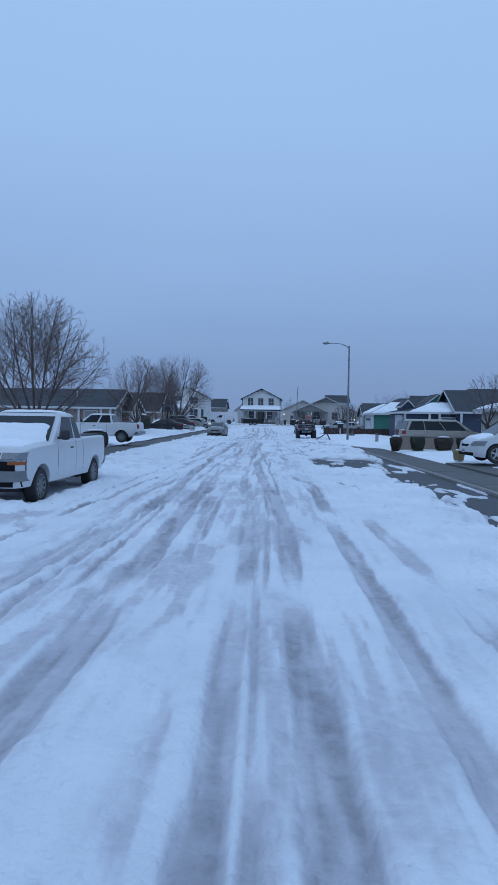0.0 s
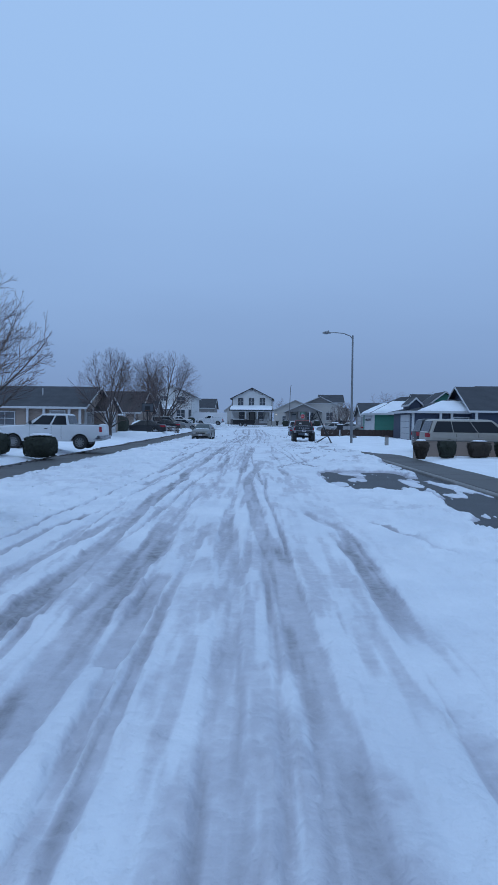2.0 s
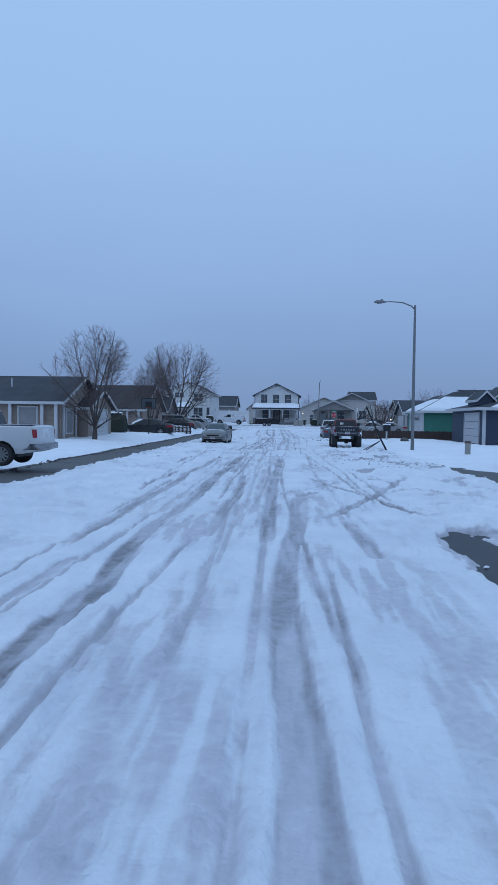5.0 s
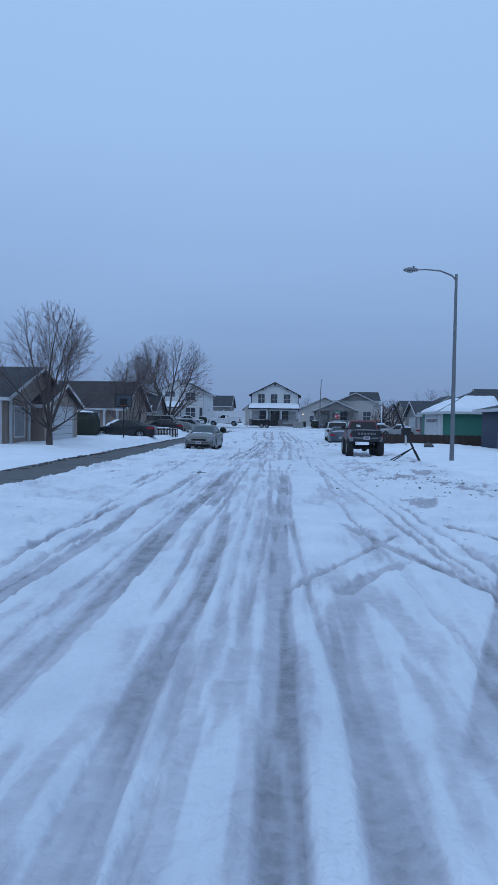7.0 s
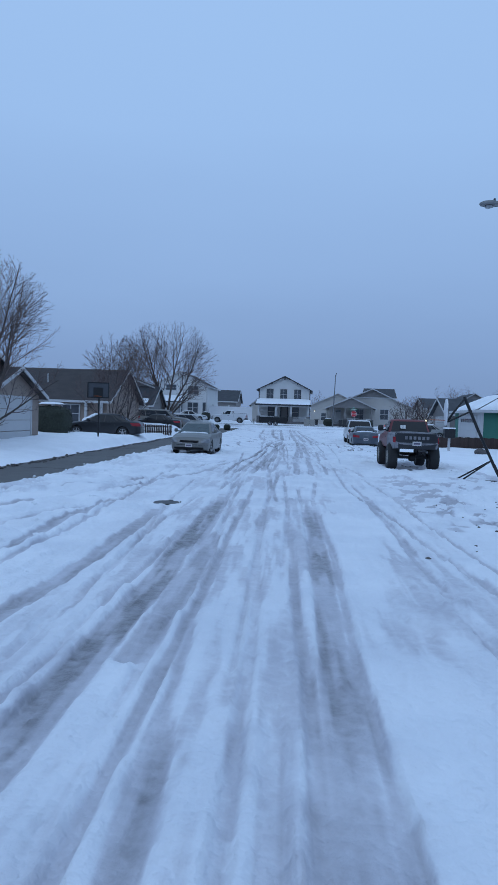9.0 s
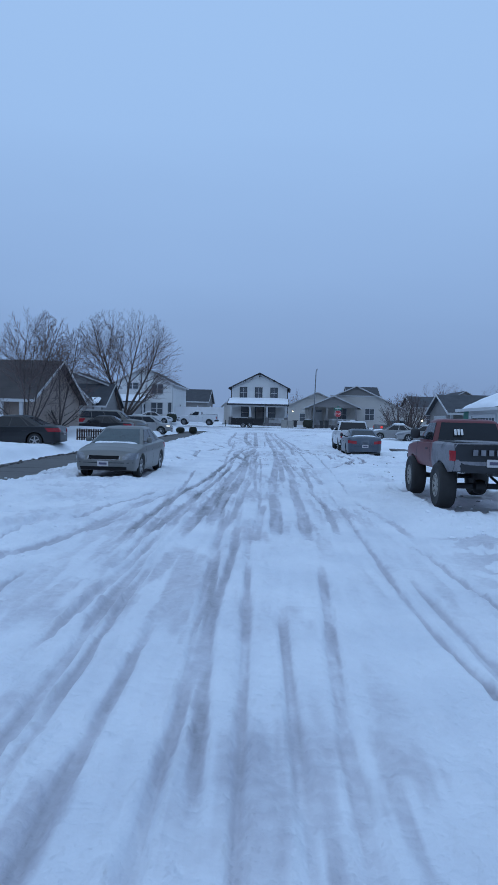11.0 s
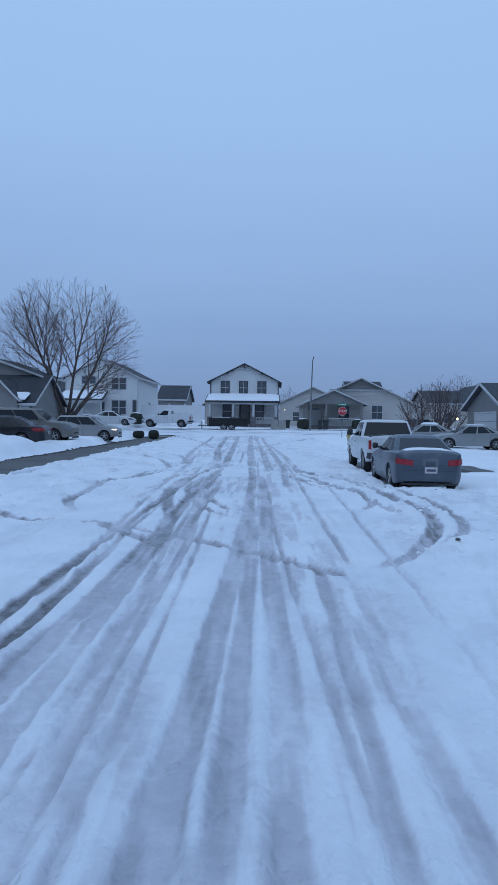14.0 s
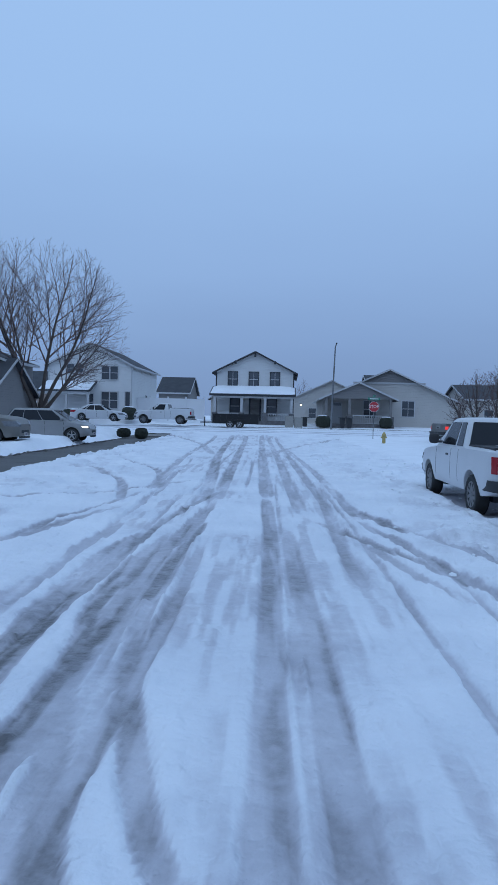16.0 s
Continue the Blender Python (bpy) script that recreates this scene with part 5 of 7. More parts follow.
# ---- bare trees ----
def bare_tree(name, label, seed, height, radius, fork, trunk_r, limbs, twig_r=0.004, dense=1.0, wide=70, category="tree", rise_up=0.10):
    """A leafless tree: a short trunk, limbs that fan out and bend upwards to a rounded crown, with branches, shoots and twigs along them."""
    rnd = random.Random(seed)
    tree = thing(name, label, category)
    trunk, verts, faces = bmesh.new(), [], []
    mid_z = fork + 0.42 * (height - fork)
    up, down = height - mid_z, mid_z - 0.55 * fork

    def room(p, d, most):
        """How far one can go from p along d inside the crown."""
        go = 0.0
        while go < most:
            q = p + d * (go + 0.15)
            z = q.z - mid_z
            if (q.x * q.x + q.y * q.y) / (radius * radius) + (z / (up if z > 0 else down)) ** 2 > 1.0:
                break
            go += 0.15
        return go

    def bar(p, q, r0, r1):
        d = (q - p).normalized()
        s = d.orthogonal().normalized()
        t = d.cross(s)
        base = len(verts)
        for c, r in ((p, r0), (q, r1)):
            for a in (0, 2.094, 4.189):
                verts.append(c + (r * math.cos(a)) * s + (r * math.sin(a)) * t)
        for k in range(3):
            faces.append((base + k, base + (k + 1) % 3, base + 3 + (k + 1) % 3, base + 3 + k))

    gaps, starts, shares = (0.36, 0.21, 0.13), (0.30, 0.20, 0.25), (0.66, 0.50, 0.48)

    def grow(p, d, length, r, level):
        n = (9, 5, 3, 1)[level]
        step, pts, dirs = length / n, [p], []
        for k in range(n):
            bend = rise_up * (1.0, 0.9, 0.6, 0.3)[level] * step
            d = (d + Vector((rnd.gauss(0, 0.05), rnd.gauss(0, 0.05), bend * (1.2 - d.z) + rnd.gauss(0, 0.03)))).normalized()
            pts.append(pts[-1] + d * step)
            dirs.append(d)
        tip = (0.009, 0.005, 0.9 * twig_r, 0.7 * twig_r)[level]
        radii = [max(tip, r + (tip - r) * (k / n) ** 0.85) for k in range(n + 1)]
        if level == 0:
            tube(trunk, [tuple(q) for q in pts], radii, 6)
        else:
            for k in range(n):
                bar(pts[k], pts[k + 1], radii[k], radii[k + 1])
        if level == 3:
            return
        t, turn = starts[level] * rnd.uniform(0.8, 1.3), rnd.uniform(0, 6.28)
        while t < 0.97:
            i = min(n - 1, int(t * n))
            at, way = pts[i].lerp(pts[i + 1], t * n - i), dirs[i]
            turn += 2.4 + rnd.uniform(-0.5, 0.5)
            side = way.orthogonal().normalized()
            side.rotate(Matrix.Rotation(turn, 3, way))
            ang = radians(rnd.uniform(26, 46))
            out = (way * math.cos(ang) + side * math.sin(ang)).normalized()
            if out.z < -0.25:
                out.z *= 0.3
                out.normalize()
            most = length * shares[level] * (1.1 - 0.6 * t) * rnd.uniform(0.65, 1.1)
            size = min(most, max(0.25 * most, room(at, out, most + 0.3)))
            if size > 0.07:
                grow(at, out, size, max(twig_r, radii[i] * (0.58, 0.55, 0.6)[level]), level + 1)
            t += gaps[level] / dense / length * rnd.uniform(0.7, 1.3)

    if fork > 0.3:
        tube(trunk, [(0, 0, -0.3), (0, 0, 0.06), (0.015, 0, fork * 0.5), (0.0, 0.01, fork * 1.02)], [trunk_r * 1.5, trunk_r * 1.12, trunk_r * 0.95, trunk_r * 0.80], 10)
    for k in range(limbs):
        az = k * 2.39996 + rnd.uniform(-0.3, 0.3)
        th = radians(3 + (wide - 3) * ((k + 0.5) / limbs) ** 0.85 + rnd.uniform(-4, 4))
        flat = Vector((math.cos(az), math.sin(az), 0))
        way = flat * math.sin(th) + Vector((0, 0, math.cos(th)))
        low = fork * (1.0 - 0.30 * ((k + 0.5) / limbs) * rnd.uniform(0.6, 1.2))
        start = Vector((0, 0, low)) + flat * trunk_r * 0.35 if fork > 0.3 else flat * trunk_r * 2.0
        reach = room(start + way * 0.3, (way + Vector((0, 0, 0.25 * rise_up * 6))).normalized(), height * 1.3) * rnd.uniform(0.92, 1.04) + 0.3
        grow(start, way, reach, trunk_r * (0.52 if limbs < 9 else 0.44) * (0.7 + 0.35 * reach / height), 0)
    part("trunk", trunk, M["bark"], tree, "furrowed bark", True)
    me = bpy.data.meshes.new("crown")
    me.from_pydata([tuple(v) for v in verts], [], faces)
    me.materials.append(M["twig"])
    c = share("crown", me, tree)
    c["label"] = "fine leafless twigs"
    return tree


def clipped_shrub(name, label, rx, ry, h, seed, material, flat=0.35, snow=True, category="shrub", foot=1.0):
    """A clipped shrub: a rounded core covered with many small leaf clumps."""
    rnd = random.Random(seed)
    t = thing(name, label, category)
    core = bmesh.new()
    bmesh.ops.create_icosphere(core, subdivisions=3, radius=1.0)

    def shape(v):
        s = max(abs(v.x), abs(v.y), abs(v.z))
        f = lerp(1.0, 0.80 / max(s, 0.58), flat)
        z = v.z * f * 0.5 + 0.5
        f *= lerp(foot, 1.0, min(1.0, max(0.0, 1.5 * z)))
        return Vector((v.x * rx * f, v.y * ry * f, z * h))
    for v in core.verts:
        k = 0.93 + 0.12 * rnd.random()
        v.co = shape(v.co.normalized() * k)
    part("core", core, material, t, smooth=True)
    vs, fs = [], []
    for _ in range(1100):
        d = Vector((rnd.gauss(0, 1), rnd.gauss(0, 1), rnd.gauss(0, 1))).normalized()
        p = shape(d * rnd.uniform(0.96, 1.05))
        a = Vector((rnd.gauss(0, 1), rnd.gauss(0, 1), rnd.gauss(0, 1))).normalized() * 0.045
        b = a.orthogonal().normalized() * 0.030
        i = len(vs)
        vs += [p - a, p + b, p + a, p - b]
        fs.append((i, i + 1, i + 2, i + 3))
    me = bpy.data.meshes.new("leaves")
    me.from_pydata([tuple(v) for v in vs], [], fs)
    me.materials.append(material)
    share("leaves", me, t)
    if snow:
        bm = spun([(rx * 0.55, h * 0.985), (rx * 0.62, h * 1.0), (rx * 0.45, h * 1.05), (rx * 0.1, h * 1.065)], 14)
        for v in bm.verts:
            v.co.x *= 1 + 0.25 * (rnd.random() - 0.5)
            v.co.y *= ry / rx * (1 + 0.25 * (rnd.random() - 0.5))
        part("snow_cap", bm, M["snow"], t, "thin cap of snow", True)
    return t


def on(x, y, rz=0.0, dz=0.0):
    """A pose on the yards, or on the street between the kerbs."""
    z = float(rise(y)) if kerb_left(y) < x < KERB_RIGHT else float(yard_z(np.array(float(x)), np.array(float(y))))
    return pose(x, y, z + dz, 0, 0, rz)


def sited(x, y, z, turn, size):
    return pose(x, y, z, 0, 0, turn) @ Matrix.Scale(size, 4)


# ---- vehicles on the street ----
vehicle("pickup_truck", "white extended-cab pickup parked at the kerb, snow on its bonnet", "pickup truck", dict(PICKUP, snow_bonnet=(1.30, 2.55, 0.07, 0.8), snow_screen=(0.02, 0.62, 0.10, 0.95), snow_roof=0.05), M["white_paint"], on(-4.66, 13.2, 177.7, -0.05))
ALTIMA = dict(SEDAN, snow_screen=(0.0, 0.14, 0.06, 0.95), screen_glass=M["frost_glass"], lamps=((0.56, 0.74, 0.58, 1, M["lens_clear"], 1), (0.74, 0.92, 0.56, 1, M["lens_red"], -1)),
              panels=(("grille_surround", 0.55, 0.72, 0.50, M["chrome"], 1, 0.014), ("grille", 0.57, 0.705, 0.47, M["grille"], 1, 0.026), ("lower_grille", 0.27, 0.36, 0.72, M["grille"], 1, 0.022), ("bumper_line", 0.46, 0.475, 0.90, M["grille"], 1, 0.008)))
vehicle("sedan", "grey sedan parked on the street facing us", "car", ALTIMA, M["grey_paint"], on(-4.02, 65.46, 177.6, 0.03))
G35 = dict(SEDAN, L=4.74, W=1.76, H=1.42, wb=2.85, front_axle=1.50, panels=(("bumper_line", 0.555, 0.565, 0.92, M["plastic"], -1, 0.004), ("lower_lip", 0.20, 0.25, 0.80, M["plastic"], -1, 0.004)),
           top=[(-2.37, 0.66), (-2.35, 0.86), (-2.29, 0.99), (-2.15, 1.02), (-1.75, 1.03), (-0.5, 0.98), (0.95, 0.95), (1.25, 0.93), (1.85, 0.85), (2.15, 0.76), (2.30, 0.66), (2.37, 0.52)],
           lamp_slope=0.04, lamps=((0.68, 0.82, 0.48, 0.93, M["lens_red"], -1), (0.58, 0.74, 0.55, 1, M["lens_clear"], 1)), plates=((0.50, -1, 0.012),), snow_boot=(-2.10, -1.80, 0.05, 0.7), mirror_mat=M["plastic"])
vehicle("sedan", "blue-grey sedan with red tail lamps parked at the kerb", "car", G35, M["blue_paint"], on(5.56, 79.8, -2.4, 0.02))
F150 = dict(PICKUP, L=5.36, W=1.98, H=1.86, wb=3.30, front_axle=1.72, belt=1.24,
            top=[(-2.68, 0.95), (-2.66, 1.25), (-2.60, 1.29), (-0.92, 1.29), (-0.82, 1.27), (1.00, 1.25), (1.20, 1.22), (2.15, 1.14), (2.50, 1.07), (2.63, 0.98), (2.68, 0.85)],
            cab_base=(-1.06, 1.2), cab_roof=(-0.80, 0.36), lamps=((0.86, 1.16, 0.84, 0.92, M["lens_red"], -1), (0.82, 0.98, 0.55, 1, M["lens_clear"], 1)),
            bumper_r=(0.54, 0.74, M["plastic"], 0.12), bumper_f=(0.5, 0.7, M["chrome"], 0.06), bed=((0.86, -2.56, -1.04, 1.2, 1.315),), mirror_mat=M["plastic"],
            panels=(("tailgate_handle", 1.00, 1.06, 0.10, M["plastic"], -1, 0.008),))
vehicle("pickup_truck", "white pickup parked behind the blue-grey sedan", "pickup truck", F150, M["white_paint"], on(5.88, 85.6, -1, 0.0))
LIFTED = dict(PICKUP, L=4.45, W=1.66, H=1.86, open_under=1.75, r=0.47, tw=0.34, clear=0.78, wb=2.66, front_axle=1.30, belt=1.36, arch=1.10, track=1.10, lift_r=0.05, round=0.06,
              top=[(-2.225, 1.02), (-2.22, 1.36), (-2.19, 1.37), (-0.62, 1.37), (-0.5, 1.36), (0.80, 1.34), (1.75, 1.27), (2.05, 1.22), (2.17, 1.14), (2.225, 1.02)],
              cab_base=(-0.62, 0.95), cab_roof=(-0.42, 0.30), cab_w=0.93, roof_w=0.80, panes=((0.10, 0.80, (0, 0.0), (0, 0.04)),), cab_paint=M["dark_red"],
              bumper_f=(0.78, 0.95, M["plastic"], 0.10), bumper_r=None, lamps=((1.02, 1.22, 0.88, 0.97, M["lens_red"], -1), (0.98, 1.14, 0.60, 0.95, M["lens_clear"], 1)),
              panels=(("tailgate", 0.80, 1.35, 0.90, M["black_paint"], -1, 0.014), ("grille", 0.95, 1.15, 0.55, M["plastic"], 1, 0.006)), bed=((0.70, -2.10, -0.66, 1.30, 1.39),),
              plates=((0.92, -1, 0.03),), seams=(0.85, -0.45), handles=(-0.25,), rim_mat="utility", spokes=9, mirror_mat=M["plastic"],
              two_tone=(lambda x, y, z: y < -0.66, M["primer"]))
lifted = vehicle("lifted_pickup", "lifted off-road pickup with red cab, black tailgate and huge tyres", "pickup truck", LIFTED, M["dark_red"], on(4.80, 59.9, -1.5, 0.06))
for x, w_, h_ in ((-0.34, 0.05, 0.13), (-0.27, 0.05, 0.13), (-0.20, 0.05, 0.13)):
    part("sticker", slab(bmesh.new(), [(x, -0.62, 1.50), (x + w_, -0.62, 1.50), (x + w_, -0.565, 1.50 + h_), (x, -0.565, 1.50 + h_)], (0, -0.008, 0)), M["sign_white"], lifted, "white window sticker bar")
for k in range(6):
    part("tailgate_bar", abox(-0.42 + 0.15 * k, -2.30, 1.14, -0.33 + 0.15 * k, -2.268, 1.25, 0.004), M["primer"], lifted, "pale bar on the tailgate")
for sx in (-1, 1):
    part("axle_link", tube(bmesh.new(), [(sx * 0.45, -1.36, 0.48), (sx * 0.40, -0.3, 0.74)], 0.03, 6), M["black_metal"], lifted)
    part("spring", tube(bmesh.new(), [(sx * 0.50, -1.36, 0.45), (sx * 0.50, -1.36, 0.95)], 0.05, 8), M["black_metal"], lifted)
part("differential", spun([(0.02, -0.16), (0.13, -0.1), (0.15, 0.0), (0.13, 0.1), (0.02, 0.16)], 12, "x"), M["black_metal"], lifted, "axle casing", True).location = (0, -1.36, 0.46)
part("exhaust_pipe", tube(bmesh.new(), [(0.30, -1.0, 0.70), (0.36, -2.0, 0.74), (0.38, -2.2, 0.70)], 0.04, 8), M["steel"], lifted)

# ---- vehicles on the drives ----
CREW = dict(PICKUP, L=5.85, H=1.94, cab_base=(-1.20, 1.38), cab_roof=(-1.00, 0.42), panes=((0.05, 0.40, (0.02, 0.02), (0, 0.0)), (0.45, 0.84, (0, 0.0), (0, 0.05))), bed=((0.86, -2.76, -1.15, 1.28, 1.385),),
            top=[(-2.92, 0.95), (-2.90, 1.31), (-2.83, 1.36), (-0.72, 1.36), (-0.62, 1.33), (1.10, 1.31), (1.30, 1.29), (2.40, 1.24), (2.75, 1.19), (2.86, 1.12), (2.92, 1.00)])
vehicle("pickup_truck", "white crew-cab pickup parked on a drive, side on", "pickup truck", CREW, M["white_paint"], on(-9.25, 37.3, 90, 0.10) @ Matrix.Scale(0.89, 4))
VAN = dict(SEDAN, L=5.08, W=1.96, H=1.77, r=0.35, clear=0.20, wb=3.03, front_axle=1.60, belt=1.07,
           top=[(-2.54, 1.09), (-2.52, 1.11), (-2.48, 1.12), (-1.5, 1.12), (1.45, 1.08), (1.7, 1.05), (2.2, 0.94), (2.42, 0.82), (2.54, 0.62)],
           cab_base=(-2.46, 1.75), cab_roof=(-2.22, 0.75), cab_w=0.94, roof_w=0.82, panes=((0.045, 0.288, (0, 0.02), (0, 0.0)), (0.300, 0.588, (0, 0.0), (0, 0.0)), (0.600, 0.89, (0, 0.0), (0.02, 0.05))),
           lamps=((0.86, 1.07, 0.58, 0.87, M["lens_red"], -1), (0.66, 0.84, 0.58, 1, M["lens_clear"], 1)), seams=(1.0, 0.0, -1.1), handles=(0.1, -1.0))
vehicle("minivan", "champagne minivan parked on a drive behind a low wall", "van", VAN, M["champagne_paint"], on(11.9, 38.4, -90, 0.05))
vehicle("suv", "dark grey suv parked beyond the minivan", "suv", dict(VAN, L=4.7, H=1.80, front_axle=1.5, wb=2.75, W=1.85, cab_base=(-2.27, 1.4), cab_roof=(-2.05, 0.5), top=[(-2.35, 1.09), (-2.33, 1.11), (-2.28, 1.12), (1.35, 1.08), (2.05, 0.96), (2.25, 0.86), (2.35, 0.66)]), M["black_paint"], on(12.1, 41.7, -90, 0.05))
vehicle("minivan", "white minivan parked on a drive with its nose to the street", "van", dict(VAN, snow_bonnet=(1.55, 2.30, 0.06, 0.85), panels=(("grille", 0.62, 0.80, 0.45, M["grille"], 1, 0.012), ("lower_grille", 0.28, 0.40, 0.80, M["grille"], 1, 0.014))), M["white_paint"], on(11.35, 23.6, 90, 0.10))
vehicle("sedan", "black sedan on a drive with snow on its windscreen", "car", dict(SEDAN, wb=2.84, r=0.335, front_axle=1.48, snow_screen=(0.0, 0.85, 0.20, 0.95)), M["black_paint"], on(-11.2, 74.6, 92, -0.05))
vehicle("sedan", "dark sedan parked on a drive beside a long suv", "car", dict(SEDAN, H=1.52), M["black_paint"], on(-12.0, 95.0, 90, -0.12))
EXC = dict(VAN, L=5.6, W=2.0, H=1.98, r=0.39, clear=0.30, wb=3.45, front_axle=1.78, belt=1.27,
           top=[(-2.80, 1.27), (-2.79, 1.29), (-2.74, 1.30), (1.2, 1.28), (1.45, 1.24), (2.35, 1.16), (2.66, 1.07), (2.80, 0.88)],
           cab_base=(-2.75, 1.45), cab_roof=(-2.60, 0.60), lamps=((0.78, 1.0, 0.50, 1, M["lens_clear"], 1), (0.95, 1.25, 0.85, 1, M["lens_red"], -1)))
vehicle("suv", "long tan suv parked on a drive", "suv", EXC, M["taupe_paint"], on(-12.2, 99.6, -90, -0.12))
FOR = dict(VAN, L=4.63, W=1.82, H=1.73, r=0.36, clear=0.28, wb=2.67, front_axle=1.42, belt=1.08,
           top=[(-2.315, 1.10), (-2.30, 1.12), (-2.25, 1.13), (-1.4, 1.13), (1.1, 1.10), (1.35, 1.06), (1.95, 0.98), (2.20, 0.88), (2.315, 0.70)],
           cab_base=(-2.22, 1.38), cab_roof=(-1.70, 0.35), lamps=((0.76, 0.84, 0.80, 0.95, M["head_glow"], 1), (0.72, 0.88, 0.60, 0.79, M["lens_clear"], 1), (0.90, 1.06, 0.66, 1, M["tail_glow"], -1)))
vehicle("suv", "silver suv with lit lamps parked on a drive", "suv", FOR, M["silver_paint"], on(-10.4, 106.0, -90, -0.12))
vehicle("sedan", "white sedan parked at the cross street", "car", SEDAN, M["white_paint"], on(-13.6, 129.0, -90, 0.0))
WORK = dict(F150, L=5.16, top=[(-2.58, 1.0), (-2.56, 1.38), (-2.52, 1.42), (-0.62, 1.42), (-0.55, 1.26), (1.00, 1.24), (1.20, 1.22), (2.05, 1.14), (2.42, 1.05), (2.58, 0.85)],
            cab_base=(-0.60, 1.2), cab_roof=(-0.48, 0.36), panes=((0.25, 0.80, (0, 0.0), (0, 0.03)),), bed=((0.86, -2.48, -0.7, 1.3, 1.445),))
vehicle("pickup_truck", "white work pickup with a high-sided bed on the cross street", "pickup truck", WORK, M["white_paint"], on(-8.0, 130.4, 88, 0.12))
vehicle("sedan", "grey sedan parked on a drive, snow on its roof", "car", dict(SEDAN, snow_roof=0.11, snow_bonnet=(1.2, 2.0, 0.06, 0.8)), M["silver_paint"], on(12.7, 105.4, 88, 0.02))
vehicle("sedan", "silver sedan with a snowy roof on a drive", "car", dict(SEDAN, snow_roof=0.04), M["silver_paint"], on(14.3, 101.0, 88, 0.02))
DRK = dict(F150, lamps=((0.92, 1.12, 0.86, 0.95, M["tail_glow"], -1), (0.82, 0.98, 0.55, 1, M["lens_clear"], 1)))
vehicle("pickup_truck", "dark pickup with lit tail lamps at the corner", "pickup truck", DRK, M["grey_paint"], on(15.6, 117.6, -72, 0.05))
low = thing("garden_wall", "low tan garden wall with clipped shrubs before it", "wall")
part("wall", abox(0, 0, -0.1, 6.1, 0.16, 0.82, 0.02), M["tan_siding"], low, "tan wall face")
part("coping", abox(-0.03, -0.03, 0.82, 6.13, 0.19, 0.88, 0.02), M["kerb"], low)
low.matrix_world = on(8.42, 36.3, 1.0)


# ---- house at the end of the street ----
def end_house():
    h = thing("house", "two-storey white house with black trim and a snowy porch roof", "house")
    wing(h, -7.42, 0.29, 134.1, 144.0, 0.4, 6.10, 8.05, "y", M["white_siding"], M["shingle"], M["dark_trim"], 0.38)
    corner_boards(h, -7.42, 0.29, 134.1, 1.0, 6.1, M["dark_trim"])
    for cx in (-5.77, -3.68, -1.57):
        window_unit(h, cx, 134.1, 4.70, 0.86, 1.38, -1, M["dark_trim"], 2)
    for x in (-3.56, -5.5, -1.6):
        part("bracket", abox(x - 0.09, 133.85, 6.55 + (1.05 if x == -3.56 else 0.35), x + 0.09, 133.6, 7.10 + (0.85 if x == -3.56 else 0.1)), M["dark_trim"], h)
    bm = bmesh.new()
    slab(bm, [(-7.75, 131.4, 3.72), (0.50, 131.4, 3.72), (0.50, 134.1, 4.50), (-7.75, 134.1, 4.50)], (0, 0, 0.14))
    pr = part("porch_roof", bm, M["shingle"], h, "porch roof")
    part("gutter", abox(-7.78, 131.36, 3.62, 0.53, 131.44, 3.84), M["dark_trim"], pr)
    part("porch_beam", abox(-7.4, 131.5, 3.45, 0.3, 131.75, 3.68), M["trim"], h)
    part("porch_floor", abox(-7.5, 131.4, 0.5, 0.35, 134.1, 1.30), M["stone"], h, "porch floor")
    for x in (-7.25, -4.67, -2.40, 0.12):
        part("porch_post", abox(x - 0.12, 131.5, 2.05, x + 0.12, 131.74, 3.5, 0.01), M["trim"], h, "white tapered post")
        part("post_base", abox(x - 0.26, 131.36, 1.0, x + 0.26, 131.86, 2.05, 0.02), M["stone"], h, "stone pier")
    railing(h, -6.99, -4.93, 131.6, 1.30, 2.02, M["trim"])
    railing(h, -2.14, -0.14, 131.6, 1.30, 2.02, M["trim"])
    window_unit(h, -5.52, 134.1, 1.90, 0.86, 1.60, -1, M["dark_trim"], 1)
    window_unit(h, -1.85, 134.1, 1.85, 0.90, 1.70, -1, M["dark_trim"], 1)
    bm = abox(-4.12, 134.1, 1.30, -2.90, 134.04, 3.52)
    d = part("door", bm, M["dark_trim"], h, "dark front door in a black frame")
    part("door_leaf", abox(-3.95, 134.1, 1.32, -3.05, 134.0, 3.42, 0.01), M["grey_siding"], d)
    snow_cap([(-7.70, 131.36, 3.86), (0.45, 131.36, 3.86), (0.45, 134.0, 4.62), (-7.70, 134.0, 4.62)], 0.22, 1).matrix_world = sited(-1.744, -3.597, -0.142, -2.21, 1.085)
    return h


end_house().matrix_world = sited(-1.744, -3.597, -0.142, -2.21, 1.085)
porch_lamp(5.13, 143.81, 3.11)


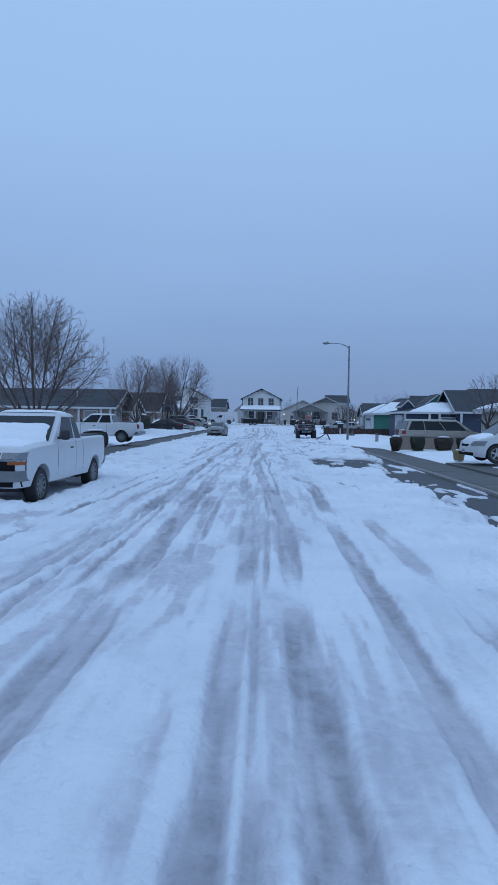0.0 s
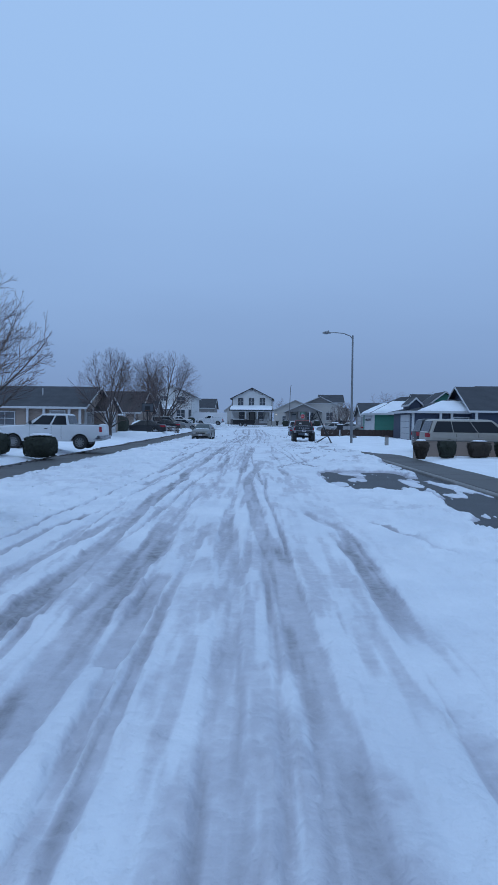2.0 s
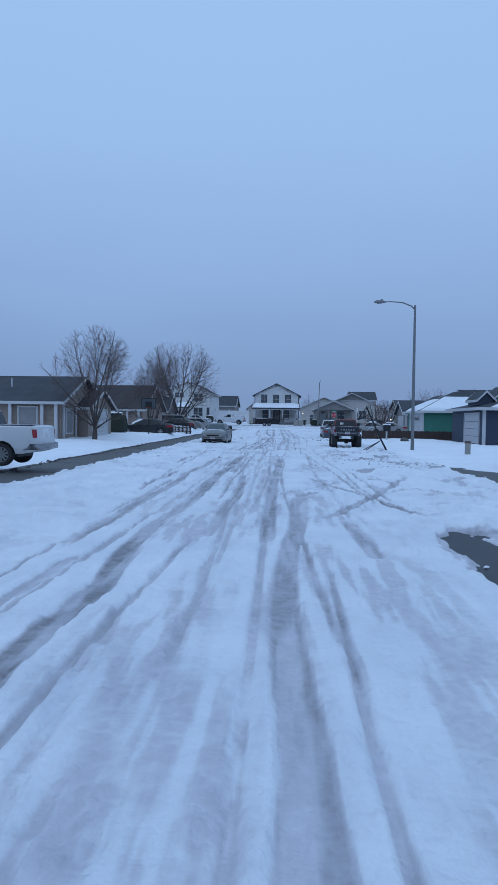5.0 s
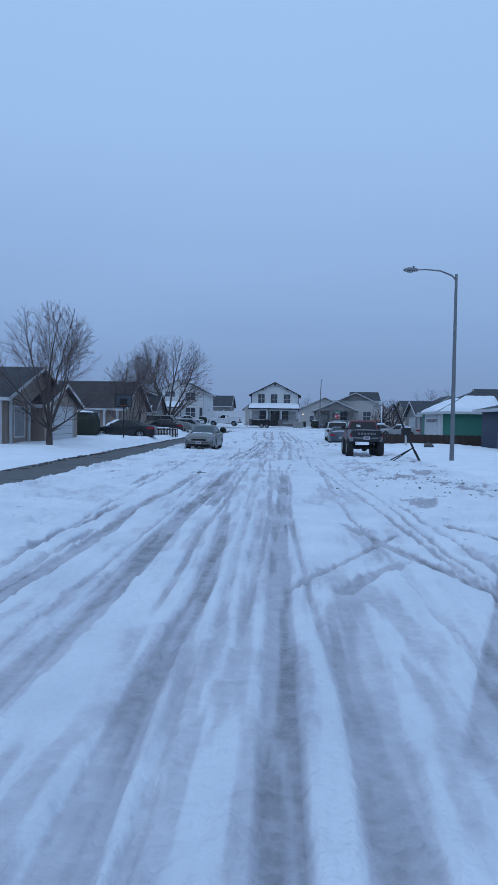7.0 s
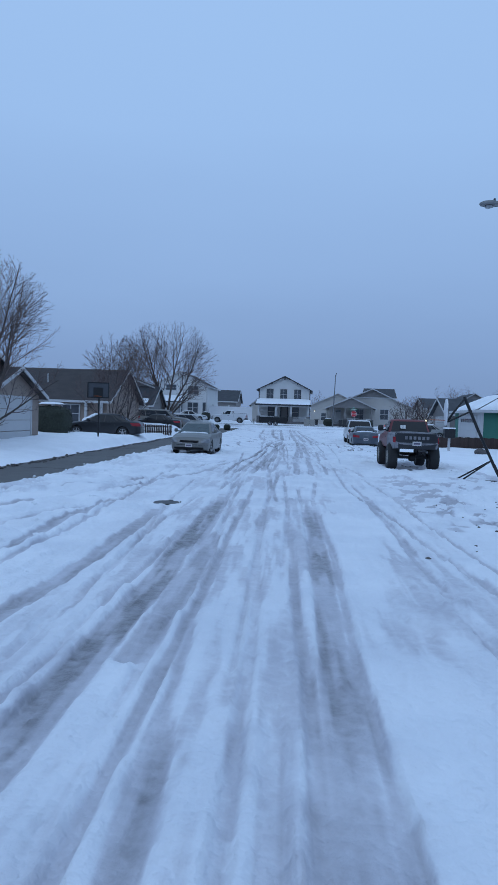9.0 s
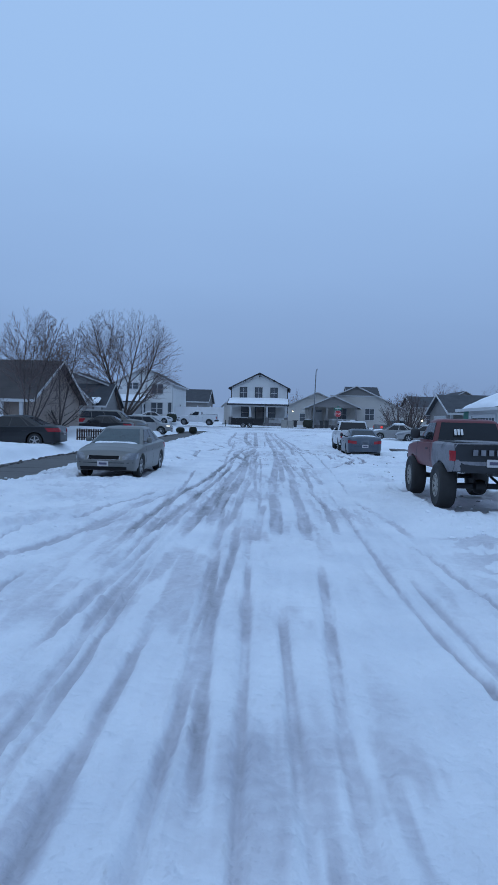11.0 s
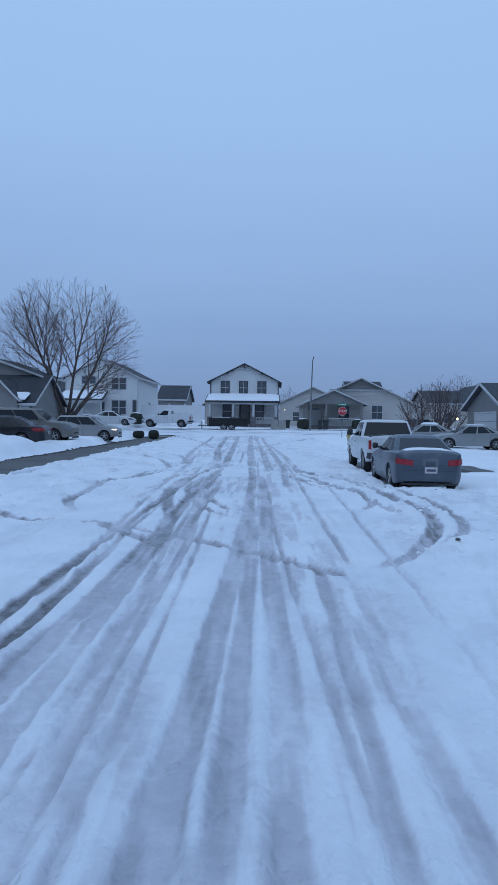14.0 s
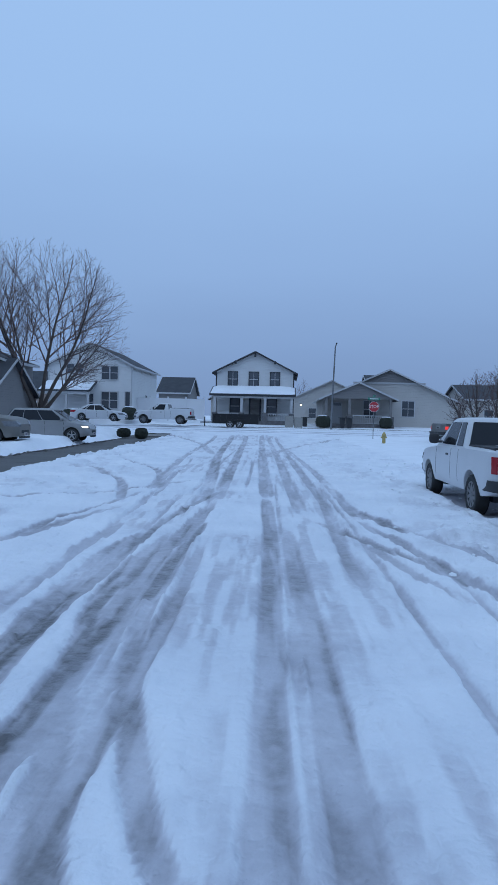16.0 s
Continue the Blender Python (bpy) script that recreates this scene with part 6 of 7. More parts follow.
def right_house():
    h = thing("house", "single-storey cream house with a grey gabled porch", "house")
    wing(h, 3.1, 15.8, 132.6, 146.0, 0.6, 3.55, 6.45, "y", M["cream_siding"], M["shingle_brown"], M["trim"], 0.4)
    bm = bmesh.new()
    slab(bm, [(6.9, 132.58, 5.30), (11.9, 132.58, 5.30), (9.45, 132.58, 6.42)], (0, -0.03, 0))
    part("gable_face", bm, M["grey_siding"], h, "grey gable boards")
    part("gable_band", abox(6.0, 132.6, 5.12, 12.9, 132.52, 5.28), M["trim"], h)
    bm = bmesh.new()
    slab(bm, [(2.95, 129.6, 3.55), (9.55, 129.6, 3.55), (6.25, 129.6, 5.00)], (0, 0.08, 0))
    part("porch_gable", bm, M["grey_siding"], h, "grey porch gable")
    gable_roof(h, 2.95, 9.55, 129.6, 132.6, 3.55, 5.0, "y", 0.3, M["shingle_brown"], M["trim"])
    part("porch_floor", abox(3.0, 129.4, 0.5, 9.5, 132.6, 1.22), M["stone"], h)
    for x in (3.3, 5.45, 9.2):
        part("porch_post", abox(x - 0.13, 129.62, 1.9, x + 0.13, 129.88, 3.55, 0.01), M["grey_siding"], h)
        part("post_base", abox(x - 0.28, 129.45, 1.0, x + 0.28, 130.0, 1.95, 0.02), M["stone"], h)
    railing(h, 5.75, 8.9, 129.75, 1.22, 2.05, M["trim"])
    part("door", abox(4.05, 132.6, 1.22, 5.0, 132.5, 3.30, 0.01), M["garage"], h, "pale front door")
    part("door_lite", abox(4.15, 132.5, 2.95, 4.9, 132.48, 3.2), M["window"], h)
    window_unit(h, 7.65, 132.6, 1.85, 1.15, 1.6, -1, M["trim"], 2)
    window_unit(h, 11.3, 132.6, 2.05, 1.15, 1.45, -1, M["trim"], 2, pane_mat=M["window"])
    return h


right_house().matrix_world = sited(-1.744, -3.597, -0.142, -2.21, 1.085)


def left_white_house():
    h = thing("house", "two-storey white house with grouped windows behind a bare tree", "house")
    wing(h, -22.2, -14.5, 128.0, 139.2, 0.6, 6.05, 8.0, "y", M["white_siding"], M["shingle"], M["trim"], 0.35)
    corner_boards(h, -22.2, -14.5, 128.0, 1.0, 6.0, M["trim"])
    for cx in (-16.92, -16.13):
        window_unit(h, cx, 128.0, 4.78, 0.68, 1.18, -1, M["trim"], 1)
        window_unit(h, cx, 128.0, 2.15, 0.68, 1.45, -1, M["trim"], 1)
    for cx in (-20.15, -19.35):
        window_unit(h, cx, 128.0, 5.35, 0.65, 0.75, -1, M["trim"], 1)
    window_unit(h, -14.85, 128.0, 1.9, 0.42, 1.75, -1, M["trim"], 0)
    window_unit(h, 134.0, -14.5, 2.2, 0.6, 1.3, 1, M["trim"], 1, axis="x")
    bm = bmesh.new()
    slab(bm, [(-22.5, 125.9, 3.55), (-17.7, 125.9, 3.55), (-17.7, 128.0, 4.45), (-22.5, 128.0, 4.45)], (0, 0, 0.14))
    part("porch_roof", bm, M["shingle"], h)
    part("porch_beam", abox(-22.4, 126.0, 3.30, -17.8, 126.2, 3.54), M["trim"], h)
    for x in (-22.2, -19.9, -17.95):
        part("porch_post", abox(x - 0.1, 126.0, 0.8, x + 0.1, 126.2, 3.4, 0.01), M["trim"], h)
    window_unit(h, -18.3, 128.0, 1.9, 0.5, 1.5, -1, M["trim"], 1)
    return h


left_white_house().matrix_world = sited(-1.744, -3.597, -0.142, -2.21, 1.085)
snow_cap([(-22.4, 125.9, 3.70), (-17.8, 125.9, 3.70), (-17.8, 127.9, 4.56), (-22.4, 127.9, 4.56)], 0.18, 3).matrix_world = sited(-1.744, -3.597, -0.142, -2.21, 1.085)


# ---- houses along the left of the street ----
def left_house_near():
    h = thing("house", "low tan house with a dark shingled roof and a gabled garage", "house")
    wing(h, -40.0, -13.6, 57.3, 65.3, 0.0, 2.72, 4.34, "x", M["tan_siding"], M["shingle"], M["trim"], 0.45)
    wing(h, -19.0, -12.85, 60.4, 65.6, 0.0, 2.42, 3.52, "x", M["tan_siding"], M["shingle_brown"], M["trim"], 0.35)
    garage_door(h, 61.1, 64.6, -12.85, 0.30, 1.95, 1, M["garage"])
    window_unit(h, -15.6, 57.3, 0.85, 1.1, 1.45, -1, M["trim"], 0, pane_mat=M["curtain"])
    window_unit(h, -19.8, 57.3, 1.2, 1.5, 1.0, -1, M["trim"], 2)
    window_unit(h, -24.0, 57.3, 1.2, 1.3, 1.0, -1, M["trim"], 2)
    for x in (-13.75, -14.6, -16.6, -17.9):
        part("porch_post", abox(x - 0.09, 56.95, 0.2, x + 0.09, 57.13, 2.6, 0.01), M["trim"], h)
    for y in (57.75, 59.95):
        part("porch_post", abox(-13.58, y - 0.08, 0.2, -13.46, y + 0.08, 2.6, 0.01), M["trim"], h)
    window_unit(h, 58.85, -13.6, 0.75, 1.15, 1.45, 1, M["trim"], 0, axis="x", pane_mat=M["curtain"])
    garage_door(h, -32.0, -27.2, 57.3, 0.30, 2.0, -1, M["brown_door"], axis="y")
    t = thing("vent_pipe", "white vent pipe on the dark roof", "vent pipe")
    part("pipe", tube(bmesh.new(), [(-17.5, 59.3, 3.6), (-17.5, 59.3, 4.35)], 0.05, 8), M["trim"], t)
    t.matrix_world = sited(-0.80, -1.962, -0.25, -1.56, 1.040)
    return h


left_house_near().matrix_world = sited(-0.80, -1.962, -0.068, -1.56, 1.040)
porch_lamp(-25.98, 57.84, 2.22)


def left_house_second():
    h = thing("house", "low house with a brown shingled roof behind trees", "house")
    wing(h, -38.0, -14.6, 80.0, 89.0, 0.0, 2.65, 4.95, "x", M["tan_siding"], M["shingle_brown"], M["trim"], 0.45)
    window_unit(h, -17.2, 80.0, 1.0, 1.2, 1.2, -1, M["trim"], 2)
    window_unit(h, -20.5, 80.0, 1.0, 0.8, 1.2, -1, M["trim"], 1)
    for x in (-14.9, -16.0, -18.4):
        part("porch_post", abox(x - 0.09, 79.6, 0.2, x + 0.09, 79.78, 2.55, 0.01), M["trim"], h)
    t = thing("vent_pipe", "white vent pipe on the brown roof", "vent pipe")
    part("pipe", tube(bmesh.new(), [(-19.8, 82.2, 3.7), (-19.8, 82.2, 4.5)], 0.05, 8), M["trim"], t)
    t.matrix_world = sited(-0.110, -2.761, -0.096, -1.57, 1.065)
    return h


left_house_second().matrix_world = sited(-0.110, -2.761, -0.096, -1.57, 1.065)


def left_house_third():
    h = thing("house", "grey two-storey house with a low gabled garage wing", "house")
    wing(h, -25.6, -17.9, 109.7, 114.6, 0.4, 4.9, 6.25, "y", M["grey_siding"], M["shingle"], M["trim"], 0.35)
    wing(h, -28.0, -17.3, 106.5, 113.0, 0.3, 2.85, 4.9, "x", M["grey_siding"], M["shingle"], M["trim"], 0.4)
    wing(h, -20.6, -18.2, 105.9, 109.0, 2.4, 3.1, 4.3, "y", M["grey_siding"], M["shingle"], M["trim"], 0.25)
    garage_door(h, -21.0, -17.6, 106.5, 0.45, 2.05, -1, M["garage"], axis="y")
    window_unit(h, 113.6, -17.9, 1.6, 0.8, 1.2, 1, M["trim"], 1, axis="x")
    return h


left_house_third().matrix_world = sited(-1.55, -1.60, -0.084, -2.01, 1.050)
snow_cap([(-20.9, 105.9, 2.98), (-17.6, 105.9, 2.98), (-17.6, 107.0, 3.50), (-20.9, 107.0, 3.50)], 0.15, 4).matrix_world = sited(-1.55, -1.60, -0.084, -2.01, 1.050)


# ---- houses along the right of the street ----
def hip_roof(parent, x0, x1, y0, y1, eave, ridge, over, roof_mat, edge_mat):
    """A roof that slopes on all four sides, with a short ridge along x."""
    X0, X1, Y0, Y1 = x0 - over, x1 + over, y0 - over, y1 + over
    ym, run = (y0 + y1) / 2, (Y1 - Y0) / 2
    bm = bmesh.new()
    lo = [bm.verts.new(p) for p in ((X0, Y0, eave), (X1, Y0, eave), (X1, Y1, eave), (X0, Y1, eave))]
    a, b = bm.verts.new((X0 + run, ym, ridge)), bm.verts.new((X1 - run, ym, ridge))
    for f_ in ((lo[0], lo[1], b, a), (lo[1], lo[2], b), (lo[2], lo[3], a, b), (lo[3], lo[0], a), (lo[3], lo[2], lo[1], lo[0])):
        bm.faces.new(f_)
    roof = part("roof", bm, roof_mat, parent, "hipped shingled roof")
    bm = abox(X0 - 0.02, Y0 - 0.02, eave - 0.18, X1 + 0.02, Y0, eave + 0.02)
    box(bm, X0 - 0.02, Y0, eave - 0.18, X0, Y1, eave + 0.02)
    part("gutter", bm, edge_mat, roof, "eaves board")


def navy_house():
    h = thing("house", "navy house with white trim and a snowy dark roof", "house")
    wing(h, 16.1, 32.0, 55.2, 62.6, 0.0, 2.88, 4.84, "x", M["navy_siding"], M["shingle"], M["trim"], 0.45)
    part("wall", abox(11.7, 56.2, -0.2, 19.0, 64.0, 2.66), M["navy_siding"], h, "navy boarded wall")
    hip_roof(h, 11.7, 20.4, 56.2, 64.0, 2.70, 3.90, 0.45, M["shingle"], M["trim"])
    wing(h, 11.75, 12.65, 57.4, 60.0, 2.9, 3.30, 3.78, "y", M["navy_siding"], M["shingle"], M["trim"], 0.13)
    garage_door(h, 57.0, 60.4, 11.7, 0.25, 2.05, -1, M["garage"])
    part("corner_board", abox(11.66, 56.14, 0.2, 11.86, 56.2, 2.6), M["trim"], h, "white corner board")
    for x, y in ((13.8, 55.87), (14.65, 55.87), (16.25, 54.95), (18.85, 54.95)):
        part("porch_post", abox(x - 0.09, y - 0.09, 0.0, x + 0.09, y + 0.09, 2.6, 0.01), M["trim"], h)
    window_unit(h, 15.45, 56.2, 1.15, 1.1, 1.0, -1, M["trim"], 1)
    return h


NAVY = sited(-0.42, -1.10, -0.12, -1.55, 1.19) @ Matrix.Diagonal((1, 1, 0.92, 1))
navy_house().matrix_world = NAVY
snow_cap([(12.0, 55.8, 2.74), (16.4, 55.8, 2.74), (16.2, 59.0, 3.64), (14.6, 58.9, 3.61)], 0.20, 5).matrix_world = NAVY


def cream_house():
    h = thing("house", "cream house with a low hipped roof patched with snow", "house")
    part("wall", abox(14.9, 28.0, -0.1, 25.0, 40.0, 2.62), M["cream_siding"], h, "cream boarded wall")
    hip_roof(h, 14.9, 25.0, 28.0, 40.0, 2.64, 4.3, 0.45, M["shingle"], M["trim"])
    part("corner_board", abox(14.86, 39.8, 0.0, 14.9, 40.0, 2.55), M["trim"], h, "white corner board")
    garage_door(h, 29.2, 34.0, 14.9, 0.2, 2.05, -1, M["garage"])
    return h


cream_house()
snow_cap([(14.5, 40.2, 2.68), (14.5, 31.0, 2.68), (17.6, 34.0, 3.51), (17.6, 37.0, 3.51)], 0.16, 9)


def green_house():
    h = thing("house", "green house with a white garage door and a snowy roof", "house")
    part("wall", abox(12.3, 84.0, -0.2, 24.0, 92.0, 2.78), M["green_siding"], h, "green boarded wall")
    hip_roof(h, 12.3, 24.0, 84.0, 92.0, 2.80, 4.9, 0.45, M["shingle"], M["trim"])
    part("white_wall", abox(12.26, 84.0, 0.0, 12.3, 90.6, 2.7), M["trim"], h, "white wall round the garage door")
    garage_door(h, 84.9, 89.7, 12.26, 0.2, 2.1, -1, M["garage"], lites=True)
    part("corner_board", abox(12.24, 83.96, 0.0, 12.5, 84.02, 2.7), M["trim"], h)
    wing(h, 17.0, 23.0, 81.5, 86.0, 0.0, 2.9, 5.2, "y", M["green_siding"], M["shingle"], M["trim"], 0.35)
    return h


green_house().matrix_world = sited(-0.110, -2.761, -0.096, -1.57, 1.065)
snow_cap([(12.0, 83.6, 2.84), (17.6, 83.6, 2.84), (17.6, 86.6, 4.3), (15.0, 86.6, 4.3)], 0.20, 6).matrix_world = sited(-0.110, -2.761, -0.096, -1.57, 1.065)
snow_cap([(11.9, 91.0, 2.84), (11.9, 83.8, 2.84), (14.4, 86.2, 4.05), (14.4, 89.6, 4.05)], 0.18, 7).matrix_world = sited(-0.110, -2.761, -0.096, -1.57, 1.065)


def grey_house():
    h = thing("house", "grey house with a white garage door under a gable", "house")
    wing(h, 12.5, 34.0, 97.0, 104.4, 0.1, 2.70, 4.15, "x", M["grey_siding"], M["shingle"], M["trim"], 0.4)
    garage_door(h, 98.6, 102.6, 12.5, 0.35, 2.0, -1, M["garage"])
    part("corner_post", abox(12.42, 96.9, 0.2, 12.62, 97.1, 2.6), M["trim"], h)
    window_unit(h, 20.0, 97.0, 1.2, 1.4, 1.1, -1, M["trim"], 2)
    return h


grey_house().matrix_world = sited(-0.45, -3.593, -0.169, -1.94, 1.090)
porch_lamp(16.14, 109.25, 2.01)


def far_house(x0, x1, y0, y1, eave, ridge, axis, wall, roof, label, storeys=1, z0=0.8, snow=0):
    h = thing("house", label, "house", "distant houses")
    wing(h, x0, x1, y0, y1, z0, eave, ridge, axis, M[wall], M[roof], M["trim"], 0.35)
    for k in range(storeys):
        zc = z0 + 0.9 + 2.7 * k
        n = max(1, int((x1 - x0) / 3.4))
        for i in range(n):
            window_unit(h, x0 + (i + 0.5) * (x1 - x0) / n, y0, zc, 0.9, 1.2, -1, M["trim"], 1)
    if snow:
        a, b = lerp(x0, x1, 0.08), lerp(x0, x1, 0.9)
        ym = (y0 + y1) / 2
        snow_cap([(a, y0 - 0.2, eave + 0.12), (lerp(a, b, 0.7), y0 - 0.2, eave + 0.12), (b, lerp(y0, ym, 0.8), lerp(eave, ridge, 0.8) + 0.1), (lerp(a, b, 0.25), lerp(y0, ym, 0.75), lerp(eave, ridge, 0.75) + 0.1)], 0.2, snow).matrix_world = sited(-1.744, -3.597, -0.142, -2.21, 1.085)
    h.matrix_world = sited(-1.744, -3.597, -0.142, -2.21, 1.085)
    return h


far_house(0.5, 10.0, 152, 164, 4.2, 6.4, "y", "cream_siding", "shingle_brown", "pale single-storey house beyond the cross street")
far_house(-16.4, -12.7, 150, 158, 4.5, 6.5, "x", "grey_siding", "shingle", "grey house with a dark roof beyond the fence", 1)
far_house(-11.0, -6.0, 160, 170, 4.2, 6.2, "y", "cream_siding", "shingle", "pale house beyond the white fence", 1)
far_house(11.5, 17.0, 165, 174, 6.4, 8.3, "x", "cream_siding", "shingle", "distant pale two-storey house", 2)
far_house(18.0, 27.0, 137, 147, 4.0, 5.6, "x", "cream_siding", "shingle", "distant cream house by the corner", 1)
far_house(24.0, 33.0, 150, 160, 4.4, 7.0, "y", "grey_siding", "shingle", "distant grey gabled house", 2)
far_house(30.0, 42.0, 118, 128, 3.4, 5.4, "x", "grey_siding", "shingle", "distant low grey house with dark roof", 1, 0.8, 3)
far_house(22.0, 31.0, 104, 113, 3.5, 6.0, "x", "grey_siding", "shingle", "distant grey house with patchy roof snow", 1, 0.4, 5)
far_house(26.0, 37.0, 84, 94, 3.4, 6.2, "x", "tan_siding", "shingle", "low tan house with a snowy roof", 1, 0.2, 8)
far_house(35.0, 46.0, 100, 110, 3.6, 6.6, "x", "cream_siding", "shingle_brown", "pale house with a snow-streaked brown roof", 1, 0.4, 9)
far_house(40.0, 52.0, 150, 162, 5.2, 7.6, "x", "cream_siding", "shingle_brown", "distant house with a brown roof", 2)
far_house(-40.0, -30.0, 150, 160, 4.6, 7.0, "x", "tan_siding", "shingle", "distant low tan house", 1)
porch_lamp(-8.94, 159.12, 3.11)

# ---- trees ----
bare_tree("tree", "bare young street tree with a rounded crown of ascending branches", 11, 7.6, 2.9, 1.2, 0.16, 12, 0.0045, 1.25, 80).matrix_world = on(-11.2, 58.4, 0, -0.12)
bare_tree("tree", "large bare tree with several stems from the base", 5, 13.6, 7.0, 1.2, 0.34, 8, 0.0055, 0.68, 60, rise_up=0.06).matrix_world = on(-15.1, 117.6, 75)
bare_tree("tree", "bare reddish-brown tree with dense twigs", 8, 7.0, 2.5, 0.6, 0.11, 9, 0.006, 1.3, 70).matrix_world = on(-11.6, 77.9, 0)
bare_tree("tree", "bare brown tree with fine twigs beside a house", 9, 7.5, 2.9, 0.7, 0.13, 9, 0.007, 1.1, 74).matrix_world = on(-12.7, 86.6, 30)
bare_tree("tree", "tall bare tree with a dense rounded crown", 21, 7.35, 3.5, 0.9, 0.16, 12, 0.0045, 1.25, 58).matrix_world = on(-9.75, 27.6, 0)
bare_tree("tree", "small dark bare tree before a cream house wall", 31, 4.8, 1.45, 1.7, 0.12, 9, 0.006, 1.35, 85).matrix_world = on(14.2, 36.9, 0)
bare_tree("shrub", "large bare shrub with many upright stems", 41, 4.9, 3.1, 0.0, 0.26, 15, 0.0095, 0.85, 74, "shrub", 0.55).matrix_world = on(15.4, 113.13, 0)


for x, y, sd, hh in ((29.0, 152.0, 53, 8.0), (36.0, 130.0, 54, 7.5), (6.6, 187.0, 55, 8.2), (38.5, 178.0, 56, 9.5), (46.0, 172.0, 57, 9.0), (-21.0, 176.0, 58, 9.0)):
    bare_tree("tree", "distant bare tree behind the houses", sd, hh, hh * 0.42, 1.2, 0.16, 7, 0.007, 0.6, 74).matrix_world = on(x, y, 0)


# ---- street furniture ----
def street_lamp():
    t = thing("street_lamp", "tall galvanised street lamp with a curved arm", "street lamp")
    part("pole", tube(bmesh.new(), [(0, 0, -0.2), (0, 0, 0.4), (-0.01, 0, 4.0), (-0.02, 0, 8.30)], [0.105, 0.10, 0.085, 0.06], 12), M["steel"], t, smooth=True)
    part("base_plate", abox(-0.17, -0.17, -0.05, 0.17, 0.17, 0.05, 0.02), M["steel"], t)
    part("arm", tube(bmesh.new(), [(-0.02, 0, 8.05), (-0.22, 0, 8.25), (-0.7, 0, 8.44), (-1.35, 0, 8.50), (-1.76, 0, 8.48)], [0.04, 0.04, 0.035, 0.03, 0.03], 8), M["steel"], t, smooth=True)
    bm = bmesh.new()
    bmesh.ops.create_uvsphere(bm, u_segments=16, v_segments=8, radius=1.0)
    for v in bm.verts:
        v.co = Vector((v.co.x * 0.34 - 2.0, v.co.y * 0.15, max(v.co.z, -0.45) * 0.12 + 8.47))
    part("lamp_head", bm, M["steel"], t, "cobra-head lantern", True)
    part("lens", spun([(0.02, 8.38), (0.13, 8.39), (0.13, 8.425), (0.02, 8.43)], 12), M["lens_clear"], t).location = (-2.04, 0, -0.015)
    part("photocell", spun([(0.035, 8.57), (0.035, 8.64), (0.015, 8.65)], 8), M["plastic"], t).location = (-1.88, 0, 0)
    return t


street_lamp().matrix_world = on(8.2, 55.2, 0, -0.06) @ Matrix.Diagonal((1.012, 1.0, 1.012, 1.0))


def stop_sign():
    t = thing("stop_sign", "red octagonal stop sign on a post with green street signs", "sign")
    part("post", abox(-0.025, -0.02, -0.2, 0.025, 0.02, 3.0), M["steel"], t)
    bm = bmesh.new()
    slab(bm, [(0.405 * math.cos(math.pi / 8 + k * math.pi / 4), -0.03, 2.45 + 0.405 * math.sin(math.pi / 8 + k * math.pi / 4)) for k in range(8)], (0, -0.004, 0))
    part("border", bm, M["sign_white"], t)
    bm = bmesh.new()
    slab(bm, [(0.38 * math.cos(math.pi / 8 + k * math.pi / 4), -0.034, 2.45 + 0.38 * math.sin(math.pi / 8 + k * math.pi / 4)) for k in range(8)], (0, -0.005, 0))
    face = part("face", bm, M["stop_red"], t, "red sign face")
    letters("lettering", "STOP", 0.30, M["sign_white"], face, pose(0, -0.0425, 2.45, 90, 0, 0), "white letters")
    b = part("street_sign", abox(-0.45, -0.045, 2.93, 0.45, -0.033, 3.13, 0.003), M["sign_green"], t, "green street name sign")
    part("name_bar", abox(-0.33, -0.050, 3.0, 0.33, -0.046, 3.06), M["sign_white"], b)
    b = part("street_sign", abox(-0.012, -0.45, 3.15, 0.012, 0.45, 3.33, 0.003), M["sign_green"], t, "green street name sign edge on")
    return t


stop_sign().matrix_world = on(9.08, 119.6, 2)


def hydrant():
    t = thing("fire_hydrant", "yellow fire hydrant standing in snow", "hydrant")
    part("barrel", spun([(0.16, -0.1), (0.16, 0.05), (0.115, 0.08), (0.11, 0.55), (0.145, 0.57), (0.145, 0.62), (0.12, 0.70), (0.06, 0.77), (0.03, 0.84)], 16), M["yellow"], t, smooth=True)
    for a in (-1, 1):
        part("nozzle", tube(bmesh.new(), [(a * 0.08, 0, 0.48), (a * 0.20, 0, 0.48)], 0.055, 10), M["yellow"], t)
    part("front_nozzle", tube(bmesh.new(), [(0, -0.08, 0.44), (0, -0.20, 0.44)], 0.075, 10), M["yellow"], t)
    return t


hydrant().matrix_world = on(8.95, 114.6, 0)


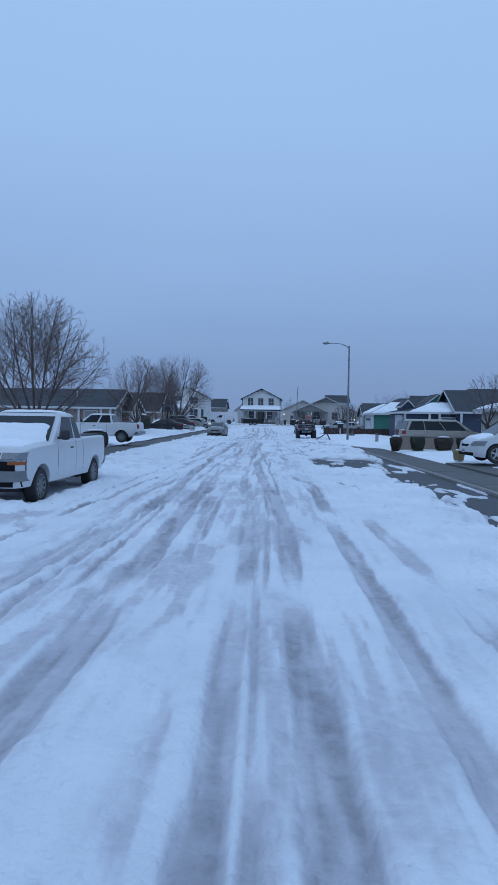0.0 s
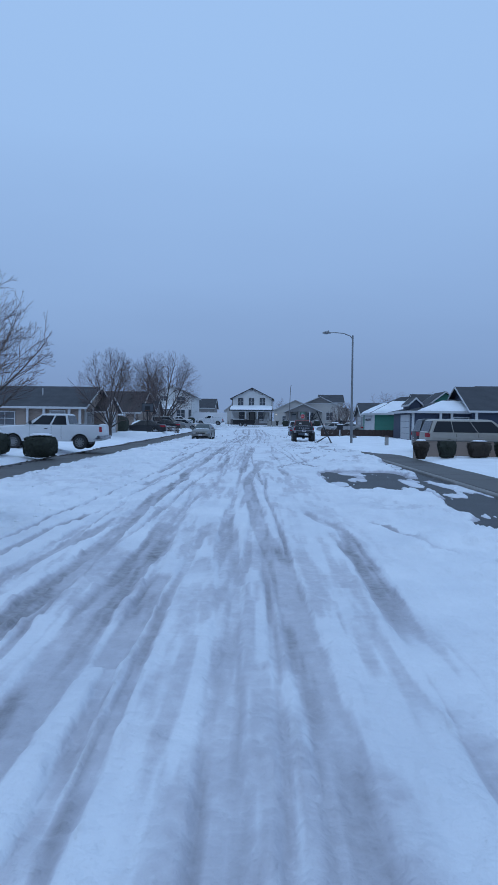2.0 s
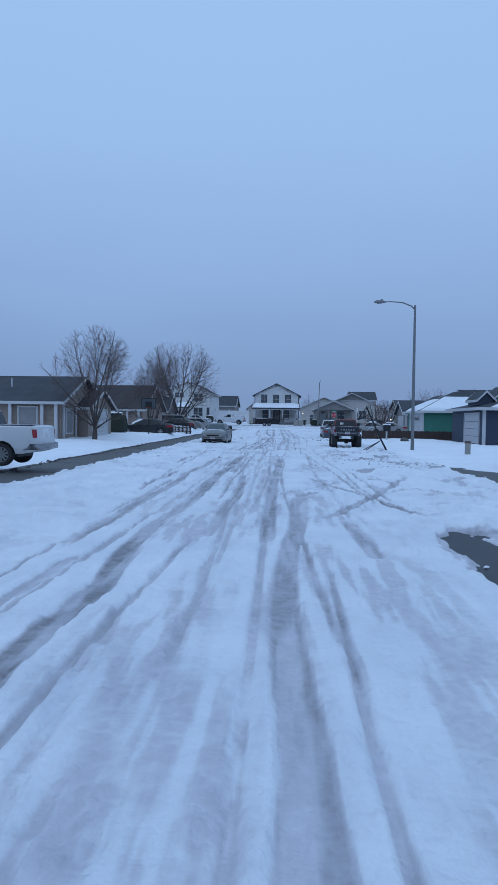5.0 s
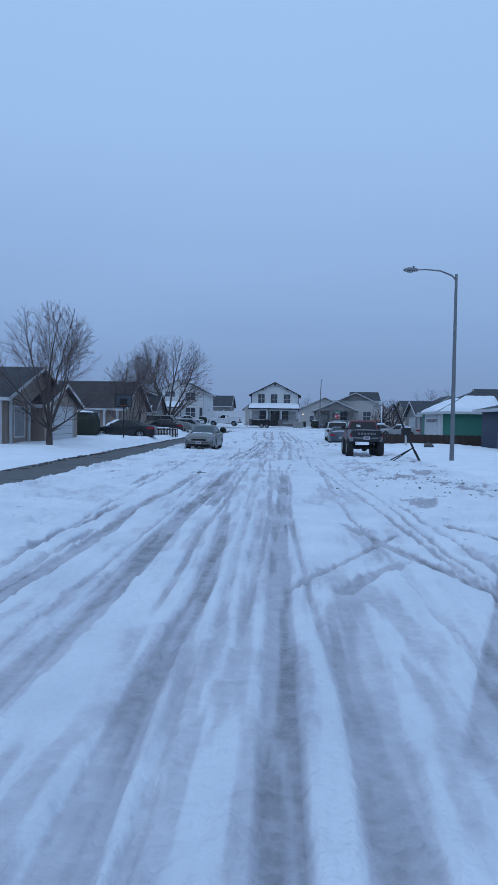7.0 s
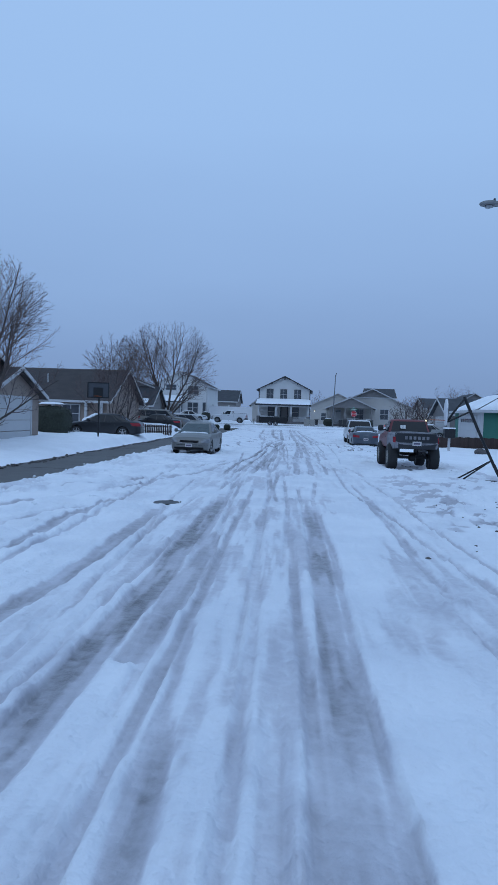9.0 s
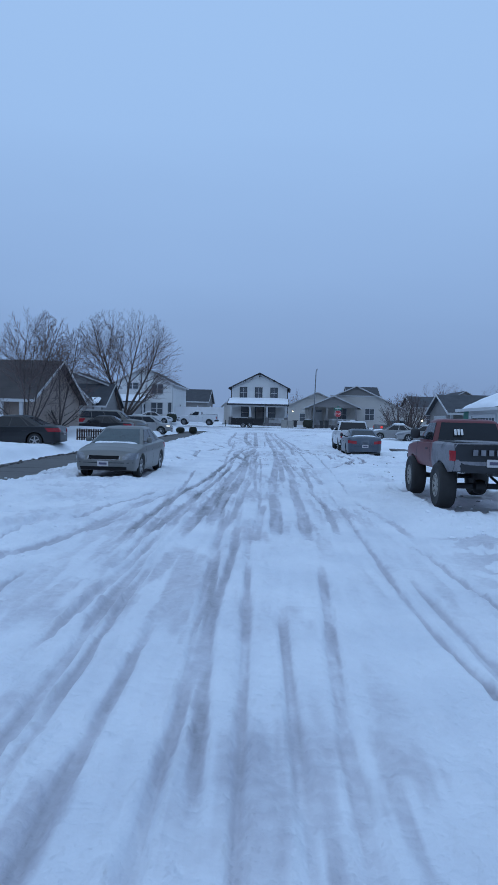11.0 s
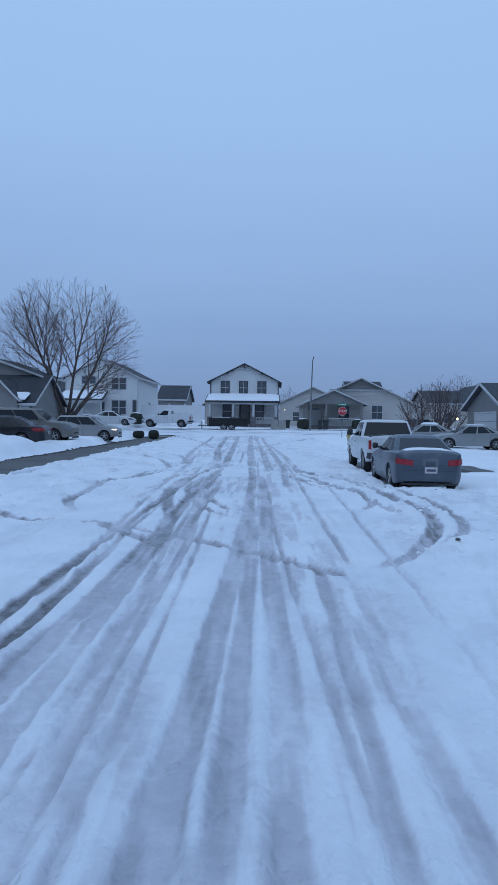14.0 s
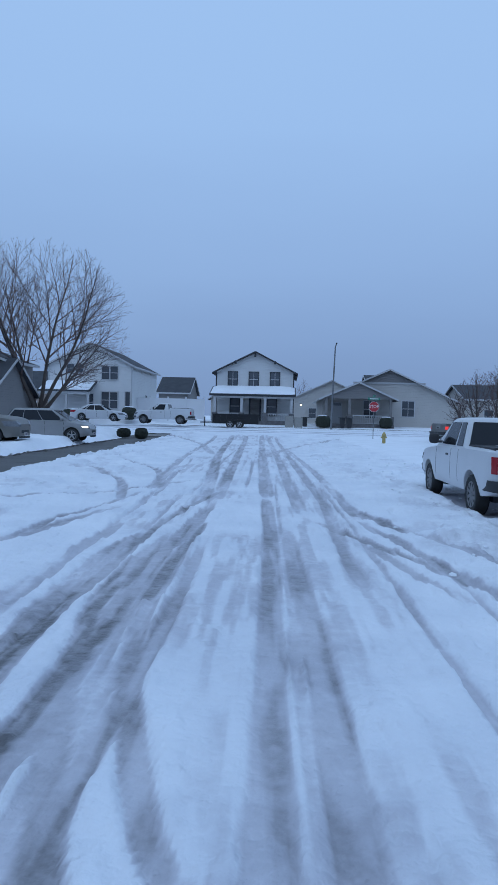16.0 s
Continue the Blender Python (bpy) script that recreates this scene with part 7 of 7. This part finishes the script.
def hoop_near():
    """A portable basketball hoop that leans over, its board towards the street."""
    t = thing("basketball_hoop", "portable basketball hoop leaning over beside the street", "basketball hoop")
    part("pole", tube(bmesh.new(), [(0.45, 0, 0.55), (-0.05, 0, 1.6), (-0.50, 0, 2.62)], 0.045, 10), M["black_metal"], t)
    part("lower_pole", tube(bmesh.new(), [(0.42, 0, 0.62), (0.72, 0.05, 0.05)], 0.05, 10), M["black_metal"], t)
    for y in (-0.10, 0.10):
        part("arm", tube(bmesh.new(), [(-0.48, y, 2.58), (-0.82, y, 2.10), (-0.95, y, 1.88)], 0.025, 6), M["black_metal"], t)
        part("arm", tube(bmesh.new(), [(-0.28, y, 2.20), (-0.95, y, 1.85)], 0.025, 6), M["black_metal"], t)
    for x, y in ((-0.55, -0.35), (-0.35, -0.42)):
        part("brace", tube(bmesh.new(), [(0.36, 0, 0.74), (x - 0.3, y, 0.05)], 0.024, 6), M["black_metal"], t)
    fan = [(-1.03, 0.46 * math.sin(a) * (1.0 if math.cos(a) > 0 else 0.8), 2.14 + 0.40 * math.cos(a)) for a in np.linspace(0, 2 * math.pi, 21)[:-1]]
    b = part("backboard", slab(bmesh.new(), fan, (0.04, 0, 0)), M["vinyl"], t, "pale rounded backboard seen edge on")
    part("board_frame", abox(-0.99, -0.20, 1.86, -0.96, 0.20, 2.30), M["black_metal"], b)
    part("rim", tube(bmesh.new(), [(-1.03 - 0.23 + 0.23 * math.cos(a), 0.23 * math.sin(a), 1.90) for a in np.linspace(0, 2 * math.pi, 17)], 0.012, 5, False), M["lens_amber"], t)
    part("base", abox(-0.25, -0.5, 0.0, 0.85, 0.45, 0.13, 0.05), M["snow"], t, "snow-covered base")
    part("base_tank", abox(0.15, -0.55, 0.05, 0.55, -0.28, 0.17, 0.04), M["plastic"], t)
    return t


hoop_near().matrix_world = on(5.92, 54.3, -8)


def hoop_far():
    t = thing("basketball_hoop", "basketball hoop with a clear black-framed board", "basketball hoop")
    part("pole", tube(bmesh.new(), [(0, 0, -0.1), (0, 0, 2.9)], 0.05, 10), M["black_metal"], t)
    bm = bmesh.new()
    for a, b in ((-0.62, -0.56), (0.56, 0.62)):
        box(bm, a, -0.35, 2.55, b, -0.31, 3.45)
    box(bm, -0.56, -0.35, 2.55, 0.56, -0.31, 2.61)
    box(bm, -0.56, -0.35, 3.39, 0.56, -0.31, 3.45)
    f = part("board_frame", bm, M["black_metal"], t, "black board frame")
    part("board", abox(-0.56, -0.335, 2.61, 0.56, -0.325, 3.39), M["window"], f, "smoky clear board")
    part("target", abox(-0.28, -0.345, 2.62, 0.28, -0.338, 3.15), M["black_metal"], f)
    part("arm", abox(-0.08, -0.31, 2.65, 0.08, 0.05, 2.9), M["black_metal"], t)
    part("rim", tube(bmesh.new(), [(0.23 * math.sin(a), -0.58 - 0.23 * math.cos(a), 2.65) for a in np.linspace(0, 2 * math.pi, 17)], 0.012, 5, False), M["lens_amber"], t)
    return t


hoop_far().matrix_world = on(-9.75, 68.4, 8) @ Matrix.Scale(0.91, 4)


def mailbox():
    t = thing("mailbox", "dark mailbox on a white post", "mailbox")
    part("post", abox(-0.06, -0.06, -0.1, 0.06, 0.06, 0.85), M["trim"], t)
    part("box", abox(-0.30, -0.26, 0.85, 0.30, 0.26, 1.38, 0.06), M["black_metal"], t)
    part("snow_cap", abox(-0.31, -0.27, 1.37, 0.31, 0.27, 1.45, 0.035), M["snow"], t)
    return t


mailbox().matrix_world = on(9.51, 72.19, 0)


def bollard():
    t = thing("utility_post", "short grey-brown utility marker post in the snow", "post")
    part("post", abox(-0.12, -0.12, -0.1, 0.12, 0.12, 0.62, 0.03), M["utility"], t)
    part("cap", abox(-0.13, -0.13, 0.60, 0.13, 0.13, 0.72, 0.04), M["brown_metal"], t)
    return t


bollard().matrix_world = on(9.94, 50.32, 0)

t = thing("street_pole", "thin leaning street pole beyond the cross street", "pole")
part("pole", tube(bmesh.new(), [(0, 0, -0.2), (0.10, 0, 4.0), (0.20, 0, 7.7), (0.32, 0, 8.0)], [0.10, 0.08, 0.06, 0.05], 10), M["steel"], t, smooth=True)
part("cap", spun([(0.06, 0), (0.07, 0.1), (0.02, 0.16)], 8), M["plastic"], t).location = (0.32, 0, 7.95)
t.matrix_world = on(7.37, 132.86, 0)


def trailer():
    t = thing("dump_trailer", "black dump trailer with a low steel box", "trailer")
    part("box", abox(-2.1, -1.0, 0.40, 2.1, 1.0, 1.24, 0.03), M["black_metal"], t)
    part("fender", abox(-1.0, -1.18, 0.66, 0.85, -1.0, 0.80, 0.04), M["black_metal"], t)
    for k in range(8):
        part("rib", abox(-2.0 + k * 0.55, -1.05, 0.5, -1.93 + k * 0.55, -1.0, 1.24), M["black_metal"], t)
    part("top_rail", abox(-2.14, -1.06, 1.22, 2.14, 1.06, 1.30, 0.02), M["black_metal"], t)
    me_t, me_r = wheel_meshes(0.36, 0.22, 5, "rim")
    for x in (-0.5, 0.35):
        for s in (-1, 1):
            w = share("wheel", me_t, t, Matrix.Translation((x, s * 1.05, 0.36)) @ Matrix.Rotation(s * math.pi / 2, 4, "Z"))
            share("rim", me_r, w)
    bm = tube(bmesh.new(), [(-2.1, -0.5, 0.5), (-3.3, 0, 0.48)], 0.05, 8)
    tube(bm, [(-2.1, 0.5, 0.5), (-3.3, 0, 0.48)], 0.05, 8)
    part("drawbar", bm, M["black_metal"], t)
    part("jack", tube(bmesh.new(), [(-2.9, 0, 0.1), (-2.9, 0, 1.0)], 0.05, 8), M["black_metal"], t)
    return t


trailer().matrix_world = on(-1.53, 131.69, 0, 0.0)
for x, w_, hgt in ((3.55, 0.8, 1.2), (4.45, 0.8, 1.1)):
    t = thing("utility_cabinet", "beige utility cabinet at the roadside", "utility box")
    part("cabinet", abox(-w_ / 2, -0.3, 0, w_ / 2, 0.3, hgt, 0.03), M["utility"], t)
    part("door", abox(-w_ / 2 + 0.06, -0.32, 0.12, w_ / 2 - 0.06, -0.3, hgt - 0.12), M["utility"], t)
    t.matrix_world = on(x, 135.6, 0)
for x, y in ((5.2, 137.5), (9.4, 135.3), (8.75, 135.5)):
    t = thing("wheelie_bin", "dark wheeled rubbish bin", "bin")
    part("bin", spun([(0.26, 0.03), (0.29, 0.2), (0.34, 0.95), (0.34, 1.0)], 4), M["plastic"], t)
    part("lid", abox(-0.3, -0.32, 1.0, 0.3, 0.3, 1.07, 0.03), M["plastic"], t)
    t.matrix_world = on(x, y, 45)

t = thing("planter_pot", "yellow-tan planter pot beside the drive", "plant pot")
part("pot", spun([(0.02, 0.0), (0.26, 0.0), (0.30, 0.06), (0.36, 0.40), (0.40, 0.42), (0.40, 0.50), (0.35, 0.50), (0.33, 0.40), (0.02, 0.38)], 20), M["pot"], t, smooth=True)
part("snow", spun([(0.34, 0.40), (0.30, 0.47), (0.15, 0.53), (0.0, 0.54)], 16), M["snow"], t, "snow filling the pot", True)
t.matrix_world = on(9.1, 25.3, 0, 0.10) @ Matrix.Diagonal((0.70, 0.70, 0.88, 1))
t = thing("rock", "dark rounded rock lying in the snow", "rock")
bm = bmesh.new()
bmesh.ops.create_icosphere(bm, subdivisions=3, radius=0.3)
for v in bm.verts:
    v.co = Vector((v.co.x * 1.15, v.co.y * 0.9, v.co.z * 0.75)) * (1 + 0.35 * noise.noise(v.co * 3.5))
part("stone", bm, M["rock"], t)
t.matrix_world = on(10.5, 69.4, 20, 0.16)
t = thing("manhole_cover", "dark iron manhole cover in the packed snow", "manhole cover")
part("cover", spun([(0.0, 0.055), (0.28, 0.055), (0.29, 0.045), (0.31, 0.045), (0.31, 0.06), (0.36, 0.055), (0.36, 0.0)], 24), M["black_metal"], t)
t.matrix_world = pose(-2.3, 47.5, float(rise(47.5)) - 0.025)

# ---- fences ----
f = thing("picket_fence", "short weathered picket fence at the edge of a drive", "fence")
me = mesh_of("picket", abox(-0.05, -0.012, -0.05, 0.05, 0.012, 0.72), M["fence_wood"])
for k in range(16):
    share("picket", me, f, Matrix.Translation((0.14 * k, 0, 0.015 * math.sin(k * 2.1))))
for z in (0.18, 0.55):
    part("rail", abox(-0.05, 0.012, z, 2.2, 0.05, z + 0.07), M["fence_wood"], f)
f.matrix_world = on(-10.5, 83.0, -4)

f = thing("vinyl_fence", "tall white vinyl fence beside the end house", "fence")
me = mesh_of("panel", abox(0, -0.02, 0.1, 1.70, 0.02, 1.62), M["vinyl"])
mp = mesh_of("post", abox(-0.07, -0.07, -0.1, 0.07, 0.07, 1.75, 0.01), M["vinyl"])
for k in range(5):
    share("post", mp, f, Matrix.Translation((1.84 * k, 0, 0)))
    if k < 4:
        share("panel", me, f, Matrix.Translation((0.07 + 1.84 * k, 0, 0)))
f.matrix_world = on(-12.47, 137.97, 0) @ Matrix.Diagonal((1.0, 1.0, 1.35, 1.0))

f = thing("board_fence", "low weathered brown board fence in the snow", "fence", m=None)
me = mesh_of("board", abox(-0.068, -0.012, -0.05, 0.068, 0.012, 0.86), M["fence_wood"])
for k in range(68):
    share("board", me, f, Matrix.Translation((0.07 + 0.141 * k, 0.0, 0.02 * math.sin(k * 1.7))))
mp = mesh_of("post", abox(-0.05, 0.012, -0.1, 0.05, 0.11, 0.84), M["fence_wood"])
for k in range(5):
    share("post", mp, f, Matrix.Translation((0.1 + 2.3 * k, 0, 0)))
for z in (0.2, 0.65):
    part("rail", abox(0, 0.012, z, 9.6, 0.05, z + 0.08), M["fence_wood"], f)
f.matrix_world = on(8.0, 76.6, 1.5)

# ---- clipped shrubs ----
for x, y, rx, ry, hh, sd, mt, lab in (
    (-8.0, 31.6, 0.72, 0.65, 0.98, 1, "hedge", "dark clipped box shrub with a dusting of snow"),
    (-9.85, 31.2, 0.75, 0.65, 0.98, 2, "hedge", "dark clipped box shrub with a dusting of snow"),
    (8.28, 34.4, 0.38, 0.37, 0.90, 3, "shrub", "brown goblet-shaped shrub capped with snow"),
    (9.68, 35.2, 0.45, 0.42, 0.90, 4, "hedge", "dark clipped shrub before a minivan"),
    (11.12, 35.1, 0.57, 0.50, 0.80, 5, "shrub", "brown clipped shrub capped with snow"),
    (12.32, 35.3, 0.41, 0.40, 0.84, 6, "hedge", "dark clipped shrub before a minivan"),
    (-6.8, 112.9, 0.42, 0.42, 0.75, 7, "hedge", "small round shrub by the pavement"),
    (-8.4, 115.1, 0.48, 0.42, 0.65, 8, "hedge", "small round shrub by the pavement"),
    (6.9, 136.0, 0.8, 0.6, 1.2, 9, "hedge", "dark round shrub beside a porch"),
    (13.1, 135.9, 0.7, 0.5, 1.1, 10, "hedge", "dark round shrub beside a porch"),
    (-12.0, 134.2, 0.8, 0.5, 1.3, 12, "hedge", "dark shrub before the white house"),
    (-13.2, 70.9, 1.25, 1.0, 1.85, 14, "hedge", "large dark evergreen shrub beside a garage"),
    (-15.4, 93.0, 1.1, 0.8, 1.2, 15, "shrub", "brown shrub before a low house"),
    (-17.3, 133.2, 0.9, 0.5, 1.0, 13, "hedge", "dark shrub before the white house"),
):
    near_wall = 34 < y < 36
    s_ = clipped_shrub("shrub", lab, rx, ry, hh, sd, M[mt], 0.95 if near_wall else 0.55 if rx > 0.6 else 0.35, not near_wall or mt == "shrub", foot=0.42 if sd == 3 else 0.70 if near_wall else 1.0)
    s_.matrix_world = on(x, y, 0)


# ---- loose clods of snow and dark slush ----
def clods(spots, material, label, category):
    """Many small broken lumps; spots: (x, y, z, size)."""
    rnd, verts, faces = random.Random(len(spots)), [], []
    g = (1 + 5 ** 0.5) / 2
    ico = [Vector(v).normalized() for v in ((-1, g, 0), (1, g, 0), (-1, -g, 0), (1, -g, 0), (0, -1, g), (0, 1, g), (0, -1, -g), (0, 1, -g), (g, 0, -1), (g, 0, 1), (-g, 0, -1), (-g, 0, 1))]
    tri = ((0, 11, 5), (0, 5, 1), (0, 1, 7), (0, 7, 10), (0, 10, 11), (1, 5, 9), (5, 11, 4), (11, 10, 2), (10, 7, 6), (7, 1, 8), (3, 9, 4), (3, 4, 2), (3, 2, 6), (3, 6, 8), (3, 8, 9), (4, 9, 5), (2, 4, 11), (6, 2, 10), (8, 6, 7), (9, 8, 1))
    for x, y, z, r in spots:
        base = len(verts)
        sx, sy, sz = r * rnd.uniform(0.8, 1.5), r * rnd.uniform(0.8, 1.3), r * rnd.uniform(0.5, 0.8)
        for v in ico:
            k = rnd.uniform(0.75, 1.2)
            verts.append((x + v.x * sx * k, y + v.y * sy * k, z + v.z * sz * k))
        faces += [tuple(base + q for q in f_) for f_ in tri]
    me = bpy.data.meshes.new("clods")
    me.from_pydata(verts, [], faces)
    me.materials.append(material)
    return tagged(new("clods", me), label, category, kind="stuff")


rnd = random.Random(77)
spots = []
for k in range(1500):
    y = rnd.uniform(4, 112)
    side = rnd.random()
    x = -5.8 + rnd.gauss(0, 0.13) if side < 0.3 else (rnd.uniform(3.0, 6.6) if side < 0.75 else rnd.uniform(-5.6, -2.6))
    if 2.5 < x < 6.7 and 5 < y < 36 and rnd.random() < 0.9:
        continue
    spots.append((x, y))
hs = street_snow(np.array([p[0] for p in spots]), np.array([p[1] for p in spots]))[0]
clods([(x, y, max(float(h_), 0.0) + float(rise(y)) + 0.008, rnd.uniform(0.015, 0.05)) for (x, y), h_ in zip(spots, hs)], M["snow"], "loose white clods of broken snow on the street", "snow")
spots = [(rnd.gauss(5.0, 1.2), rnd.gauss(44.5, 2.2)) for k in range(110)] + [(rnd.gauss(5.6, 0.8), rnd.gauss(66.0, 3.0)) for k in range(60)]
spots = [p for p in spots if -5.9 < p[0] < 6.6]
hs = street_snow(np.array([p[0] for p in spots]), np.array([p[1] for p in spots]))[0]
clods([(x, y, max(float(h_), 0.0) + float(rise(y)) + 0.002, rnd.uniform(0.012, 0.04)) for (x, y), h_ in zip(spots, hs)], M["slush"], "dark lumps of frozen slush on the snow", "slush")
clods([(walk_left(y) - 0.02 + rnd.gauss(0, 0.09) + 0.12 * math.sin(y * 0.7), y, float(rise(y)) + 0.10 + rnd.uniform(0, 0.03), rnd.uniform(0.02, 0.055)) for y in (rnd.uniform(14, 112) for k in range(900))], M["slush"], "dark wet soil and grass along the pavement edge", "soil")


# ---- pavements: concrete slabs with open joints ----
def pavement(name, edge_in, edge_out, y0, y1, label):
    base = thing(name, label, "pavement", kind="structure")
    bm, ys = bmesh.new(), spaced((y0, 0), (y1, 4.0))
    rows = [[bm.verts.new((x, y, rise(y) + 0.06)) for x in (edge_in(y), edge_out(y))] for y in ys]
    for a, b in zip(rows, rows[1:]):
        bm.faces.new((a[0], a[1], b[1], b[0]))
    part("bed", bm, M["kerb"], base)
    y, k = y0, 0
    meshes = {}
    while y < y1 - 1.5:
        w = round(abs(edge_out(y) - edge_in(y)) - 0.02, 1)
        if w not in meshes:
            meshes[w] = mesh_of("slab", abox(-w / 2, -0.742, -0.06, w / 2, 0.742, 0.0, 0.012), M["concrete"])
        tilt = 0.15 * math.sin(k * 2.3)
        share("slab", meshes[w], base, pose((edge_in(y + 0.75) + edge_out(y + 0.75)) / 2, y + 0.75, float(rise(y + 0.75)) + 0.095 + 0.004 * math.sin(k * 1.7), tilt, 0, 0))
        y, k = y + 1.5, k + 1
    return base


pavement("pavement_1", lambda y: -6.2, lambda y: walk_left(y) - 0.3, -8.0, 121.0, "wet grey concrete pavement along the left kerb")
pavement("pavement_2", lambda y: 6.80, lambda y: 8.40, -8.0, 45.0, "wet grey concrete pavement edged with snow")
for x0, x1, y0, y1, nm in ((8.35, 14.7, 16.5, 24.6, "drive"), (8.4, 15.0, 82.8, 86.3, "drive")):
    tagged(new("driveway", mesh_of("driveway", abox(x0, y0, -0.2, x1, y1, 0.104, 0.01), M["concrete"])), "wet concrete driveway between snow banks", "driveway", kind="structure")
